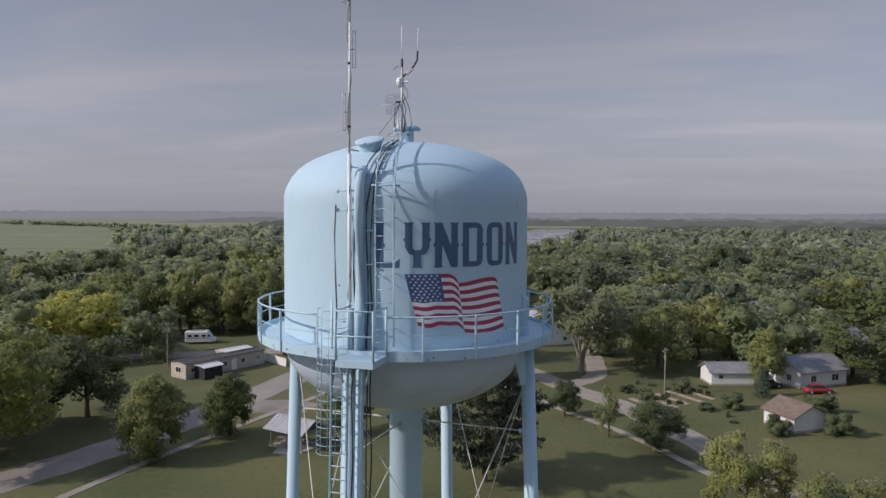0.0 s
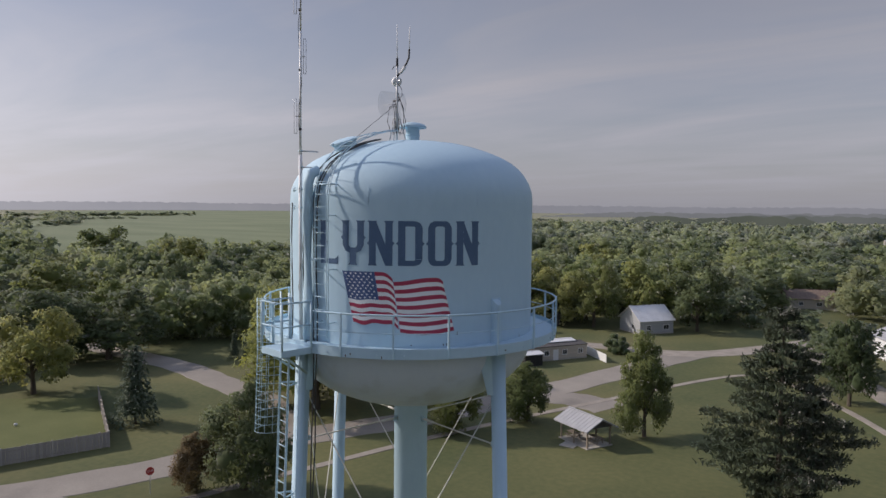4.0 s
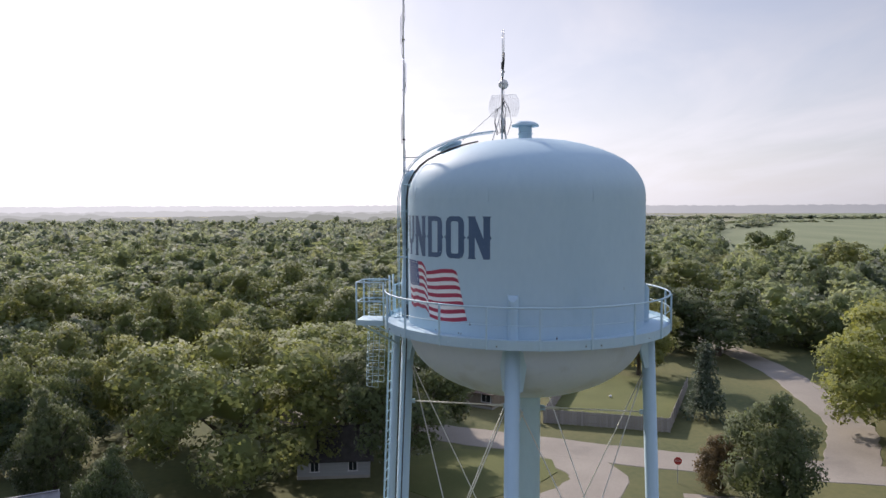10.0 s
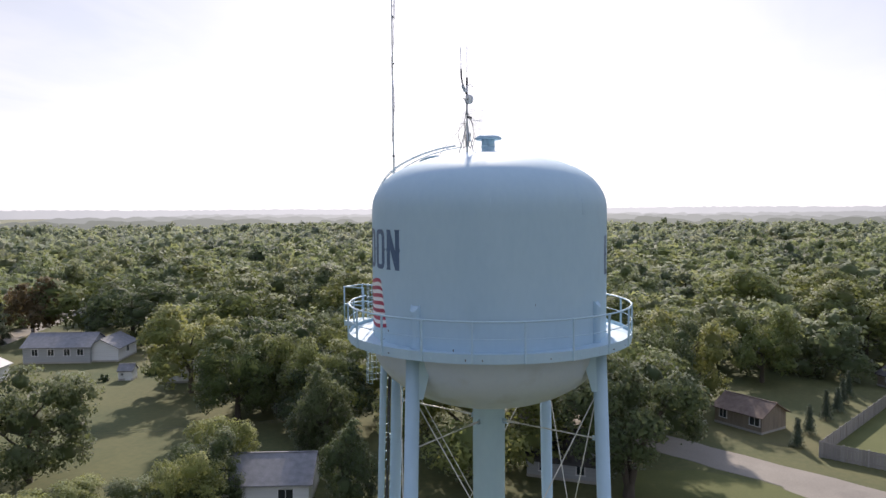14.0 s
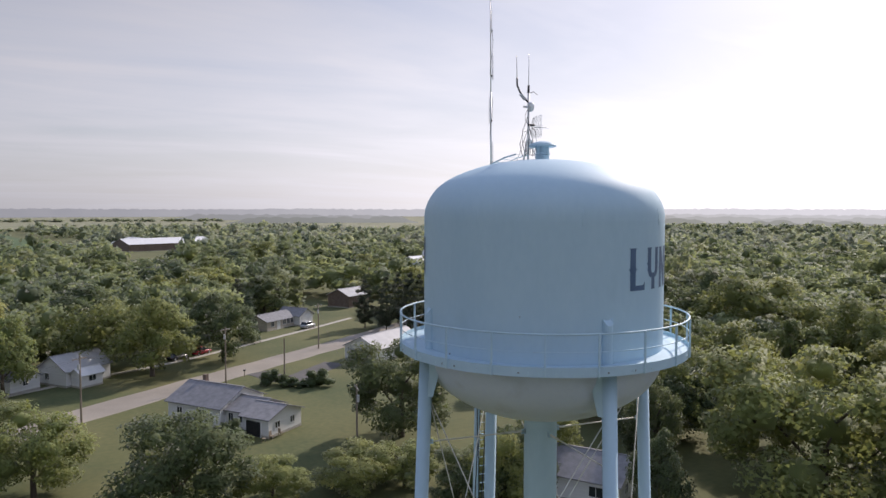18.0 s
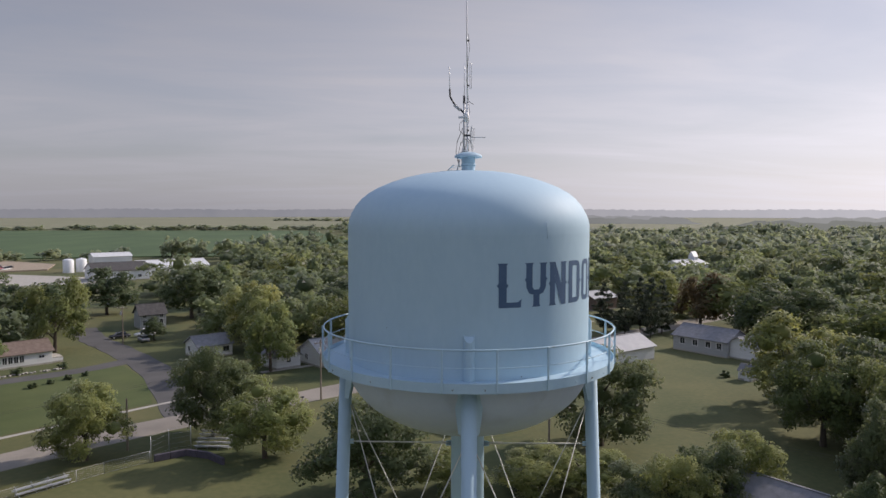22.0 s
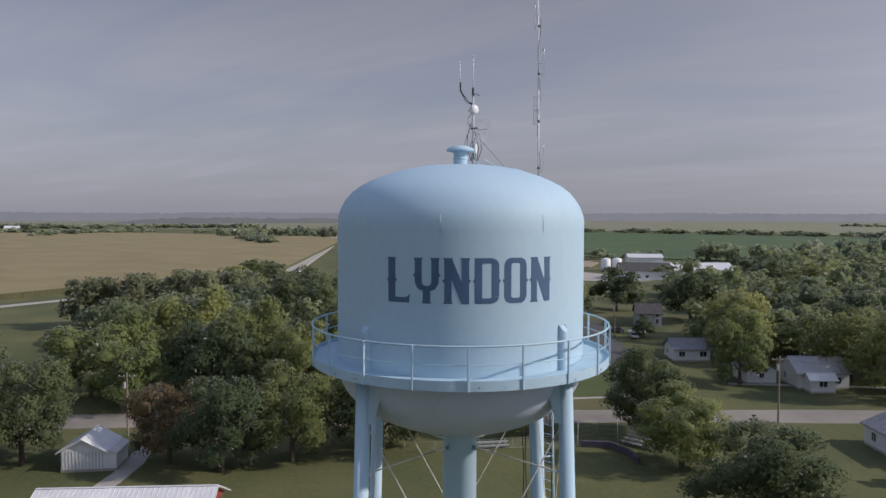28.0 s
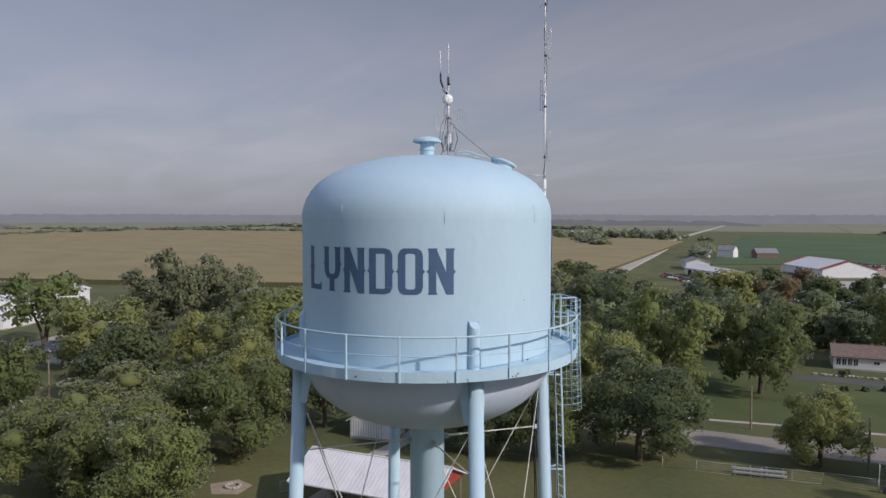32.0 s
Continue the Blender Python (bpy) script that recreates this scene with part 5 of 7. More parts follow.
# park trees round the tower
for x, y, h, w, s, c in [(-43, 56, 10.8, 9.6, "oval", "green"), (-38.7, 66, 8.8, 8.2, "oval", "green"), (3.6, 82.9, 5.8, 4.4, "round", "dark"), (-7.4, 103.6, 14.4, 9, "oval", "dark"), (14.9, 70.7, 6.4, 6.9, "round", "dark"), (9.3, 74.3, 7.4, 4.2, "oval", "sparse"), (6.1, 112, 16, 15.5, "vase", "grey"), (36.2, 106.5, 11.8, 7.8, "oval", "light"), (-24, 70, 13.8, 8.3, "oval", "green"), (-64.5, 51, 17.5, 21, "broad", "gold"), (-73, 57, 18.5, 16, "round", "gold"), (-62, 69.6, 11.8, 12.5, "round", "dark"), (-52.5, -8.1, 14.6, 15.5, "vase", "dark"), (-47.4, 27.2, 12, 10.6, "oval", "dark"), (-51, 24, 6.5, 5.5, "oval", "red")]:
    tree(x, y, h, w, s, c, place="on the park lawn")
for x, y, h, w, s, c in [(-27.5, -66.3, 13.3, 13.6, "round", "dark"), (46.4, -51.6, 13, 14.5, "round", "dark"), (34.6, -68.2, 9.8, 9.6, "round", "light"), (61.3, -91.8, 16.8, 14, "broad", "green"), (64.5, -137, 16, 13, "broad", "green"), (-84.5, -153.7, 14, 13, "round", "red"), (21.4, -76, 12.4, 10.8, "round", "dark"), (13.8, -66.6, 9.6, 10.4, "round", "light"), (48, -149, 5.2, 5.2, "round", "dark"), (18.3, -113.6, 12.4, 10.4, "round", "light"), (69.9, -9.4, 13.2, 13, "round", "green"), (77, -23, 13.4, 11, "round", "dark"), (86, -16, 12.5, 12, "round", "light"), (63, -33, 10.6, 9.5, "round", "red"), (56, -35, 12, 11, "round", "dark"), (107, 0, 12, 15.5, "round", "dark"), (117, -12, 12.5, 11, "broad", "light")]:
    tree(x, y, h, w, s, c, place="near the tower")
for x, y, h, w, s, c in [(161, 12, 16.5, 17, "vase", "light"), (62, 4, 11, 12.5, "round", "green"), (54.5, 2, 11, 11, "round", "light"), (128.5, -30.7, 14.5, 19, "vase", "light"), (165.2, -18.8, 22, 17, "broad", "grey"), (156.5, -27.7, 19, 15, "broad", "grey"), (163.3, -10.4, 17, 17, "round", "grey"), (168.4, -82.5, 14, 15, "broad", "grey"), (160.1, -86.8, 14.5, 15, "round", "grey"), (158.8, -98.1, 15.5, 17, "broad", "grey"), (147.4, -102.0, 15, 16, "round", "grey"), (145.9, -113.7, 15, 17, "broad", "grey"), (115.9, -147.6, 14.5, 14, "round", "green"), (120.5, -165.0, 15, 15, "round", "dark"), (107.8, -156.6, 14, 13, "broad", "red")]:
    tree(x, y, h, w, s, c, place="near the tower")
for x, y, h, w, s, c in [(111.0, -174.5, 15, 15, "round", "red"), (98.9, -166.3, 14, 14, "broad", "dark"), (98.5, -180.1, 14, 14, "round", "dark"), (-46.5, -41.4, 12.4, 8.2, "oval", "dark"), (-36.9, -31.4, 9.6, 6.6, "oval", "dark"), (-55.2, -62.7, 13, 13, "round", "green"), (-58.1, -49.5, 13.5, 12, "broad", "green"), (-66.6, -64.7, 14, 14, "broad", "dark"), (-26.0, -41.1, 8, 7.5, "round", "light"), (2, -53, 11.2, 13.2, "round", "dark"), (-7, -53.5, 4.8, 7.5, "round", "light"), (-20.5, -51, 5.2, 8, "round", "light")]:
    tree(x, y, h, w, s, c, place="near the tower")
conifer(-4.5, 56, 19.6, 13.5, BIG_PINE, "tall layered dark pine on the park lawn", 20)
conifer(-76.6, 30.8, 10.4, 6.5, SPRUCE, "grey-green spruce beside the street", 50)
for k, (x, y) in enumerate([(-106, 12.5), (-101, 11.7), (-96, 11), (-91, 9.5), (-83, 7.6), (-77, 6.4)]):
    conifer(x, y, 4.2 - 0.3 * (k % 3), 2.0, SPRUCE, "small dark cedar in a row beside the fence", 40 * k)
for k, (x, y, h) in enumerate([(-60, -142, 13), (-65, -139, 14), (-70, -144, 13), (-57, -148, 12), (-30, -165, 12), (-67, -150, 13)]):
    conifer(x, y, h, 6.5, PINE, "dark ragged pine in a clump behind the houses", 70 * k)
conifer(-27, -142, 11, 5.5, SPRUCE, "dark spruce beside the street", 10)
for x, y in ((-101.9, 62.9), (-99.6, 64.2)):
    conifer(x, y, 4.8, 2.3, SPRUCE, "small dark upright evergreen beside the street", 30)
conifer(34, 100, 5, 3.2, SPRUCE, "small dark evergreen beside the garage", 80)

# hidden-base groves, placed to fit the treetops in the camera's view
def grove(side, items):
    """Trees of one side of town: place, height and width; shape and tone vary with the place."""
    for i, (x, y, h, w) in enumerate(items):
        k = int(abs(x) * 3 + abs(y) * 5) % 8
        shape = ("round", "broad", "round", "oval", "broad", "round", "broad", "round")[k]
        if h < 9:
            shape = "round"
        tone = ("green", "green", "dark", "light", "green", "green", "light", "dark")[(k * 3 + i) % 8]
        if (x, y) in ((-91, 108), (66, -76), (-102, 28)):
            tone = "yellow" if x == -91 else "light"
        if (x, y) in ((47, -183), (76, -160), (72, -192)):
            tone = "dark"
        if (x, y) in ((22.4, -130.7), (-35, -46), (-16, -52), (103, -65), (100.3, -44.2)):
            tone = "light"
        if side in ('south-west', 'west') and (x, y) != (-52, -25):
            w, h = w * 1.25, h * 1.06
        if side in ('east', 'south-east'):
            h *= 1.12
        tree(x, y, h, w, shape, tone, place="in the %s blocks" % side)


grove('west', [(-150, -8, 15, 18), (-166, 6, 15, 18), (-135, 16, 14, 17), (-170, 30, 15, 18), (-190, 46, 16, 18), (-92, -9, 13, 10), (-147, -48, 15, 16), (-123, -33, 13, 17), (-88, -17, 12, 10), (-161, 57, 15, 18), (-320, 142, 18, 18), (-118, 47, 12, 16), (-230, 129, 16, 18), (-102, 28, 12.6, 10), (-124, 40, 13, 15), (-69, -17, 15, 18), (-107, -19, 13, 14), (-153, 9, 15, 16), (-140, 59, 13, 13)])
grove('south-west', [(-132, -165, 16, 18), (-89, -94, 15, 18), (-113, -97, 15, 17), (-109, -80, 15, 17), (-66, -43, 12, 9), (-35, -46, 8, 6), (-89, -125, 14, 17), (-63, -80, 13, 12), (-60, -60, 12, 9), (-63, -37, 12, 7), (-56, -48, 10, 10), (-52, -25, 17.5, 21), (-122, -57, 14, 14), (-108, -60, 13, 12), (-94, -147, 14, 18), (-30, -43, 8, 6), (-125, -136, 14, 18), (-120, -86, 14, 18)])
grove('south', [(-79, -319, 15, 18), (-89, -272, 14, 18), (-89, -222, 14, 18), (-79, -167, 13, 16), (-16, -52, 5, 9), (-24, -43, 6, 9), (18, -254, 14, 18), (-5, -260, 13, 18), (-31, -201, 13, 18), (-39, -174, 13, 18), (-10, -218, 10, 7), (-22, -250, 12, 15), (3, -127, 14, 16), (-4, -118, 14, 14), (-18, -126, 13, 13), (-20, -192, 13, 15), (-34, -229, 14, 18), (6, -152, 13, 18)])
grove('south-east', [(22.4, -130.7, 12, 12), (66, -76, 16, 14), (86, -117, 13, 12), (76, -160, 12, 18), (72, -192, 12, 16), (47, -183, 13, 18), (24, -139, 13, 14), (27, -238, 13, 18), (90, -104, 13, 16), (120, -150, 14, 18), (104, -166, 13, 15)])
grove('east', [(112, -102, 15, 17), (64, -59, 13, 13), (52, -42, 11, 10), (161, -124, 13, 18), (159, -140, 13, 18), (122, -117, 13, 16), (100.3, -44.2, 11.5, 13), (103, -65, 14, 16), (87, -66, 13, 13), (73, -64, 13, 10), (134, 2, 13, 17)])
grove('east', [(76, 0, 10, 16), (69, 10, 10, 13), (178, -147, 13, 18), (104, 15, 11, 11)])
grove('north', [(24, 294, 14, 18), (29, 194, 14, 18), (67, 291, 17, 18), (66, 203, 14, 18), (72, 184, 14, 18), (74, 163, 13, 18), (20, 117, 12, 13), (29, 129, 13, 14), (53, 117, 10, 14), (21, 51, 9, 8), (28, 46, 7, 8)])
grove('north-west', [(-104, 122, 13, 13), (-95, 133, 14, 13), (-86, 135, 15, 14), (-77, 138, 14, 13), (-69, 141, 15, 13), (-76, 150, 16, 15), (-62, 158, 16, 15), (-48, 152, 15, 14), (-88, 143, 17, 18), (-109, 216, 16, 18), (-155, 203, 16, 18), (-156, 171, 15, 18), (-91, 108, 13.5, 20), (-70, 198, 14, 18), (-108, 146, 15, 18), (-66, 168, 15, 18)])


# open ground kept free of woods, with strips cleared along the camera's sightlines
def inside(x, y, poly):
    c = False
    for (x0, y0), (x1, y1) in zip(poly, poly[1:] + poly[:1]):
        if (y0 > y) != (y1 > y) and x < (x1 - x0) * (y - y0) / (y1 - y0) + x0:
            c = not c
    return c


OPEN = []
OPEN += [
    [(-82, -50), (-64, 0), (-62, 4), (-48, 14), (-40, 10), (-40, -14), (-52, -16), (-66, -50)],
    [(-66, 0), (-40, 130), (-30, 130), (-48, 20)],
    [(-62, 36), (-160, 40), (-160, 56), (-62, 56)],
    [(-110, 16), (-74, 6), (-66, 26), (-92, 38)],
    [(-70, -95), (-40, -80), (-15, -60), (0, -90), (-20, -100)],
    [(30, -80), (70, -70), (80, -100), (66, -150), (40, -125), (20, -110)],
]
OPEN += [
    [(140, 40), (250, 60), (250, -100), (200, -100), (130, -30), (120, 10)],
    [(235, -240), (210, -60), (150, 20), (170, 120), (330, 180), (420, 330), (2600, 1100), (3000, -900), (1950, -2400)],
    [(260, -290), (215, -210), (175, -215), (60, -270), (40, -330), (80, -400), (10, -420), (-45, -560), (-20, -700), (60, -1060), (560, -1080), (900, -1100)],
    [(60, -1100), (700, -1120), (1600, -2400), (0, -3600), (-900, -2600), (-260, -1100)],
    [(-250, -770), (-360, -700), (-720, -1350), (-520, -1600)],
    [(-196, 280), (-262, 232), (-318, 118), (-560, 190), (-2300, 880), (-2700, 1500), (-2100, 2300), (-1250, 1720), (-560, 800)],
]
OPEN += [
    [(-52, -150), (-82, -158), (-88, -198), (-55, -194), (-45, -165)],
    [(112, -40), (250, -60), (250, -112), (175, -98), (130, -60)],
]
OPEN += [
    [(-90, 560), (20, 600), (40, 800), (30, 1500), (-110, 1500), (-100, 900)],
    [(-72, 400), (-22, 400), (14, 620), (-95, 620)],
    [(86.3, -21.4), (245.0, -79.5), (236.1, -101.1), (82.9, -29.7)],
    [(-440, -60), (-440, 20), (-640, 50), (-660, -40)],
    [(-140, 90), (-60, 112), (-10, 125), (15, 190), (-5, 215), (-45, 140), (-70, 128), (-140, 108)],
    [(120, -5), (-48, -125), (-160, -205), (-160, -228), (-50, -146), (30, -90), (120, -15)],
]
OPEN += [
    [(-20, -150), (-60, -125), (-80, -170), (-50, -185)],
    [(45, -175), (85, -175), (70, -110), (30, -110)],
    [(-90, -270), (-20, -300), (-20, -560), (-110, -560), (-110, -500), (-40, -380)],
    [(-128, -302), (-164, -290), (-150, -262), (-134, -240), (-108, -254), (-114, -276)],
    [(60, 140), (110, 140), (110, 165), (60, 165)],
    [(-18, 133), (8, 133), (8, 165), (-18, 165)],
    [(-50, 226), (-28, 226), (-16, 160), (-30, 160)],
]
# trees that fill the blocks between them
RMIN = [(-180, 66), (-150, 62), (-136, 66), (-124, 140), (-112, 142), (-98, 138), (-62, 104), (-46, 80), (-8, 84), (10, 90), (58, 122), (98, 165), (124, 112), (148, 116), (168, 100), (176, 78)]
KEEP = []
KEEP += [(-35, 195, 11), (-31, 178, 10), (-82, 80, 12), (-71, 87, 12), (110, -25, 8), (86, 11, 8), (-57, 144, 9), (52, -167, 9), (-39, 215, 9), (-84, 0, 7), (-36.5, -41, 9), (-47.4, -115, 15), (-70, -124, 16), (-65, -97, 7), (-37, -160, 12), (-44, -163, 9), (66, -126, 11), (31, -124, 8), (8, -121, 9), (-6, -124, 8), (40, -140, 9), (70, -28, 9)]
KEEP += [(-4, 147, 16), (31, 110, 8), (44, 112, 8), (58, 138, 9), (-58, 101, 14), (-37, 139, 10), (-27, 133, 8), (-113, 29, 10), (-94, 2, 9), (-108, 62, 9), (-62, -70, 8), (-72, -88, 8), (-69, -189, 14), (112, 12, 10), (97, 3, 7), (150, 30, 18), (56, -152, 12), (-44, -155, 10), (-75, 125, 8)]
frng = random.Random(77)
FAR_FILL = []
for _ in range(2600):
    a, q = frng.uniform(-180, 180), math.sqrt(frng.uniform(60 ** 2, 200 ** 2))
    lo = [r for b, r in RMIN if b <= a][-1]
    x, y = q * math.cos(radians(a)), q * math.sin(radians(a))
    w, h = frng.uniform(10, 15.5), frng.uniform(10.5, 15.5)
    if q < lo or (-75 < a < 60 and q > 190) or any(inside(x, y, p) for p in OPEN):
        continue
    if any(math.hypot(x - kx, y - ky) < kr + w * 0.35 for kx, ky, kr in KEEP):
        continue
    if any(math.hypot(x - tx, y - ty) < 0.40 * (w + tw) for tx, ty, tw in TREES):
        continue
    if q > 118:
        FAR_FILL.append((x, y, w * 1.15, h * 1.08))
        TREES.append((x, y, w))
        continue
    kind, tone = frng.choice(("round", "broad", "broad", "oval")), frng.choice(("green", "green", "dark", "light", "green"))
    if not (-43 < x < -40 and -58 < y < -55):
        tree(round(x, 1), round(y, 1), h, w, kind, tone, place="in the leafy town blocks")

# shrubs
SHRUB = crown_mesh("crown", 91, 1700, 0.036, 40, LEAF["dark"], "round", 0.95)


def shrub(x, y, w, h, label="clipped round dark shrub on the lawn"):
    e = thing("shrub", Matrix.LocRotScale((x, y, -0.22 * h), Euler((0, 0, x)), (w, w, h * 1.25)), label, "shrub", "shrubs")
    part("foliage", SHRUB, LEAF["dark"], e)


for x, y, w, h in [(-20.5, -102, 4, 2.8), (-22.5, -99.5, 3.2, 2.2), (-27.4, -97.3, 5, 3.2), (-24, -98, 3, 1.4), (-70, -96, 2.4, 1.8), (-73, -95, 2.4, 1.8), (28, 92, 3.6, 2.6), (31, 79.5, 3.4, 3), (39, 81, 4.2, 3.4), (40, 92, 5, 3), (-8, -75.5, 3.4, 3), (63, -116.5, 2.4, 1.4), (57, -121, 2.2, 1.2)]:
    shrub(x, y, w, h)
for x, y, w, h in [(29, 112, 4, 3), (22, 101, 3.6, 2.4), (16, 95, 2.8, 1.6), (13, 99, 2.2, 1.2), (24, 90, 2.4, 1.3), (56, -105.7, 1.6, 1.0), (54.2, -108.5, 1.4, 0.9), (52.4, -111.3, 1.6, 1.0), (50.6, -114.1, 1.4, 0.9), (-68.5, -96, 1.6, 1.2), (-62, -99.5, 1.8, 1.3), (-52, 118, 5, 3.5), (-49, 115, 4, 3.2)]:
    shrub(x, y, w, h)
for i in range(26):
    rng = random.Random(i)
    shrub(rng.uniform(12, 27), rng.uniform(84, 106), rng.uniform(0.7, 1.6), rng.uniform(0.4, 1.0), "low garden plant in a vegetable bed")


# woods further off, one object
rng = np.random.default_rng(21)
spots, grid = [], {}
for tx, ty, tw in TREES:
    grid.setdefault((int(tx // 20), int(ty // 20)), []).append((tx, ty, tw * 0.5))
tries = 0
while len(spots) < 2900 and tries < 40000:
    tries += 1
    r = math.sqrt(rng.uniform(190 ** 2, 620 ** 2)) if rng.random() < 0.72 else rng.uniform(500, 1000)
    a = rng.uniform(-180, 180)
    if 8 < a < 58 and r > 260:
        continue
    x, y = r * math.cos(radians(a)), r * math.sin(radians(a))
    if any(inside(x, y, p) for p in OPEN):
        continue
    if -75 < a < -5:
        continue
    w = rng.uniform(12, 16) + 9 * rng.random() ** 2
    near = False
    for gx in (-1, 0, 1):
        for gy in (-1, 0, 1):
            for ox, oy, orad in grid.get((int(x // 20) + gx, int(y // 20) + gy), ()):
                if math.hypot(x - ox, y - oy) < (orad + w * 0.5) * 0.6:
                    near = True
    if near:
        continue
    grid.setdefault((int(x // 20), int(y // 20)), []).append((x, y, w * 0.5))
    spots.append((x, y, w, rng.uniform(11.5, 15) + 6 * rng.random() ** 3))
def woods_proto(n, leaf, lobes, lumps, core):
    """Six crowns for the woods: solid uneven lumps close under a coat of leaf clumps."""
    out = []
    for k in range(6):
        g = np.random.default_rng(40 + k)
        q, qf, cs, rs, nor = crown_arrays(g, n, leaf, lobes, core, ("round", "broad", "round", "broad", "oval", "broad")[k], 3, 0.45)
        pick = np.argsort(-rs)[:lumps]
        cv = np.concatenate([ICO_V * rs[i] * g.uniform(0.85, 1.12, (len(ICO_V), 1)) + cs[i] for i in pick])
        cf = np.concatenate([ICO_F + i * len(ICO_V) for i in range(len(pick))])
        out.append((q, qf, cv, cf, np.concatenate([nor] + [ICO_V] * len(pick))))
    return out


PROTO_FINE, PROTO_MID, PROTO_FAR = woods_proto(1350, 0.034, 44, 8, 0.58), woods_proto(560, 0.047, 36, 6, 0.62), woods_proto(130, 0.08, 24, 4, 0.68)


def scatter_woods(name, items, label, mats):
    vs, qs, ts, ns, kq, kt, nv = [], [], [], [], [], [], 0
    pickr = random.Random(5)
    for i, (x, y, w, h) in enumerate(items):
        d = math.hypot(x, y)
        q, qf, cv, cf, nor = (PROTO_FINE if d < 215 else PROTO_MID if d < 380 else PROTO_FAR)[i % 6]
        w *= 1.2
        c, s = math.cos(i * 1.7), math.sin(i * 1.7)
        m = np.array([[c * w, s * w, 0], [-s * w, c * w, 0], [0, 0, h]])
        allv = np.concatenate([q, cv]) @ m + np.array([x, y, -0.1 * h])
        vs.append(allv)
        qs.append(qf + nv)
        ts.append(cf + nv + len(q))
        ns.append(nor @ np.array([[c, s, 0], [-s, c, 0], [0, 0, 1]]))
        k = pickr.choice((0, 0, 0, 1, 1, 2, 2, 3))
        kq.append(np.full(len(qf), k))
        kt.append(np.full(len(cf), k))
        nv += len(allv)
    ob = new(name, fast_mesh(name, np.concatenate(vs), np.concatenate(qs), np.concatenate(ts), mats, np.concatenate(ns), np.concatenate(kq + kt)))
    tagged(ob, label, "trees", kind="stuff")


scatter_woods("woods", FAR_FILL + [q for q in spots if math.hypot(q[0], q[1]) < 420], "dense green woodland round the town", WOODS)
scatter_woods("far_woods", [q for q in spots if math.hypot(q[0], q[1]) >= 420], "woodland beyond the town, haze put into its grey-green leaves", WOODS_HAZED)
# hedgerows along the fields
lines = []
def hedge_line(x0, y0, x1, y1, n, h):
    for i in range(n):
        t = (i + rng.uniform(-0.4, 0.4)) / n
        j = 22 if n > 40 else 7
        lines.append((x0 + (x1 - x0) * t + rng.uniform(-j, j), y0 + (y1 - y0) * t + rng.uniform(-j, j), rng.uniform(12, 26) if n > 60 else rng.uniform(9, 15), h * rng.uniform(0.6, 1.15)))


for row in [(60, -1050, 620, -1060, 90, 9), (-260, -1080, 60, -1060, 60, 11), (560, -640, 900, -640, 26, 11), (500, -430, 640, -520, 30, 12), (900, -420, 1150, -700, 60, 10), (1100, 120, 1900, -500, 90, 8), (-700, 1120, -1500, 1500, 90, 10), (-900, 360, -1700, 700, 90, 11), (-600, 1500, 500, 1550, 150, 12), (-1500, -200, -1500, 900, 150, 12), (-1600, -300, -900, -1500, 170, 12), (-1000, -1600, 200, -1900, 130, 11)]:
    hedge_line(*row)
for row in [(-700, -750, -1200, -300, 80, 13), (330, -365, 400, -470, 12, 10), (-330, -560, -620, -480, 40, 13), (150, -430, 215, -415, 8, 9), (40, -425, 125, -445, 16, 15), (-1100, 300, -1250, 620, 60, 6), (1760, -490, 1320, -660, 130, 12), (1320, -660, 1150, -960, 90, 11), (20, 560, 40, 820, 30, 12), (-108, 560, -125, 900, 36, 13), (30, 820, 60, 1400, 60, 13), (-125, 900, -110, 1400, 60, 13)]:
    hedge_line(*row)
for row in [(-100, 1330, 60, 1340, 24, 14), (1600, 90, 1310, -270, 62, 9), (1300, -265, 940, -575, 70, 10), (1610, 90, 1520, 760, 62, 9), (710, -535, 605, -640, 30, 17), (75, -500, 36, -640, 16, 14)]:
    hedge_line(*row)
HAZE_ARCS = ((56, 112), (166, 258))
lines = [q for q in lines if math.hypot(q[0], q[1]) < 1150 or not any(a0 < math.degrees(math.atan2(q[1], q[0])) % 360 < a1 for a0, a1 in HAZE_ARCS)]
scatter_woods("hedgerows", lines, "far hedgerows and woods along the fields", WOODS_HAZED)

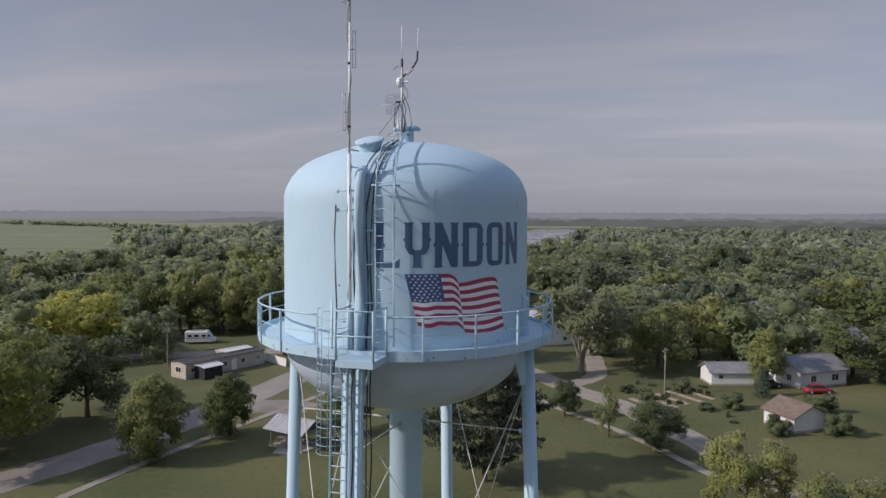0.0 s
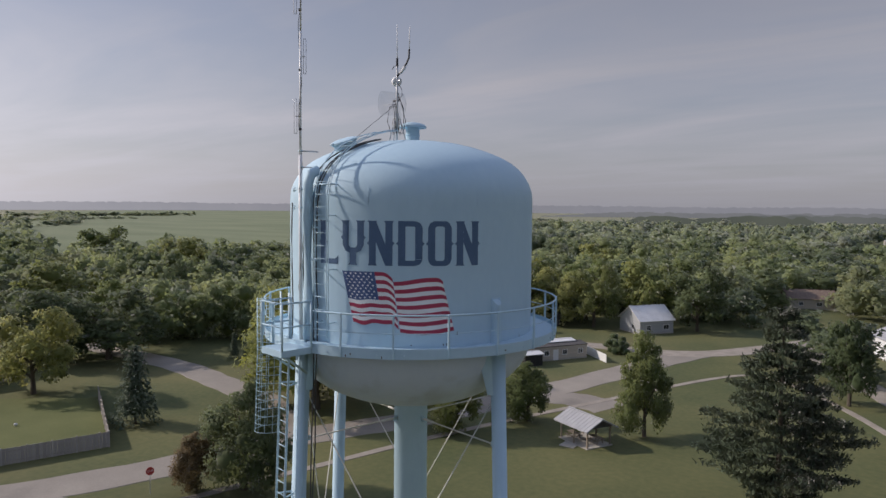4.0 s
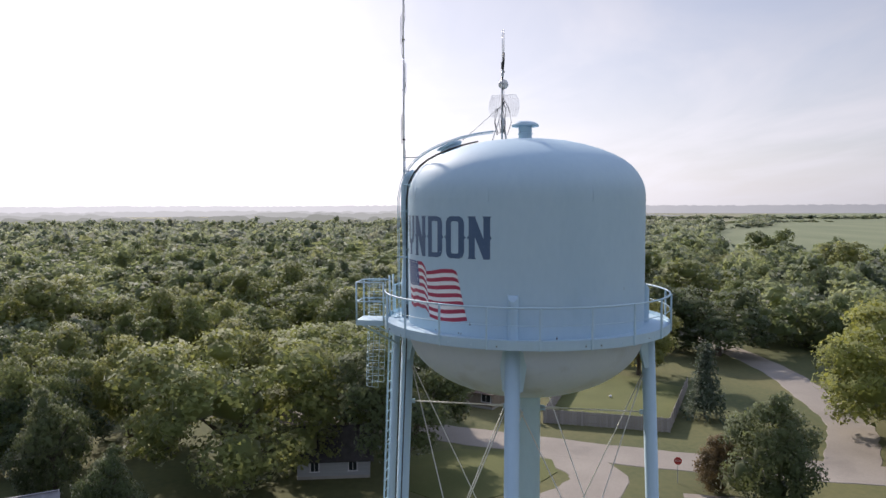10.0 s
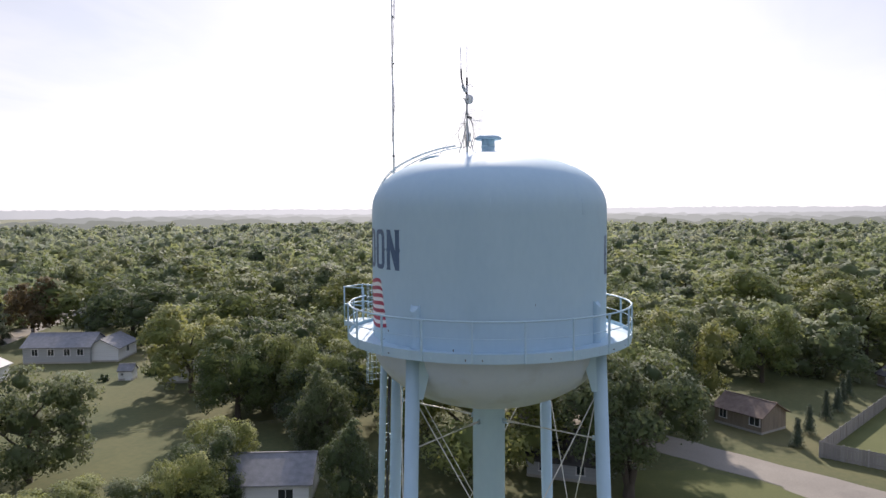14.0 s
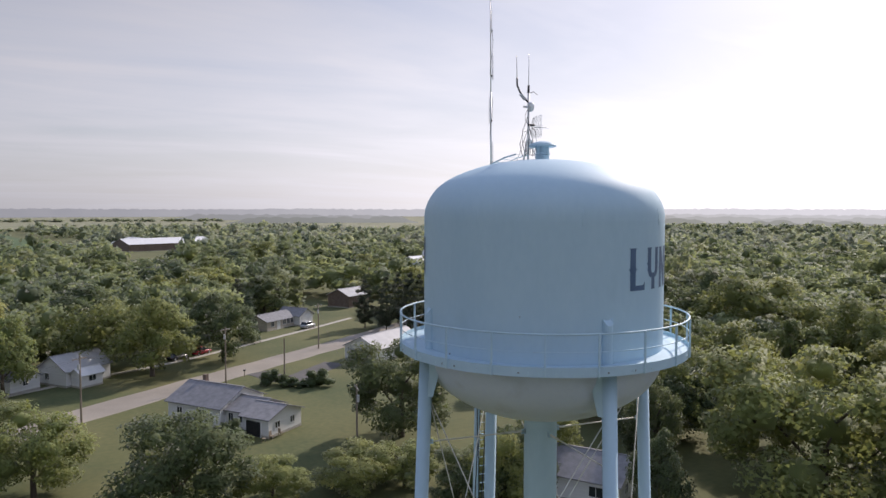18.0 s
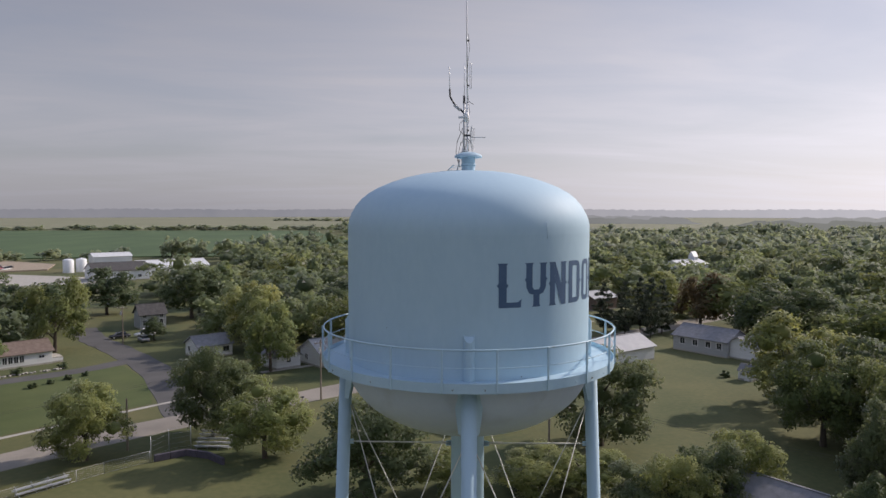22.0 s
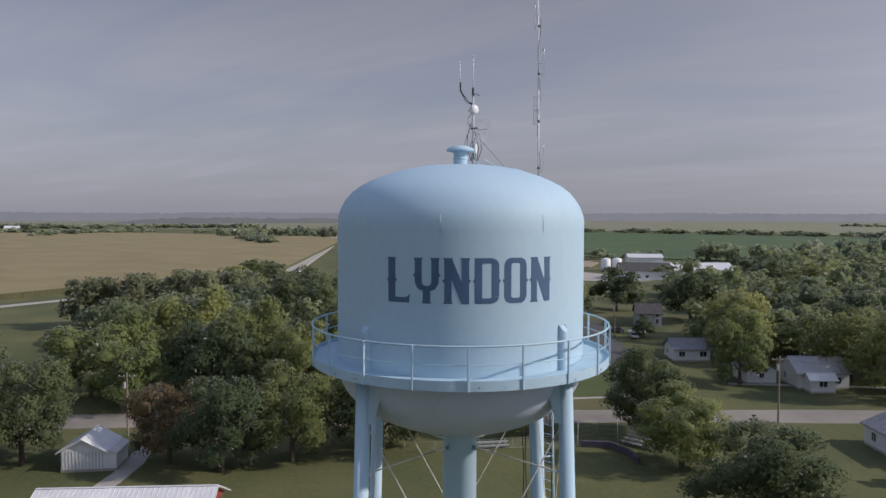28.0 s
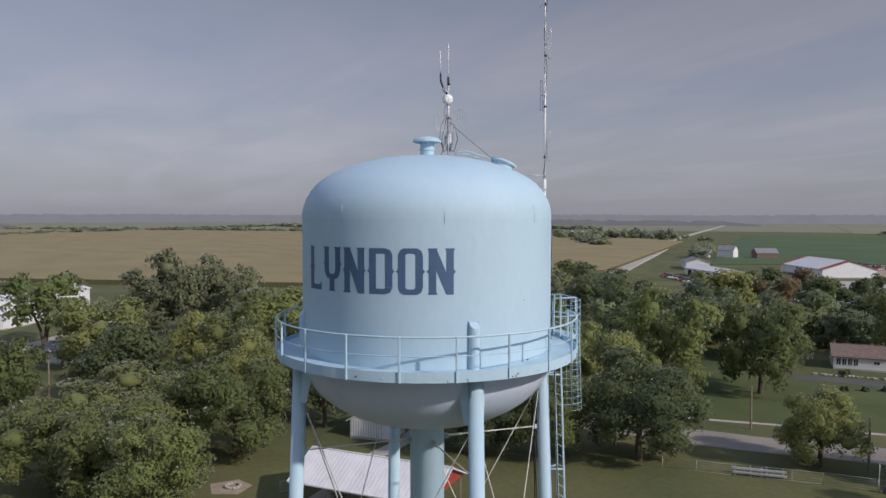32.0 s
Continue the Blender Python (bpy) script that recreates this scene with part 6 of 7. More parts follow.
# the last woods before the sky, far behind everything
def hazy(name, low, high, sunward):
    """Glowing paint for the lit haze before woods far off: paler towards the sun."""
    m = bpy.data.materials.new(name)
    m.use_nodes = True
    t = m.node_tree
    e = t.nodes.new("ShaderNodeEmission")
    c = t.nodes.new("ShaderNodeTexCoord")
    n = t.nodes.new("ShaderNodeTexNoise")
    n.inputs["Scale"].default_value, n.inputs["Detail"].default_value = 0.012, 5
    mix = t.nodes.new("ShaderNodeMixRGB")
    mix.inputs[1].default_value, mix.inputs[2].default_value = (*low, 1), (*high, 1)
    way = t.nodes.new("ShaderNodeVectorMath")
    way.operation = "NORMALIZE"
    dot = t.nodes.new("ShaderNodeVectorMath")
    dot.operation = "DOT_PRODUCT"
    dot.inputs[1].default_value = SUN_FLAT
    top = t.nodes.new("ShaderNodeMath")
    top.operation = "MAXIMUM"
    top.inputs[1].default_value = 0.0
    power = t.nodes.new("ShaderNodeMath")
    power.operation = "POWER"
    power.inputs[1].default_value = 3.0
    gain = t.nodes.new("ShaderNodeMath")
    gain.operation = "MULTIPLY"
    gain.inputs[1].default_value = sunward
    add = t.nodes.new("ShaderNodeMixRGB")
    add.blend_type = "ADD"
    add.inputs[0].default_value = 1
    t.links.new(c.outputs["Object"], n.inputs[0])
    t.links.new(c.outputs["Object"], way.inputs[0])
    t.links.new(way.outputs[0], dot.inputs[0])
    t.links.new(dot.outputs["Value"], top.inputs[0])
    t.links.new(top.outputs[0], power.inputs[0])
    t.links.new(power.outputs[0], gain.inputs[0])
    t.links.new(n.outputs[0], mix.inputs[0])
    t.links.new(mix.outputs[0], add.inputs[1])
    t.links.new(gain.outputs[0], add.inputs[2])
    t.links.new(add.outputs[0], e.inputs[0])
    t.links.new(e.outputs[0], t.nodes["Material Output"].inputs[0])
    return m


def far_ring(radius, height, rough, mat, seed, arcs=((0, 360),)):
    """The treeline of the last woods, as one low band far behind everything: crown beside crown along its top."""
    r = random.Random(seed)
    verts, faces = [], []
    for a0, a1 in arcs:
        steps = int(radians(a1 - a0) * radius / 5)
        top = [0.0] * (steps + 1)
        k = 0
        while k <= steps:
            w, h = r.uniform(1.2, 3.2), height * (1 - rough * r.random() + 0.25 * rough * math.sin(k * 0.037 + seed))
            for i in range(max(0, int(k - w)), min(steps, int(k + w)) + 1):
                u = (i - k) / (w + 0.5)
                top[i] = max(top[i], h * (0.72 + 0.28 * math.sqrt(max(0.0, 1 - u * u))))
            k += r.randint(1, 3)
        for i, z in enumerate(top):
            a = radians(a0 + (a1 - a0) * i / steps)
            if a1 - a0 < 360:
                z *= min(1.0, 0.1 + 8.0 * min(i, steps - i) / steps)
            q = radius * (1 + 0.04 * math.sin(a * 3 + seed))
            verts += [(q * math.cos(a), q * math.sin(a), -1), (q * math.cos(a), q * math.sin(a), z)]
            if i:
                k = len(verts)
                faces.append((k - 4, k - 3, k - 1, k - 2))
    tagged(new("backdrop", mesh_of("backdrop", verts, faces, mat)), "line of woods on the horizon, pale haze painted as glow", "backdrop", kind="structure")


far_ring(2900, 33, 0.14, hazy("haze_glow_distance", (0.185, 0.20, 0.22), (0.235, 0.245, 0.26), 0.30), 1)
far_ring(2100, 17, 0.35, hazy("haze_glow_woods", (0.13, 0.145, 0.15), (0.175, 0.185, 0.185), 0.25), 4, ((60, 122), (163, 236), (244, 262), (-52, -30), (3, 20)))
far_ring(1550, 16, 0.4, hazy("haze_glow_near_woods", (0.09, 0.105, 0.10), (0.135, 0.147, 0.135), 0.21), 9, ((56, 112), (168, 200), (204, 240), (243, 258)))
far_ring(1120, 16, 0.45, hazy("haze_glow_last_woods", (0.06, 0.073, 0.06), (0.10, 0.113, 0.09), 0.15), 14, ((54, 86), (101, 116), (166, 190), (186, 222), (219, 242)))


# ---- houses and sheds ----
def block(parent, ox, oy, rot, L, W, H, R, wall, roof, wins=(), doors=(), over=0.4, gable=None, chimney=None, ribs=0, open_sides=False, z0=0.0, base=True):
    """One gabled volume: ridge along x, walls, roof slabs, windows and doors as parts. wins: (side, along, sill, width, height); doors: the same, with a material."""
    m = pose(ox, oy, z0, 0, 0, rot)
    h, w = L / 2, W / 2

    def put(name, bm, mat, par=parent, label=""):
        ob = part(name, bm, mat, par, label)
        if par is parent:
            ob.matrix_basis = m
        return ob

    if not open_sides:
        bm = bmesh.new()
        box(bm, 0, 0, H / 2, L, W, H)
        body = put("wall", bm, wall)
        if base:
            bm = bmesh.new()
            box(bm, 0, 0, 0.14, L + 0.05, W + 0.05, 0.34)
            put("foundation", bm, CONCRETE, body)
        par = body
    else:
        par = parent
        for px in np.linspace(-h + 0.25, h - 0.25, max(3, int(L / 3.2) + 1)):
            for py in (-w + 0.25, w - 0.25):
                bm = bmesh.new()
                box(bm, px, py, H / 2, 0.16, 0.16, H)
                put("post", bm, WOOD)
        bm = bmesh.new()
        box(bm, 0, 0, 0.05, L, W, 0.1)
        put("slab", bm, CONCRETE)
        for py in (-w + 0.25, w - 0.25):
            bm = bmesh.new()
            box(bm, 0, py, H - 0.12, L, 0.14, 0.24)
            put("beam", bm, WOOD)
    for s in (-1, 1):
        verts = [(s * (h - 0.01), -w, H - 0.002), (s * (h - 0.01), w, H - 0.002), (s * (h - 0.01), 0, H + R), (s * (h - 0.16), -w, H - 0.002), (s * (h - 0.16), w, H - 0.002), (s * (h - 0.16), 0, H + R)]
        ob = part("gable", mesh_of("gable", verts, [(0, 1, 2), (5, 4, 3), (0, 3, 4, 1), (1, 4, 5, 2), (2, 5, 3, 0)], gable or wall), gable or wall, parent)
        ob.matrix_basis = m
    t = 0.13
    for s in (-1, 1):
        sl = R / w
        e0, e1 = w + over, H - over * sl
        vs = []
        for x in (-h - over, h + over):
            vs += [(x, 0, H + R + 0.01), (x, s * e0, e1 + 0.01), (x, s * e0, e1 + t), (x, 0, H + R + t)]
        ob = part("roof_slope", mesh_of("roof_slope", vs, [(0, 1, 2, 3), (7, 6, 5, 4), (0, 4, 5, 1), (1, 5, 6, 2), (2, 6, 7, 3), (3, 7, 4, 0)], roof), roof, parent)
        ob.matrix_basis = m
        if ribs:
            rib = None
            n = int((L + 2 * over) / ribs)
            for k in range(n + 1):
                x = -h - over + (L + 2 * over) * k / n
                a, b = Vector((x, 0, H + R + t + 0.015)), Vector((x, s * e0, e1 + t + 0.015))
                if rib is None:
                    x00 = x
                    rib = mesh_of("roof_rib", *sweep([a, b], 0.028, 4), roof)
                ro = part("roof_rib", rib, roof, ob)
                ro.location = (x - x00, 0, 0)
    bm = bmesh.new()
    box(bm, 0, 0, H + R + t + 0.02, L + 2 * over, 0.26, 0.05)
    put("ridge_cap", bm, roof)

    def on(side, along, z, depth):
        return {"f": (along, w + depth, z, 0), "b": (-along, -w - depth, z, 180), "e": (h + depth, -along, z, -90), "w": (-h - depth, along, z, 90)}[side]

    for side, along, sill, ww, hh in wins:
        x, y, z, r = on(side, along, sill + hh / 2, 0.0)
        bm = bmesh.new()
        for bx, bz, sx, sz in ((0, hh / 2, ww + 0.16, 0.09), (0, -hh / 2, ww + 0.2, 0.09), (-ww / 2, 0, 0.09, hh), (ww / 2, 0, 0.09, hh), (0, 0, 0.05, hh)):
            box(bm, bx, 0.02, bz, sx, 0.09, sz)
        fr = part("window", bm, TRIM, par, "white window frame")
        fr.matrix_basis = pose(x, y, z, 0, 0, r)
        if par is parent:
            fr.matrix_basis = m @ fr.matrix_basis
        bm = bmesh.new()
        box(bm, 0, 0.008, 0, ww, 0.03, hh)
        part("pane", bm, GLASS, fr, "dark glass pane")
    for side, along, ww, hh, mat in doors:
        x, y, z, r = on(side, along, hh / 2 + 0.02, 0.0)
        bm = bmesh.new()
        box(bm, 0, 0.01, 0, ww, 0.06, hh)
        if ww > 2:
            for k in range(1, 4):
                box(bm, 0, 0.045, -hh / 2 + hh * k / 4, ww, 0.012, 0.03)
        dr = part("door", bm, mat, par)
        dr.matrix_basis = pose(x, y, z, 0, 0, r)
        if par is parent:
            dr.matrix_basis = m @ dr.matrix_basis
        bm = bmesh.new()
        for bx, bz, sx, sz in ((0, hh / 2 + 0.05, ww + 0.24, 0.12), (-ww / 2 - 0.06, 0, 0.12, hh), (ww / 2 + 0.06, 0, 0.12, hh)):
            box(bm, bx, 0.03, bz, sx, 0.08, sz)
        part("door_frame", bm, TRIM, dr, "white trim")
    if chimney:
        bm = bmesh.new()
        box(bm, chimney[0], chimney[1], H + R + 0.25, 0.6, 0.6, 1.3, bevel=0.03)
        put("chimney", bm, SHINGLE_BROWN)


def house(x, y, rot, label, blocks, category="house", name="house"):
    e = thing(name, pose(x, y, 0, 0, 0, rot), label, category)
    for b in blocks:
        block(e, **b)
    return e


def B(ox, oy, rot, L, W, H, R, wall, roof, **k):
    return dict(ox=ox, oy=oy, rot=rot, L=L, W=W, H=H, R=R, wall=wall, roof=roof, **k)


W4 = [("b", -2.5, 0.95, 1.5, 1.1), ("b", 2.2, 0.95, 1.1, 1.1), ("f", -2.2, 0.95, 1.4, 1.1), ("f", 2.0, 0.95, 1.2, 1.1), ("e", 1.2, 0.95, 1.0, 1.1), ("w", -1.2, 0.95, 1.0, 1.1)]
# ranch house with lower wing and garage, ridge towards the street corner
house(-8.7, -87.6, 124, "white ranch house with grey roofs and an attached garage", [
    B(0, 0, 0, 9.6, 8.6, 2.7, 1.9, SIDING, SHINGLE_GREY, wins=[("b", -1.5, 0.95, 1.8, 1.2), ("b", 2.6, 0.95, 1.0, 1.1), ("e", 1.0, 0.9, 1.1, 1.3), ("f", 1, 0.95, 1.6, 1.2), ("w", 0, 0.95, 1.4, 1.2)], chimney=(-2.8, 0.8)),
    B(7.0, -0.2, 0, 5.4, 6.2, 2.4, 1.2, SIDING, SHINGLE_GREY, wins=[("b", -0.9, 0.9, 1.8, 1.1), ("b", 1.2, 0.9, 0.9, 1.1)], doors=[("b", 0.25, 0.9, 2.0, TRIM)]),
    B(11.4, -1.6, 0, 4.4, 6.6, 2.5, 1.1, SIDING, SHINGLE_GREY, wins=[("e", 1.6, 1.0, 1.0, 0.9), ("e", -1.4, 1.0, 0.9, 0.9)], doors=[("b", 0.3, 2.4, 2.0, INNER_SHADE)]),
])
house(-36.5, -41, 120, "white house with a low grey roof among the trees", [B(0, 0, 0, 9.5, 7.5, 2.6, 1.7, SIDING, SHINGLE_GREY, wins=W4)])
house(-47.4, -115.5, 210, "large white shed with grey roof and two pale doors", [B(0, 0, 0, 15, 8.0, 2.8, 1.9, SIDING, SHED_ROOF, wins=[("f", -4, 1.2, 1, 0.9)], doors=[("w", -1.9, 2.8, 2.3, SIDING_GREY), ("w", 1.9, 2.8, 2.3, SIDING_GREY)])], "shed", "shed")
# white house in shade; the main block's grey siding paints that shade
house(-70, -124, 120, "long white house with a grey roof, shade put into grey siding", [B(2, 0, 0, 12.5, 8, 3.2, 2.0, SIDING_GREY, SHINGLE_GREY, wins=[("b", d, 1.5, 1.2, 1.3) for d in (-4.5, -2, 1, 4)] + [("f", d, 1.5, 1.2, 1.3) for d in (-4, 0, 4)]), B(10, 1.5, 90, 9, 6.5, 2.7, 1.6, SIDING, SHINGLE_GREY, wins=[("e", 0, 1.2, 1.2, 1.2), ("b", 0, 1.2, 1.2, 1.2)])])
house(-65, -97.2, 120, "small white garden shed with dark roof", [B(0, 0, 0, 2.4, 2.2, 1.7, 0.9, SIDING, SHINGLE_GREY, over=0.2, wins=[("b", 0.55, 0.8, 0.5, 0.5)], doors=[("b", -0.45, 0.7, 1.5, TRIM)])], "shed", "shed")
house(-37, -160, 215, "tan brick ranch house with grey roof", [B(0, 0, 0, 11, 6.4, 2.3, 1.3, SIDING_TAN, SHINGLE_GREY, wins=[("b", d, 0.9, 1.1, 1.2) for d in (-4, -2.5, -1, 3.5)], doors=[("b", 1.2, 1.0, 2.0, TRIM)])])
house(-44, -163, 215, "white garage with a gabled front", [B(0, 0, 90, 7, 5.5, 2.5, 1.6, SIDING, SHINGLE_GREY, doors=[("w", 0, 3.4, 2.2, TRIM)])], "garage", "garage")
house(66.5, -126, 219, "small white bungalow with brown roof and a row of windows", [B(0, 0, 0, 9, 7.2, 2.6, 1.7, SIDING, SHINGLE_BROWN, wins=[("b", d, 0.9, 0.8, 1.3) for d in (0.8, 1.75, 2.7, 3.65)] + [("b", -2.6, 1.3, 1.0, 0.6), ("w", 0, 1, 1, 1.1)], doors=[("e", 1.0, 0.9, 2.0, TRIM)]), B(5.4, -1.2, 0, 2.2, 4.2, 0.9, 0.1, SIDING, CONCRETE, over=0.0)])
house(32.5, -131, 35, "white house partly hidden by trees", [B(0, 0, 0, 7.2, 6.2, 2.5, 1.6, SIDING, SHINGLE_GREY, wins=W4)])
house(17, -118.5, 35, "small white garage under the trees", [B(0, 0, 90, 6, 5, 2.4, 1.5, SIDING, SHINGLE_GREY, wins=[("e", 0, 1.1, 0.9, 0.8)])], "garage", "garage")
house(8, -121, 35, "white gabled house with porch", [B(0, 0, 0, 8.5, 7, 2.8, 2.0, SIDING, SHED_ROOF, wins=W4), B(1.5, 5.0, 0, 4, 2.5, 2.3, 0.8, SIDING, METAL_ROOF, wins=[("f", 0, 1, 1.4, 1)])])
house(54, -168.5, 30, "grey gabled two-storey house", [B(0, 0, 0, 6.2, 5.6, 3.7, 2.2, SIDING_GREY, SHINGLE_DARK, wins=[("f", -2, 0.9, 0.9, 1.4), ("f", 2, 0.9, 0.9, 1.4), ("f", -2, 2.7, 0.9, 1.0), ("f", 2, 2.7, 0.9, 1.0), ("w", 0, 2.9, 0.9, 1.2), ("w", 0, 1.0, 0.9, 1.2)])])
# park shed and red-ended pavilion
house(70.3, -27.6, -49, "white ribbed park shed with a bright metal roof", [B(0, 0, 0, 4.8, 4.7, 2.4, 1.3, METAL_WALL, METAL_ROOF, ribs=0.5, doors=[("e", 1.5, 0.9, 2.0, TRIM)], wins=[("e", -1.2, 1.2, 0.6, 0.6)]), B(-0.3, -3.0, 0, 4.0, 1.3, 2.1, 0.3, METAL_WALL, METAL_ROOF, over=0.2)], "shed", "shed")
house(48.3, -19.0, 218.7, "open pavilion with white ribbed roof and red gable", [B(0, 0, 0, 14.9, 8.0, 2.9, 1.9, METAL_WALL, METAL_ROOF, ribs=0.42, open_sides=True, gable=RED_METAL, over=0.5)], "pavilion", "pavilion")
house(-28.8, 63.6, -21, "small open picnic shelter with a pale metal roof", [B(0, 0, 0, 5.4, 4.0, 2.4, 1.0, METAL_WALL, SHED_ROOF, ribs=0.6, open_sides=True, gable=SHINGLE_DARK, over=0.45)], "shelter", "picnic_shelter")
ribbed = pose(70.3, -27.6, 0, 0, 0, -49)
shed_ribs = thing("wall_battens", ribbed, "vertical steel battens on the park shed wall", "siding")
for k in range(13):
    for side in (-1, 1):
        bm = bmesh.new()
        box(bm, side * 2.415, -2.2 + k * 4.4 / 12, 1.2, 0.03, 0.07, 2.3)
        part("batten", bm, SIDING_GREY, shed_ribs)
# north side
house(-3.5, 144.7, 120, "white metal building with a grey roof", [B(0, 0, 0, 17, 10.6, 4.2, 2.2, METAL_WALL, SHED_ROOF, ribs=1.2, wins=[("w", -2.5, 1.2, 1.0, 0.8), ("w", 2.5, 1.2, 1.0, 0.8), ("e", -2.5, 1.2, 1.0, 0.8), ("e", 2.5, 1.2, 1.0, 0.8), ("w", 1, 3.4, 1.0, 0.8), ("b", 3, 1.2, 1, 0.8)], doors=[("b", -3, 1.0, 2.1, TRIM)])], "metal building", "metal_building")
house(30.6, 109.6, 11, "white garage with low grey roof", [B(0, 0, 0, 7.2, 5, 2.2, 1.2, SIDING, SHINGLE_GREY, wins=[("b", 2, 1.1, 0.8, 0.7)])], "garage", "garage")
house(34.4, 84.1, 28, "small pale garage with brown shingle roof", [B(0, 0, 90, 5.4, 5.6, 2.1, 1.4, SIDING, SHINGLE_BROWN, wins=[("f", 0, 1.1, 0.8, 0.8)])], "garage", "garage")
house(44, 112, 30, "white house behind a tree with grey roof", [B(0, 0, 0, 10, 7, 2.8, 2.0, SIDING, SHINGLE_GREY, wins=W4)])
house(58, 138, 40, "white house showing between the trees", [B(0, 0, 0, 9, 7, 3.4, 2.2, SIDING, SHINGLE_GREY, wins=W4)])
house(48, 166, 20, "white farmhouse deep among the trees", [B(0, 0, 0, 9, 7, 5.0, 2.6, SIDING, SHINGLE_GREY, wins=W4)])
house(-58.6, 101.5, 64, "long flat-roofed trailer home, its small carport a block painted as shade", [B(0, 0, 0, 17, 4.3, 2.6, 0.3, SIDING_TAN, SHINGLE_DARK, over=0.15, wins=[("b", d, 1.0, 1.0, 0.9) for d in (-7, -3.5, 0.5, 4, 7)] + [("w", 0, 1.0, 1.6, 1.0)], doors=[("b", -1.5, 0.9, 1.9, TRIM)]), B(-5.0, -3.6, 0, 3.6, 2.9, 2.1, 0.25, INNER_SHADE, METAL_ROOF, over=0.25, base=False), B(4, 1.0, 0, 6, 3.0, 3.05, 0.2, SIDING_TAN, METAL_ROOF, over=0.1)], "trailer home", "trailer_home")
house(-57, 144, 60, "grey house with a steep gable behind the street", [B(0, 0, 0, 9, 8, 3.2, 2.8, SIDING_GREY, METAL_ROOF, wins=W4)])
house(-39, 215, 20, "brown-roofed house beyond the street", [B(0, 0, 0, 13, 8, 3.0, 2.2, SIDING_TAN, SHINGLE_BROWN, wins=W4)])
# west side
house(-115, 22.5, 38, "low house with a dark roof at the end of the yard", [B(0, 0, 0, 9, 7, 2.0, 1.8, WOOD, SHINGLE_DARK, wins=W4)])
house(-57.5, -16, 97, "small grey house with a dark shingle roof under trees", [B(0, 0, 0, 7.6, 7.6, 2.1, 2.3, SIDING_GREY, SHINGLE_DARK, wins=[("w", 0, 0.8, 1.0, 1.0), ("e", 0, 0.8, 1.0, 1.0), ("f", -2, 0.8, 0.9, 1.0), ("b", 2, 0.8, 0.9, 1.0), ("b", -2, 0.8, 0.9, 1.0)])])
house(-84, 0.5, 60, "low garage with a dark brown roof", [B(0, 0, 0, 7, 5.2, 2.3, 1.4, WOOD, SHINGLE_BROWN, wins=W4[:2])], "garage", "garage")
house(-72, -88, 30, "white house in deep shade", [B(0, 0, 0, 10, 7.5, 2.6, 1.7, SIDING, SHINGLE_GREY, wins=W4)])
# sheds on the edge of town
house(208, -325, 152, "big white machine shed with dark red roof ends", [B(0, 0, 0, 34, 25, 4.2, 3.8, METAL_WALL, METAL_ROOF, gable=RED_METAL, over=0.6, doors=[("f", 0, 5, 3.6, TRIM)]), B(18.9, 0, 0, 3.8, 25.4, 4.1, 3.9, METAL_WALL, RED_METAL, over=0.6), B(-18.9, 0, 0, 3.8, 25.4, 4.1, 3.9, METAL_WALL, RED_METAL, over=0.6)], "machine shed", "machine_shed")
house(222, -262, 160, "long low white shed, its open bays painted as dark panels", [B(0, 0, 0, 34, 11, 3.6, 1.4, METAL_WALL, METAL_ROOF, doors=[("b", d, 3.6, 2.8, INNER_SHADE) for d in (-12, -6, 0, 6, 12)])], "shed", "shed")
house(268, -300, 140, "white workshop beyond the lot", [B(0, 0, 0, 22, 12, 4, 2, METAL_WALL, SHINGLE_GREY)], "workshop", "workshop")
house(103, -302, 30, "dark-roofed workshop of the machine yard", [B(0, 0, 0, 22, 17, 4.2, 3.0, METAL_WALL, SHINGLE_DARK, wins=[("f", d, 1.2, 1.4, 1.2) for d in (-7, 0, 7)], doors=[("e", 0, 4.5, 3.4, TRIM)])], "workshop", "workshop")
house(126, -366, 30, "white metal shed behind the workshop", [B(0, 0, 0, 18, 12, 6.0, 1.6, METAL_WALL, METAL_ROOF, doors=[("w", 0, 4, 4, TRIM)])], "shed", "shed")
house(87, -326, 30, "wide low shed with a pale roof beside the workshop", [B(0, 0, 0, 30, 18, 4.0, 2.6, METAL_WALL, METAL_ROOF, doors=[("f", -8, 4, 3.2, TRIM), ("f", 4, 4, 3.2, TRIM)])], "shed", "shed")
house(-66, -546, 20, "long low shed with a pale roof beyond the trees", [B(0, 0, 0, 64, 26, 5, 3.6, SHINGLE_BROWN, METAL_ROOF), B(12, -18, 90, 22, 26, 5, 3.6, SHINGLE_BROWN, METAL_ROOF)], "shed", "shed")
house(-147, -293, 30, "white hall with a pale roof and small cupola", [B(0, 0, 0, 20, 11, 5, 2, METAL_WALL, METAL_ROOF), B(-6, 0, 0, 3, 3, 8.4, 2.2, METAL_WALL, METAL_ROOF, over=0.2)], "hall", "hall")
house(-69, -189, 30, "low brown shed with a pale roof at the wood's edge", [B(0, 0, 0, 10, 8, 3.6, 1.8, SHINGLE_BROWN, SHED_ROOF)], "shed", "shed")
house(330, -398, 20, "white farmhouse with outbuildings by the road", [B(0, 0, 0, 11, 9, 5.5, 3, SIDING, SHINGLE_GREY), B(15, 4, 0, 10, 8, 3.5, 2.2, SIDING, SHINGLE_GREY), B(-22, -8, 40, 14, 10, 4, 3, SHINGLE_BROWN, SHINGLE_GREY)], "farmhouse", "farmhouse")
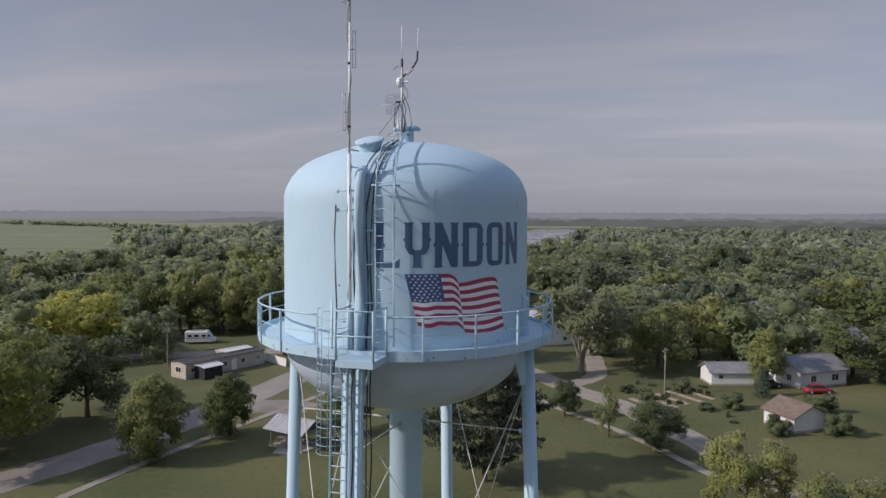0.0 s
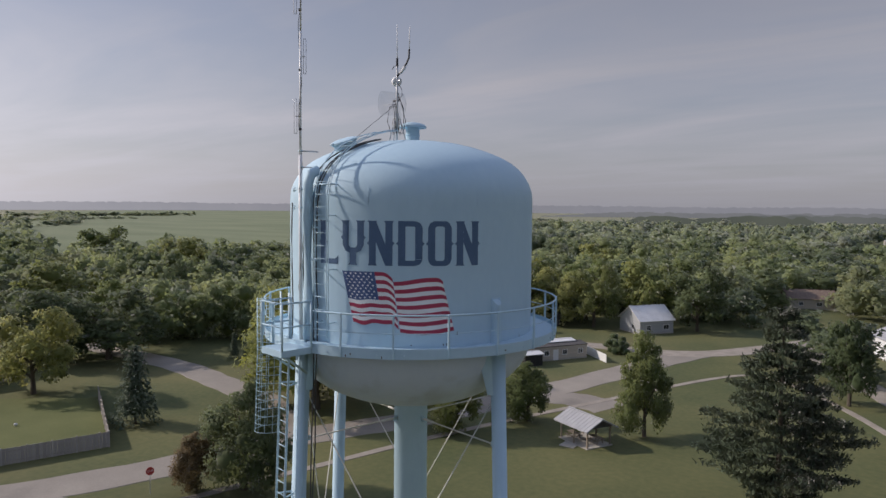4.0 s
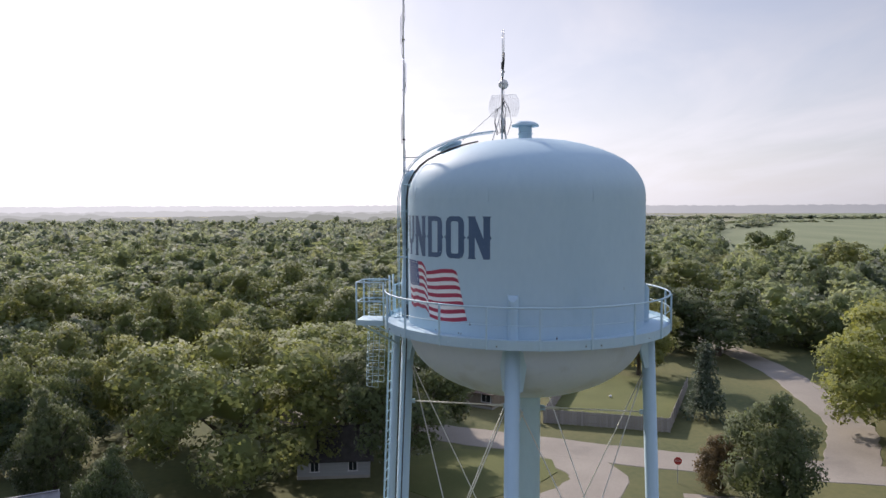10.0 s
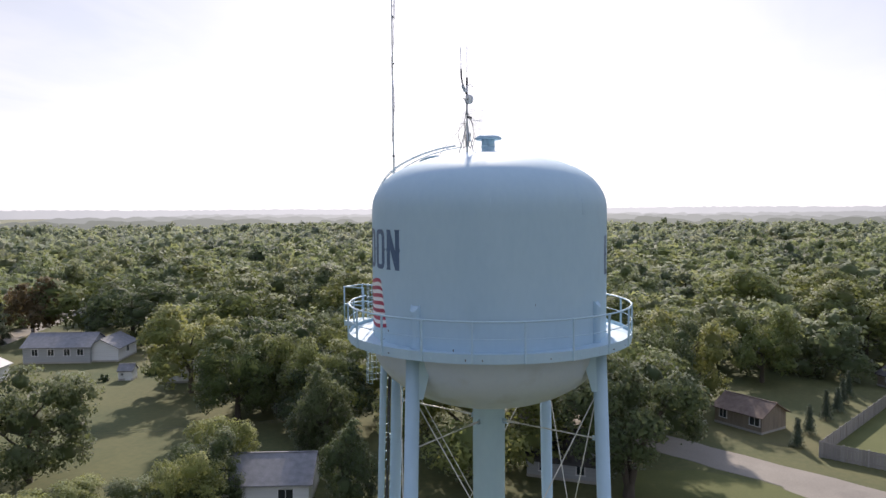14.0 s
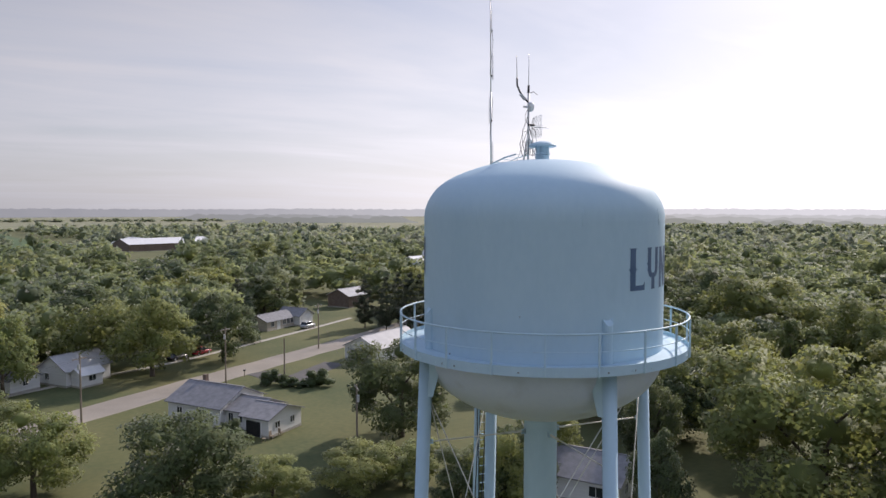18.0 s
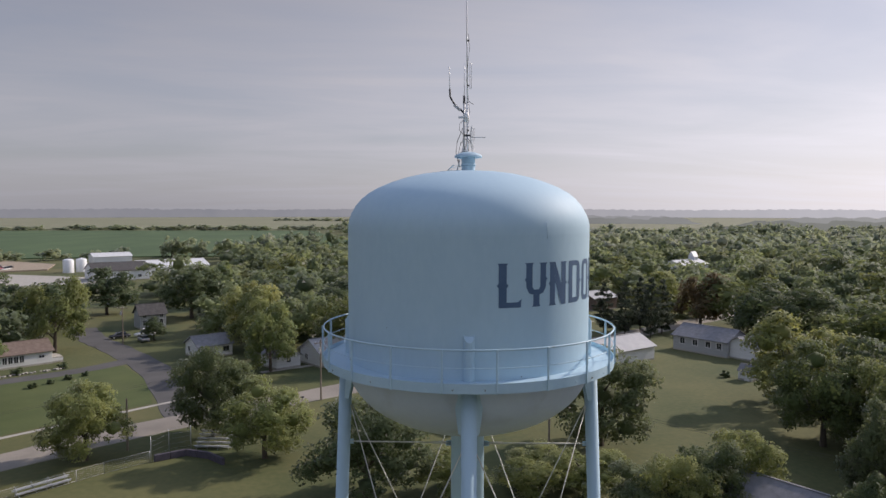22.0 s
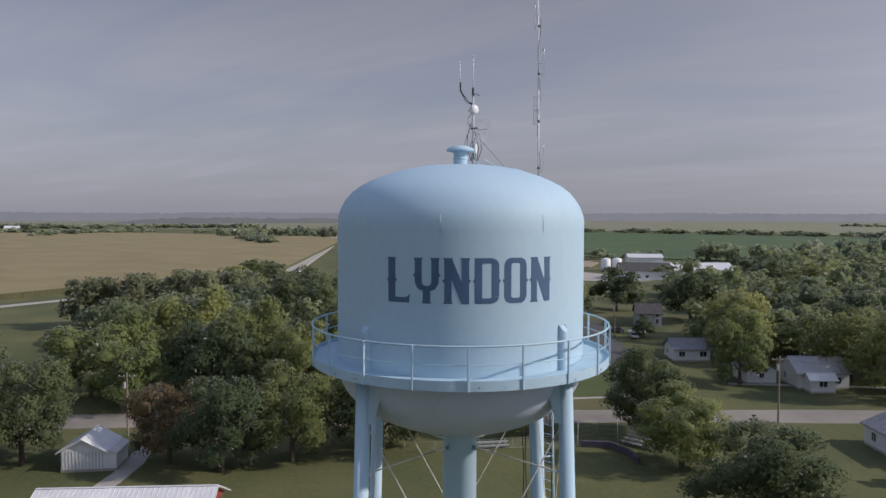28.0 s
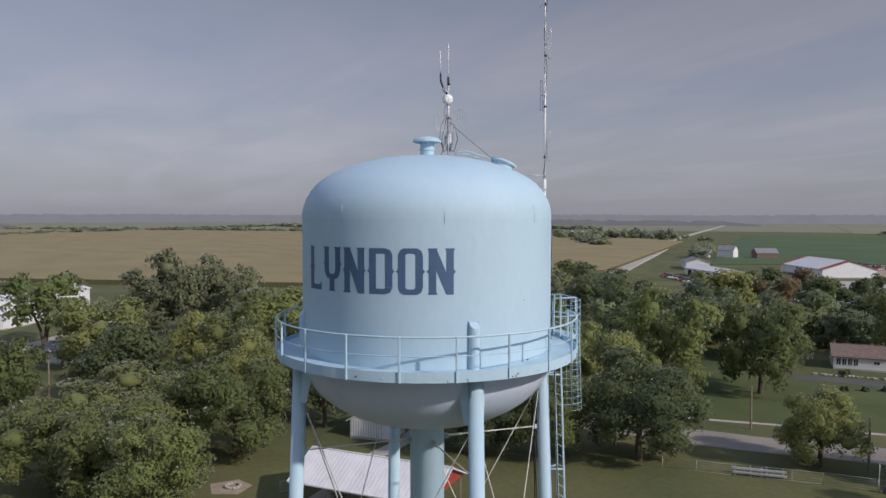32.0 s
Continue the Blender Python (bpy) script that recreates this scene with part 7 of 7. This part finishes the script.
house(760, -610, 60, "far white farm buildings", [B(0, 0, 0, 16, 9, 5, 3, METAL_WALL, METAL_ROOF), B(24, 6, 0, 10, 8, 5, 3, SIDING, SHINGLE_GREY)], "farm building", "farm_building")
house(1250, -545, 60, "far white farm sheds beyond the corn", [B(0, 0, 0, 22, 12, 5, 3, METAL_WALL, METAL_ROOF), B(40, 10, 0, 12, 9, 5, 3, SIDING, SHINGLE_GREY), B(70, 0, 30, 18, 10, 5, 2.5, METAL_WALL, METAL_ROOF)], "farm building", "farm_building")
house(143, 9, 40, "tiny white shed on the grass", [B(0, 0, 0, 5, 4, 2.4, 1.5, SIDING, SHINGLE_GREY, wins=[("b", 0, 1, 0.8, 0.8)], doors=[("w", 0, 0.9, 1.9, TRIM)])], "shed", "shed")
house(217, 14, -28, "long white building behind the light green tree", [B(0, 0, 0, 36, 11, 6.5, 1.6, METAL_WALL, METAL_ROOF, wins=[("b", d, 1.2, 1.4, 1.2) for d in (-14, -10, -6, -2, 2, 6, 10, 14)]), B(-20, 0, 0, 8, 8, 4, 1.0, METAL_WALL, METAL_ROOF, doors=[("b", 0, 3, 2.6, TRIM)])], "building", "building")


def tank_silo(x, y):
    e = thing("silo", pose(x, y, 0), "white cylindrical storage tank in the machine yard", "storage tank", "storage tanks")
    v, f = lathe([(2.4, 0), (2.4, 5.9), (2.3, 6.0), (1.2, 6.5), (0.02, 6.7)], 28)
    part("shell", mesh_of("shell", v, f, METAL_WALL, True), METAL_WALL, e)
    bar("ladder", [(2.46, 0, 0), (2.46, 0, 6.3)], 0.06, GALV, e, 4)


for x, y in ((135, -335.5), (131, -340.5)):
    tank_silo(x, y)


# ---- vehicles ----
def loft(sections, closed_ends=True):
    """Skin over cross-sections of equal length."""
    n = len(sections[0])
    verts = [v for s in sections for v in s]
    faces = []
    for i in range(len(sections) - 1):
        for k in range(n):
            k2 = (k + 1) % n
            faces.append((i * n + k, i * n + k2, (i + 1) * n + k2, (i + 1) * n + k))
    if closed_ends:
        faces += [tuple(range(n))[::-1], tuple((len(sections) - 1) * n + k for k in range(n))]
    return verts, faces


def wheel_set(e, xs, y, r):
    for x in xs:
        for s in (-1, 1):
            bm = bmesh.new()
            tube(bm, (0, -0.1, 0), (0, 0.1, 0), r, r, 16)
            tyre = part("wheel", bm, BLACK, e)
            tyre.location = (x, s * y, r)
            bm = bmesh.new()
            tube(bm, (0, s * 0.09, 0), (0, s * 0.115, 0), r * 0.6, r * 0.55, 12)
            part("rim", bm, GALV, tyre)


def car(x, y, rot, mat, label, suv=0.0, pickup=False):
    e = thing("pickup" if pickup else "car", pose(x, y, 0.05, 0, 0, rot), label, "pickup" if pickup else "car", "parked vehicles")

    def ring(px, w, z0, z1):
        return [(px, -w, z0), (px, w, z0), (px, w * 1.0, z1 * 0.7 + z0 * 0.3), (px, w * 0.88, z1), (px, -w * 0.88, z1), (px, -w, z1 * 0.7 + z0 * 0.3)]

    hb = 0.86 + suv * 0.15
    part("body", mesh_of("body", *loft([ring(-2.25, 0.72, 0.4, 0.75), ring(-2.1, 0.86, 0.3, hb), ring(-0.9, 0.9, 0.28, hb + 0.04), ring(0.9, 0.9, 0.28, hb + 0.02), ring(1.9, 0.86, 0.3, hb - 0.1), ring(2.25, 0.7, 0.38, 0.66)]), mat, True), mat, e)
    x0, x1 = (-0.5, 0.7) if pickup else (-1.7 if suv else -1.4, 0.95)
    zt = 1.42 + suv * 0.25 + (0.3 if pickup else 0)
    part("cabin_glass", mesh_of("cabin_glass", *loft([ring(x0 - 0.25, 0.74, hb - 0.02, hb + 0.04), ring(x0 + 0.25, 0.72, hb - 0.02, zt - 0.05), ring(x1 - 0.55, 0.72, hb - 0.02, zt - 0.05), ring(x1 + 0.3, 0.74, hb - 0.02, hb + 0.02)]), GLASS), GLASS, e, "dark glazing")
    bm = bmesh.new()
    box(bm, (x0 + x1) / 2 - 0.12, 0, zt - 0.02, x1 - x0 - 0.35, 1.3, 0.07, bevel=0.03)
    part("roof", bm, mat, e)
    wheel_set(e, (-1.4, 1.4), 0.8, 0.33)
    for s in (-1, 1):
        bm = bmesh.new()
        box(bm, 2.2, s * 0.55, 0.62, 0.08, 0.28, 0.12, bevel=0.02)
        part("headlight", bm, WHITE_PL, e)
        bm = bmesh.new()
        box(bm, -2.22, s * 0.6, 0.7, 0.06, 0.2, 0.14, bevel=0.02)
        part("tail_light", bm, SIGN_RED, e)


def camper(x, y, rot):
    e = thing("camper_van", pose(x, y, 0.05, 0, 0, rot), "old white camper van parked on the street", "camper van")

    def ring(px, w, z0, z1):
        return [(px, -w, z0), (px, w, z0), (px, w, z1 - 0.25), (px, w * 0.85, z1), (px, -w * 0.85, z1), (px, -w, z1 - 0.25)]

    part("body", mesh_of("body", *loft([ring(-3.2, 1.0, 0.45, 2.55), ring(-3.1, 1.08, 0.4, 2.75), ring(1.5, 1.08, 0.4, 2.75), ring(2.0, 1.05, 0.4, 2.2), ring(2.5, 1.0, 0.42, 1.35), ring(3.2, 0.9, 0.5, 1.15)]), CAR_WHITE), CAR_WHITE, e)
    for s in (-1, 1):
        for px, w in ((-2.2, 0.8), (-0.8, 1.0), (0.7, 0.9), (1.75, 0.55)):
            bm = bmesh.new()
            box(bm, px, s * 1.085, 1.75, w, 0.02, 0.5, bevel=0.008)
            part("window", bm, GLASS, e)
        bm = bmesh.new()
        box(bm, -0.6, s * 1.088, 1.25, 4.8, 0.015, 0.12)
        part("stripe", bm, SHINGLE_BROWN, e, "brown stripe")
    bm = bmesh.new()
    box(bm, -0.8, 0, 2.82, 2.6, 1.3, 0.16, bevel=0.04)
    part("roof_rack", bm, CAR_GREY, e)
    wheel_set(e, (-1.9, 2.1), 0.92, 0.36)


camper(-75.4, 125.4, 20)
car(43.4, 104.2, 12, CAR_RED, "red saloon car parked by the lane")
car(36.5, 106.5, 25, CAR_DARK, "dark car beside the white garage")
car(-10.2, -130.5, 215, CAR_DARK, "dark car parked under street trees")
car(-15.2, -134, 215, CAR_RED, "dark red car parked under street trees")
car(-44.5, -154.5, 215, CAR_GREY, "silver estate car on the drive", 1.0)
car(56.5, -152.5, 30, CAR_DARK, "dark car parked by the grey house")
car(51.5, -154.5, 30, CAR_WHITE, "white pickup parked by the grey house", 0.4, True)
car(50, -148, 300, CAR_GREY, "silver car on the side lane")
rnd = random.Random(8)
for i in range(34):
    u, v = i % 17, i // 17
    car(170 + u * 4.2 + v * 3 + rnd.uniform(-0.6, 0.6), -352 - u * 2.6 - v * 9, 60 + rnd.uniform(-6, 6), (CAR_WHITE, CAR_RED, CAR_DARK, CAR_GREY, RED_METAL)[i % 5], "implement or truck in a row on the lot", 0.6, i % 3 == 0)
for i in range(9):
    car(200 + i * 4.5, -250 - i * 2.2 + 22, 70, (CAR_RED, CAR_GREY, CAR_WHITE, CAR_DARK)[i % 4], "machinery parked along the shed", 0.8, i % 2 == 0)


# ---- poles, wires, signs, park furniture ----
def utility_pole(x, y, h=9.5, rot=0, arms=1, label="weathered wooden utility pole with crossarm"):
    e = thing("utility_pole", pose(x, y, 0, 0, 0, rot), label, "utility pole", "utility poles")
    bm = bmesh.new()
    tube(bm, (0, 0, 0), (0, 0, h), 0.15, 0.1, 10)
    part("pole", bm, WOOD, e)
    for k in range(arms):
        bm = bmesh.new()
        box(bm, 0, 0, h - 0.5 - 0.6 * k, 2.2, 0.1, 0.12, bevel=0.01)
        arm = part("crossarm", bm, WOOD, e)
        for s in (-0.95, -0.35, 0.35, 0.95):
            bm = bmesh.new()
            tube(bm, (s, 0, h - 0.44 - 0.6 * k), (s, 0, h - 0.26 - 0.6 * k), 0.04, 0.03, 6)
            part("insulator", bm, WHITE_PL, arm)
    if arms:
        bm = bmesh.new()
        tube(bm, (0.28, 0.1, h - 2.0), (0.28, 0.1, h - 1.2), 0.17, 0.17, 10)
        part("transformer", bm, GALV, e)
    return e


for x, y, h, r in [(19, 98, 7.6, 60), (-69, 101.6, 8.5, 20), (8.3, -92.5, 9.5, 35), (-14.2, -106.8, 9.5, 35), (-38, -128, 9.5, 35), (-19.8, -62.5, 8.5, 80), (76.5, -36, 8.5, 40), (53.5, -145, 8.5, 0), (48.5, -73.7, 6, 40), (30.8, -71.3, 6.5, 40), (111.9, 10.7, 8, 20), (24, 128, 8, 60)]:
    utility_pole(x, y, h, r, 0 if h < 7 else 1, "slim wooden lamp pole beside the street" if h < 7 else "weathered wooden utility pole with crossarm")
utility_pole(-24.5, -107.5, 6.5, 0, 0, "slim wooden pole on the verge")


def wires(name, a, b, n=2, gap=0.7, sag=0.9):
    a, b = Vector(a), Vector(b)
    d = (b - a).normalized()
    side = Vector((-d.y, d.x, 0))
    e = thing(name, pose(0, 0, 0), "thin sagging overhead power lines between poles", "power line", "power lines")
    for k in range(n):
        o = side * gap * (k - (n - 1) / 2)
        pts = [a.lerp(b, t / 12) + o - Vector((0, 0, sag * 4 * (t / 12) * (1 - t / 12))) for t in range(13)]
        bar("wire", pts, 0.009, CABLE, e, 4)


wires("power_line", (19, 98, 7.1), (48, 62, 8.0), 2, 1.0)
wires("power_line", (19, 98, 7.1), (24, 128, 7.5), 2)
wires("power_line", (8.3, -92.5, 9.0), (-14.2, -106.8, 9.0), 3, 0.8)
wires("power_line", (-14.2, -106.8, 9.0), (-38, -128, 9.0), 3, 0.8)
wires("power_line", (8.3, -92.5, 9.0), (76.5, -36, 8.0), 2, 0.8, 1.6)
wires("power_line", (-19.8, -62.5, 8.0), (-52, -28, 8.0), 2, 0.8, 1.2)
wires("power_line", (-19.8, -62.5, 8.0), (-38, -128, 8.8), 1)


def stop_sign(x, y, rot):
    e = thing("stop_sign", pose(x, y, 0, 0, 0, rot), "red octagonal stop sign on a steel post", "road sign")
    bm = bmesh.new()
    box(bm, 0, 0, 1.1, 0.06, 0.06, 2.2)
    part("post", bm, GALV, e)
    bm = bmesh.new()
    bmesh.ops.create_cone(bm, cap_ends=True, segments=8, radius1=0.42, radius2=0.42, depth=0.02, matrix=pose(0, -0.05, 2.35, 90, 0, 0) @ pose(0, 0, 0, 0, 0, 22.5))
    face = part("sign_face", bm, SIGN_RED, e)
    cu = bpy.data.curves.new("word", "FONT")
    cu.body, cu.size, cu.align_x, cu.align_y, cu.extrude = "STOP", 0.24, "CENTER", "CENTER", 0.002
    tmp = bpy.data.objects.new("word", cu)
    me = bpy.data.meshes.new_from_object(tmp)
    bpy.data.objects.remove(tmp)
    me.materials.clear()
    me.materials.append(FLAG_WHITE)
    ob = part("sign_word", me, FLAG_WHITE, face, "white word STOP")
    ob.matrix_basis = pose(0, -0.066, 2.35, 90, 0, 0)


stop_sign(-53.4, 20.4, 75)


def bleacher(x, y, rot, L=6.0, rows=3):
    e = thing("bleacher", pose(x, y, 0, 0, 0, rot), "low aluminium spectator bench on the park grass", "bleacher", "bleachers")
    for k in range(rows):
        bm = bmesh.new()
        box(bm, 0, k * 0.6, 0.45 + 0.3 * k, L, 0.28, 0.05, bevel=0.01)
        part("seat_plank", bm, GALV, e)
        bm = bmesh.new()
        box(bm, 0, k * 0.6 + 0.3, 0.2 + 0.3 * k, L, 0.24, 0.04)
        part("foot_plank", bm, GALV, e)
    for s in np.linspace(-L / 2 + 0.3, L / 2 - 0.3, 4):
        bm = bmesh.new()
        tube(bm, (s, -0.1, 0), (s, rows * 0.6, 0.35 + 0.3 * rows), 0.03, 0.03, 6)
        tube(bm, (s, rows * 0.6 - 0.3, 0), (s, rows * 0.6 - 0.3, 0.3 * rows + 0.3), 0.03, 0.03, 6)
        part("support", bm, GALV, e)


bleacher(35.6, -59.2, 225, 5.6, 2)
bleacher(20.6, -70.6, 170, 4.6, 5)


def chain_fence(pts, h=1.3, label="low chain-link fence with steel posts"):
    e = thing("chain_fence", pose(0, 0, 0), label, "fence")
    for (x0, y0), (x1, y1) in zip(pts, pts[1:]):
        n = max(1, int(math.hypot(x1 - x0, y1 - y0) / 3))
        for i in range(n + 1):
            t = i / n
            bar("post", [(x0 + (x1 - x0) * t, y0 + (y1 - y0) * t, 0), (x0 + (x1 - x0) * t, y0 + (y1 - y0) * t, h)], 0.04 if h > 2 else 0.026, GALV, e, 6)
        for z in (0.1, h):
            bar("rail", [(x0, y0, z), (x1, y1, z)], 0.015, GALV, e, 5)
        for k in range(1, 5):
            bar("wire", [(x0, y0, 0.1 + (h - 0.1) * k / 5), (x1, y1, 0.1 + (h - 0.1) * k / 5)], 0.006, GALV, e, 4)


chain_fence([(43, -52), (37.5, -57), (31, -63.5), (27, -66.8)], 1.3)
chain_fence([(26.8, -66.6), (25.4, -69.2), (23.1, -70.4)], 3.1, "tall ball-field backstop of steel mesh")
chain_fence([(56, -11), (58, -22)], 1.2)
sheet("play_sand", [(62, -5), (59, -4.6), (57.6, -7), (59.5, -9), (62, -8)], 0.03, SAND, "round bare sandy patch on the grass", "dirt")
sheet("grass_island", [(-59.6, -10.2), (-63.3, -2.8), (-62.3, 4.2), (-59.9, 8.2), (-56.1, 8.3), (-51.7, 5.1), (-49.4, 1.5), (-47, -3), (-52, -9)], 0.065, LAWN, "grass island inside the paved loop", "lawn", 0.06)
sheet("shelter_pad", [(-30.6, 62.4), (-30.4, 60.1), (-28.5, 60.1), (-28.8, 62.5)], 0.09, CONCRETE, "small white concrete pad by the shelter", "pavement", 0.08)


def picnic_table(x, y, rot):
    e = thing("picnic_table", pose(x, y, 0.1, 0, 0, rot), "brown wooden picnic table under the shelter", "picnic table", "picnic tables")
    bm = bmesh.new()
    box(bm, 0, 0, 0.74, 1.8, 0.75, 0.05)
    part("tabletop", bm, WOOD, e)
    for s in (-1, 1):
        bm = bmesh.new()
        box(bm, 0, s * 0.65, 0.44, 1.8, 0.26, 0.05)
        part("bench", bm, WOOD, e)
        bm = bmesh.new()
        box(bm, s * 0.65, 0, 0.4, 0.06, 1.4, 0.08)
        box(bm, s * 0.65, 0.35, 0.36, 0.06, 0.09, 0.72, Matrix.Rotation(radians(20), 4, "X"))
        box(bm, s * 0.65, -0.35, 0.36, 0.06, 0.09, 0.72, Matrix.Rotation(radians(-20), 4, "X"))
        part("leg_frame", bm, WOOD, e)


for dx, dy in ((-1.6, 0), (1.4, 0.2)):
    picnic_table(-28.8 + dx, 63.6 + dy, -21)
for k in range(4):
    picnic_table(44 + 2.6 * k, -22.6 + 2.1 * k, 38)


def board_fence(name, pts, label):
    e = thing(name, pose(0, 0, 0), label, "fence")
    me = None
    for (x0, y0), (x1, y1) in zip(pts, pts[1:]):
        L = math.hypot(x1 - x0, y1 - y0)
        rot = math.degrees(math.atan2(y1 - y0, x1 - x0))
        n = int(L / 0.36)
        for i in range(n):
            if me is None:
                bm = bmesh.new()
                box(bm, 0, 0, 0.95, 0.345, 0.03, 1.82)
                me = bpy.data.meshes.new("board")
                bm.to_mesh(me)
                bm.free()
                me.materials.append(FENCE_MAT)
            t = (i + 0.5) / n
            ob = part("board", me, FENCE_MAT, e)
            ob.matrix_basis = pose(x0 + (x1 - x0) * t, y0 + (y1 - y0) * t, 0.02 * math.sin(i * 2.7), 0, 0, rot)
        for z in (0.45, 1.5):
            bm = bmesh.new()
            box(bm, (x0 + x1) / 2, (y0 + y1) / 2, z, L, 0.1, 0.09, Matrix.Rotation(radians(rot), 4, "Z"))
            ob = part("fence_rail", bm, FENCE_MAT, e)
        for i in range(int(L / 2.5) + 1):
            t = min(1, i * 2.5 / L)
            bm = bmesh.new()
            box(bm, x0 + (x1 - x0) * t, y0 + (y1 - y0) * t, 0.98, 0.11, 0.16, 1.96)
            part("fence_post", bm, FENCE_MAT, e)


board_fence("board_fence", [(-107.5, 19), (-74, 8.8), (-70.2, 24.3), (-93, 33.5)], "tall grey board fence round a back yard")


def dugout_wall(pts):
    e = thing("dugout_wall", pose(0, 0, 0), "low dull purple padded wall behind home plate", "low wall")
    for (x0, y0), (x1, y1) in zip(pts, pts[1:]):
        L, a = math.hypot(x1 - x0, y1 - y0), math.atan2(y1 - y0, x1 - x0)
        for k in range(max(1, round(L / 1.6))):
            n = max(1, round(L / 1.6))
            t = (k + 0.5) / n
            bm = bmesh.new()
            box(bm, 0, 0, 0.42, L / n - 0.03, 0.35, 0.84, bevel=0.05)
            part("panel", bm, PADDED, e).matrix_basis = pose(x0 + (x1 - x0) * t, y0 + (y1 - y0) * t, 0, 0, 0, math.degrees(a))


dugout_wall([(26.5, -66.8), (23.3, -68.6), (20.4, -67.2), (18.2, -64.7)])
chain = thing("picket_fence", pose(-52, 109, 0), "white wooden fence panels beside the trailer home", "fence")
for k in range(9):
    bm = bmesh.new()
    box(bm, 0, 0, 0.75, 0.86, 0.06, 1.5)
    box(bm, -0.44, 0, 0.8, 0.1, 0.1, 1.6)
    part("panel", bm, TRIM, chain).matrix_basis = pose(-2.2 + 0.75 * k, 2.0 - 0.55 * k, 0, 0, 0, -36)


def ball(x, y):
    e = thing("ball", pose(x, y, 0.23), "small pale ball lying on the lawn", "ball")
    bm = bmesh.new()
    bmesh.ops.create_icosphere(bm, subdivisions=2, radius=0.22)
    part("shell", bm, FLAG_WHITE, e, smooth=True)


ball(-87, 20.2)


def fire_ring(x, y):
    e = thing("stone_ring", pose(x, y, 0.04), "low stone ring on the sandy patch", "fire ring")
    for k in range(12):
        bm = bmesh.new()
        box(bm, 0, 0, 0.12, 0.34, 0.24, 0.26, bevel=0.05)
        ob = part("stone", bm, CONCRETE, e)
        ob.matrix_basis = pose(0, 0, 0, 0, 0, 30 * k) @ pose(0, 0.75, 0)


fire_ring(60, -7)


def garden_bed(x, y, rot, L, W, label):
    """A bare strip of soil with stakes and a few low plants along it."""
    e = thing("garden_bed", pose(x, y, 0, 0, 0, rot), label, "garden bed", "garden beds")
    bm = bmesh.new()
    box(bm, 0, 0, 0.05, L, W, 0.14, bevel=0.04)
    part("soil", bm, SAND, e)
    for k in range(int(L / 1.5)):
        bm = bmesh.new()
        box(bm, -L / 2 + 0.7 + 1.5 * k, 0, 0.6, 0.05, 0.05, 1.2)
        part("stake", bm, WOOD, e)


for k in range(5):
    garden_bed(15.5 + 2.2 * k, 92 + 1.9 * k, 125, 7.0 + (k % 2), 0.9, "strip of bare garden soil with wooden stakes")


def stone_border(a, b, n):
    e = thing("stone_border", pose(0, 0, 0), "row of pale rough stones along the bungalow bed", "stones")
    r = random.Random(3)
    for k in range(n):
        t = k / (n - 1)
        bm = bmesh.new()
        bmesh.ops.create_icosphere(bm, subdivisions=1, radius=0.5)
        for v in bm.verts:
            v.co *= r.uniform(0.8, 1.15)
        ob = part("stone", bm, CONCRETE, e)
        q = r.uniform(0.5, 1.0)
        ob.matrix_basis = Matrix.LocRotScale((a[0] + (b[0] - a[0]) * t + r.uniform(-0.3, 0.3), a[1] + (b[1] - a[1]) * t + r.uniform(-0.3, 0.3), 0.15), Euler((0, 0, r.uniform(0, 3))), (q, q * 0.8, q * 0.55))


stone_border((66.5, -113.0), (56.5, -120.5), 22)


def garden_chair(x, y, rot):
    e = thing("garden_chair", pose(x, y, 0, 0, 0, rot), "small dark garden chair by the ranch house garage", "chair", "garden chairs")
    bm = bmesh.new()
    box(bm, 0, 0, 0.42, 0.5, 0.48, 0.05, bevel=0.01)
    part("seat", bm, WOOD, e)
    bm = bmesh.new()
    box(bm, 0, -0.22, 0.72, 0.5, 0.05, 0.6, bevel=0.01)
    part("backrest", bm, WOOD, e)
    for sx in (-0.21, 0.21):
        for sy in (-0.2, 0.2):
            bm = bmesh.new()
            box(bm, sx, sy, 0.2, 0.05, 0.05, 0.4)
            part("leg", bm, WOOD, e)


for k, (x, y) in enumerate([(-12.6, -73.4), (-11.4, -72.8), (-14.0, -74.2)]):
    garden_chair(x, y, 40 + 35 * k)


def mailbox(x, y, rot):
    e = thing("mailbox", pose(x, y, 0, 0, 0, rot), "dark mailbox on a wooden post by the street", "mailbox", "mailboxes")
    bm = bmesh.new()
    box(bm, 0, 0, 0.55, 0.1, 0.1, 1.1)
    part("post", bm, WOOD, e)
    bm = bmesh.new()
    tube(bm, (-0.25, 0, 1.2), (0.25, 0, 1.2), 0.12, 0.12, 10)
    part("box", bm, CAR_DARK, e)


for x, y in ((-18, -109.6), (11, -90)):
    mailbox(x, y, 35)


def bridge():
    e = thing("bridge", pose(-38, 640, 0, 0, 0, 20), "far steel truss bridge over the river", "bridge")
    bm = bmesh.new()
    box(bm, 0, 0, 5, 90, 5, 0.6)
    part("deck", bm, GALV, e)
    for s in (-1, 1):
        for k in range(3):
            x0 = -45 + 30 * k
            bar("truss", [(x0, 2.4 * s, 5), (x0 + 6, 2.4 * s, 10), (x0 + 24, 2.4 * s, 10), (x0 + 30, 2.4 * s, 5)], 0.14, GALV, e, 4)
            bar("diagonal", [(x0 + 6, 2.4 * s, 10), (x0 + 15, 2.4 * s, 5), (x0 + 24, 2.4 * s, 10)], 0.1, GALV, e, 4)
    for k in range(4):
        bm = bmesh.new()
        box(bm, -45 + 30 * k, 0, 2.3, 1.4, 5, 5)
        part("pier", bm, CONCRETE, e)


bridge()
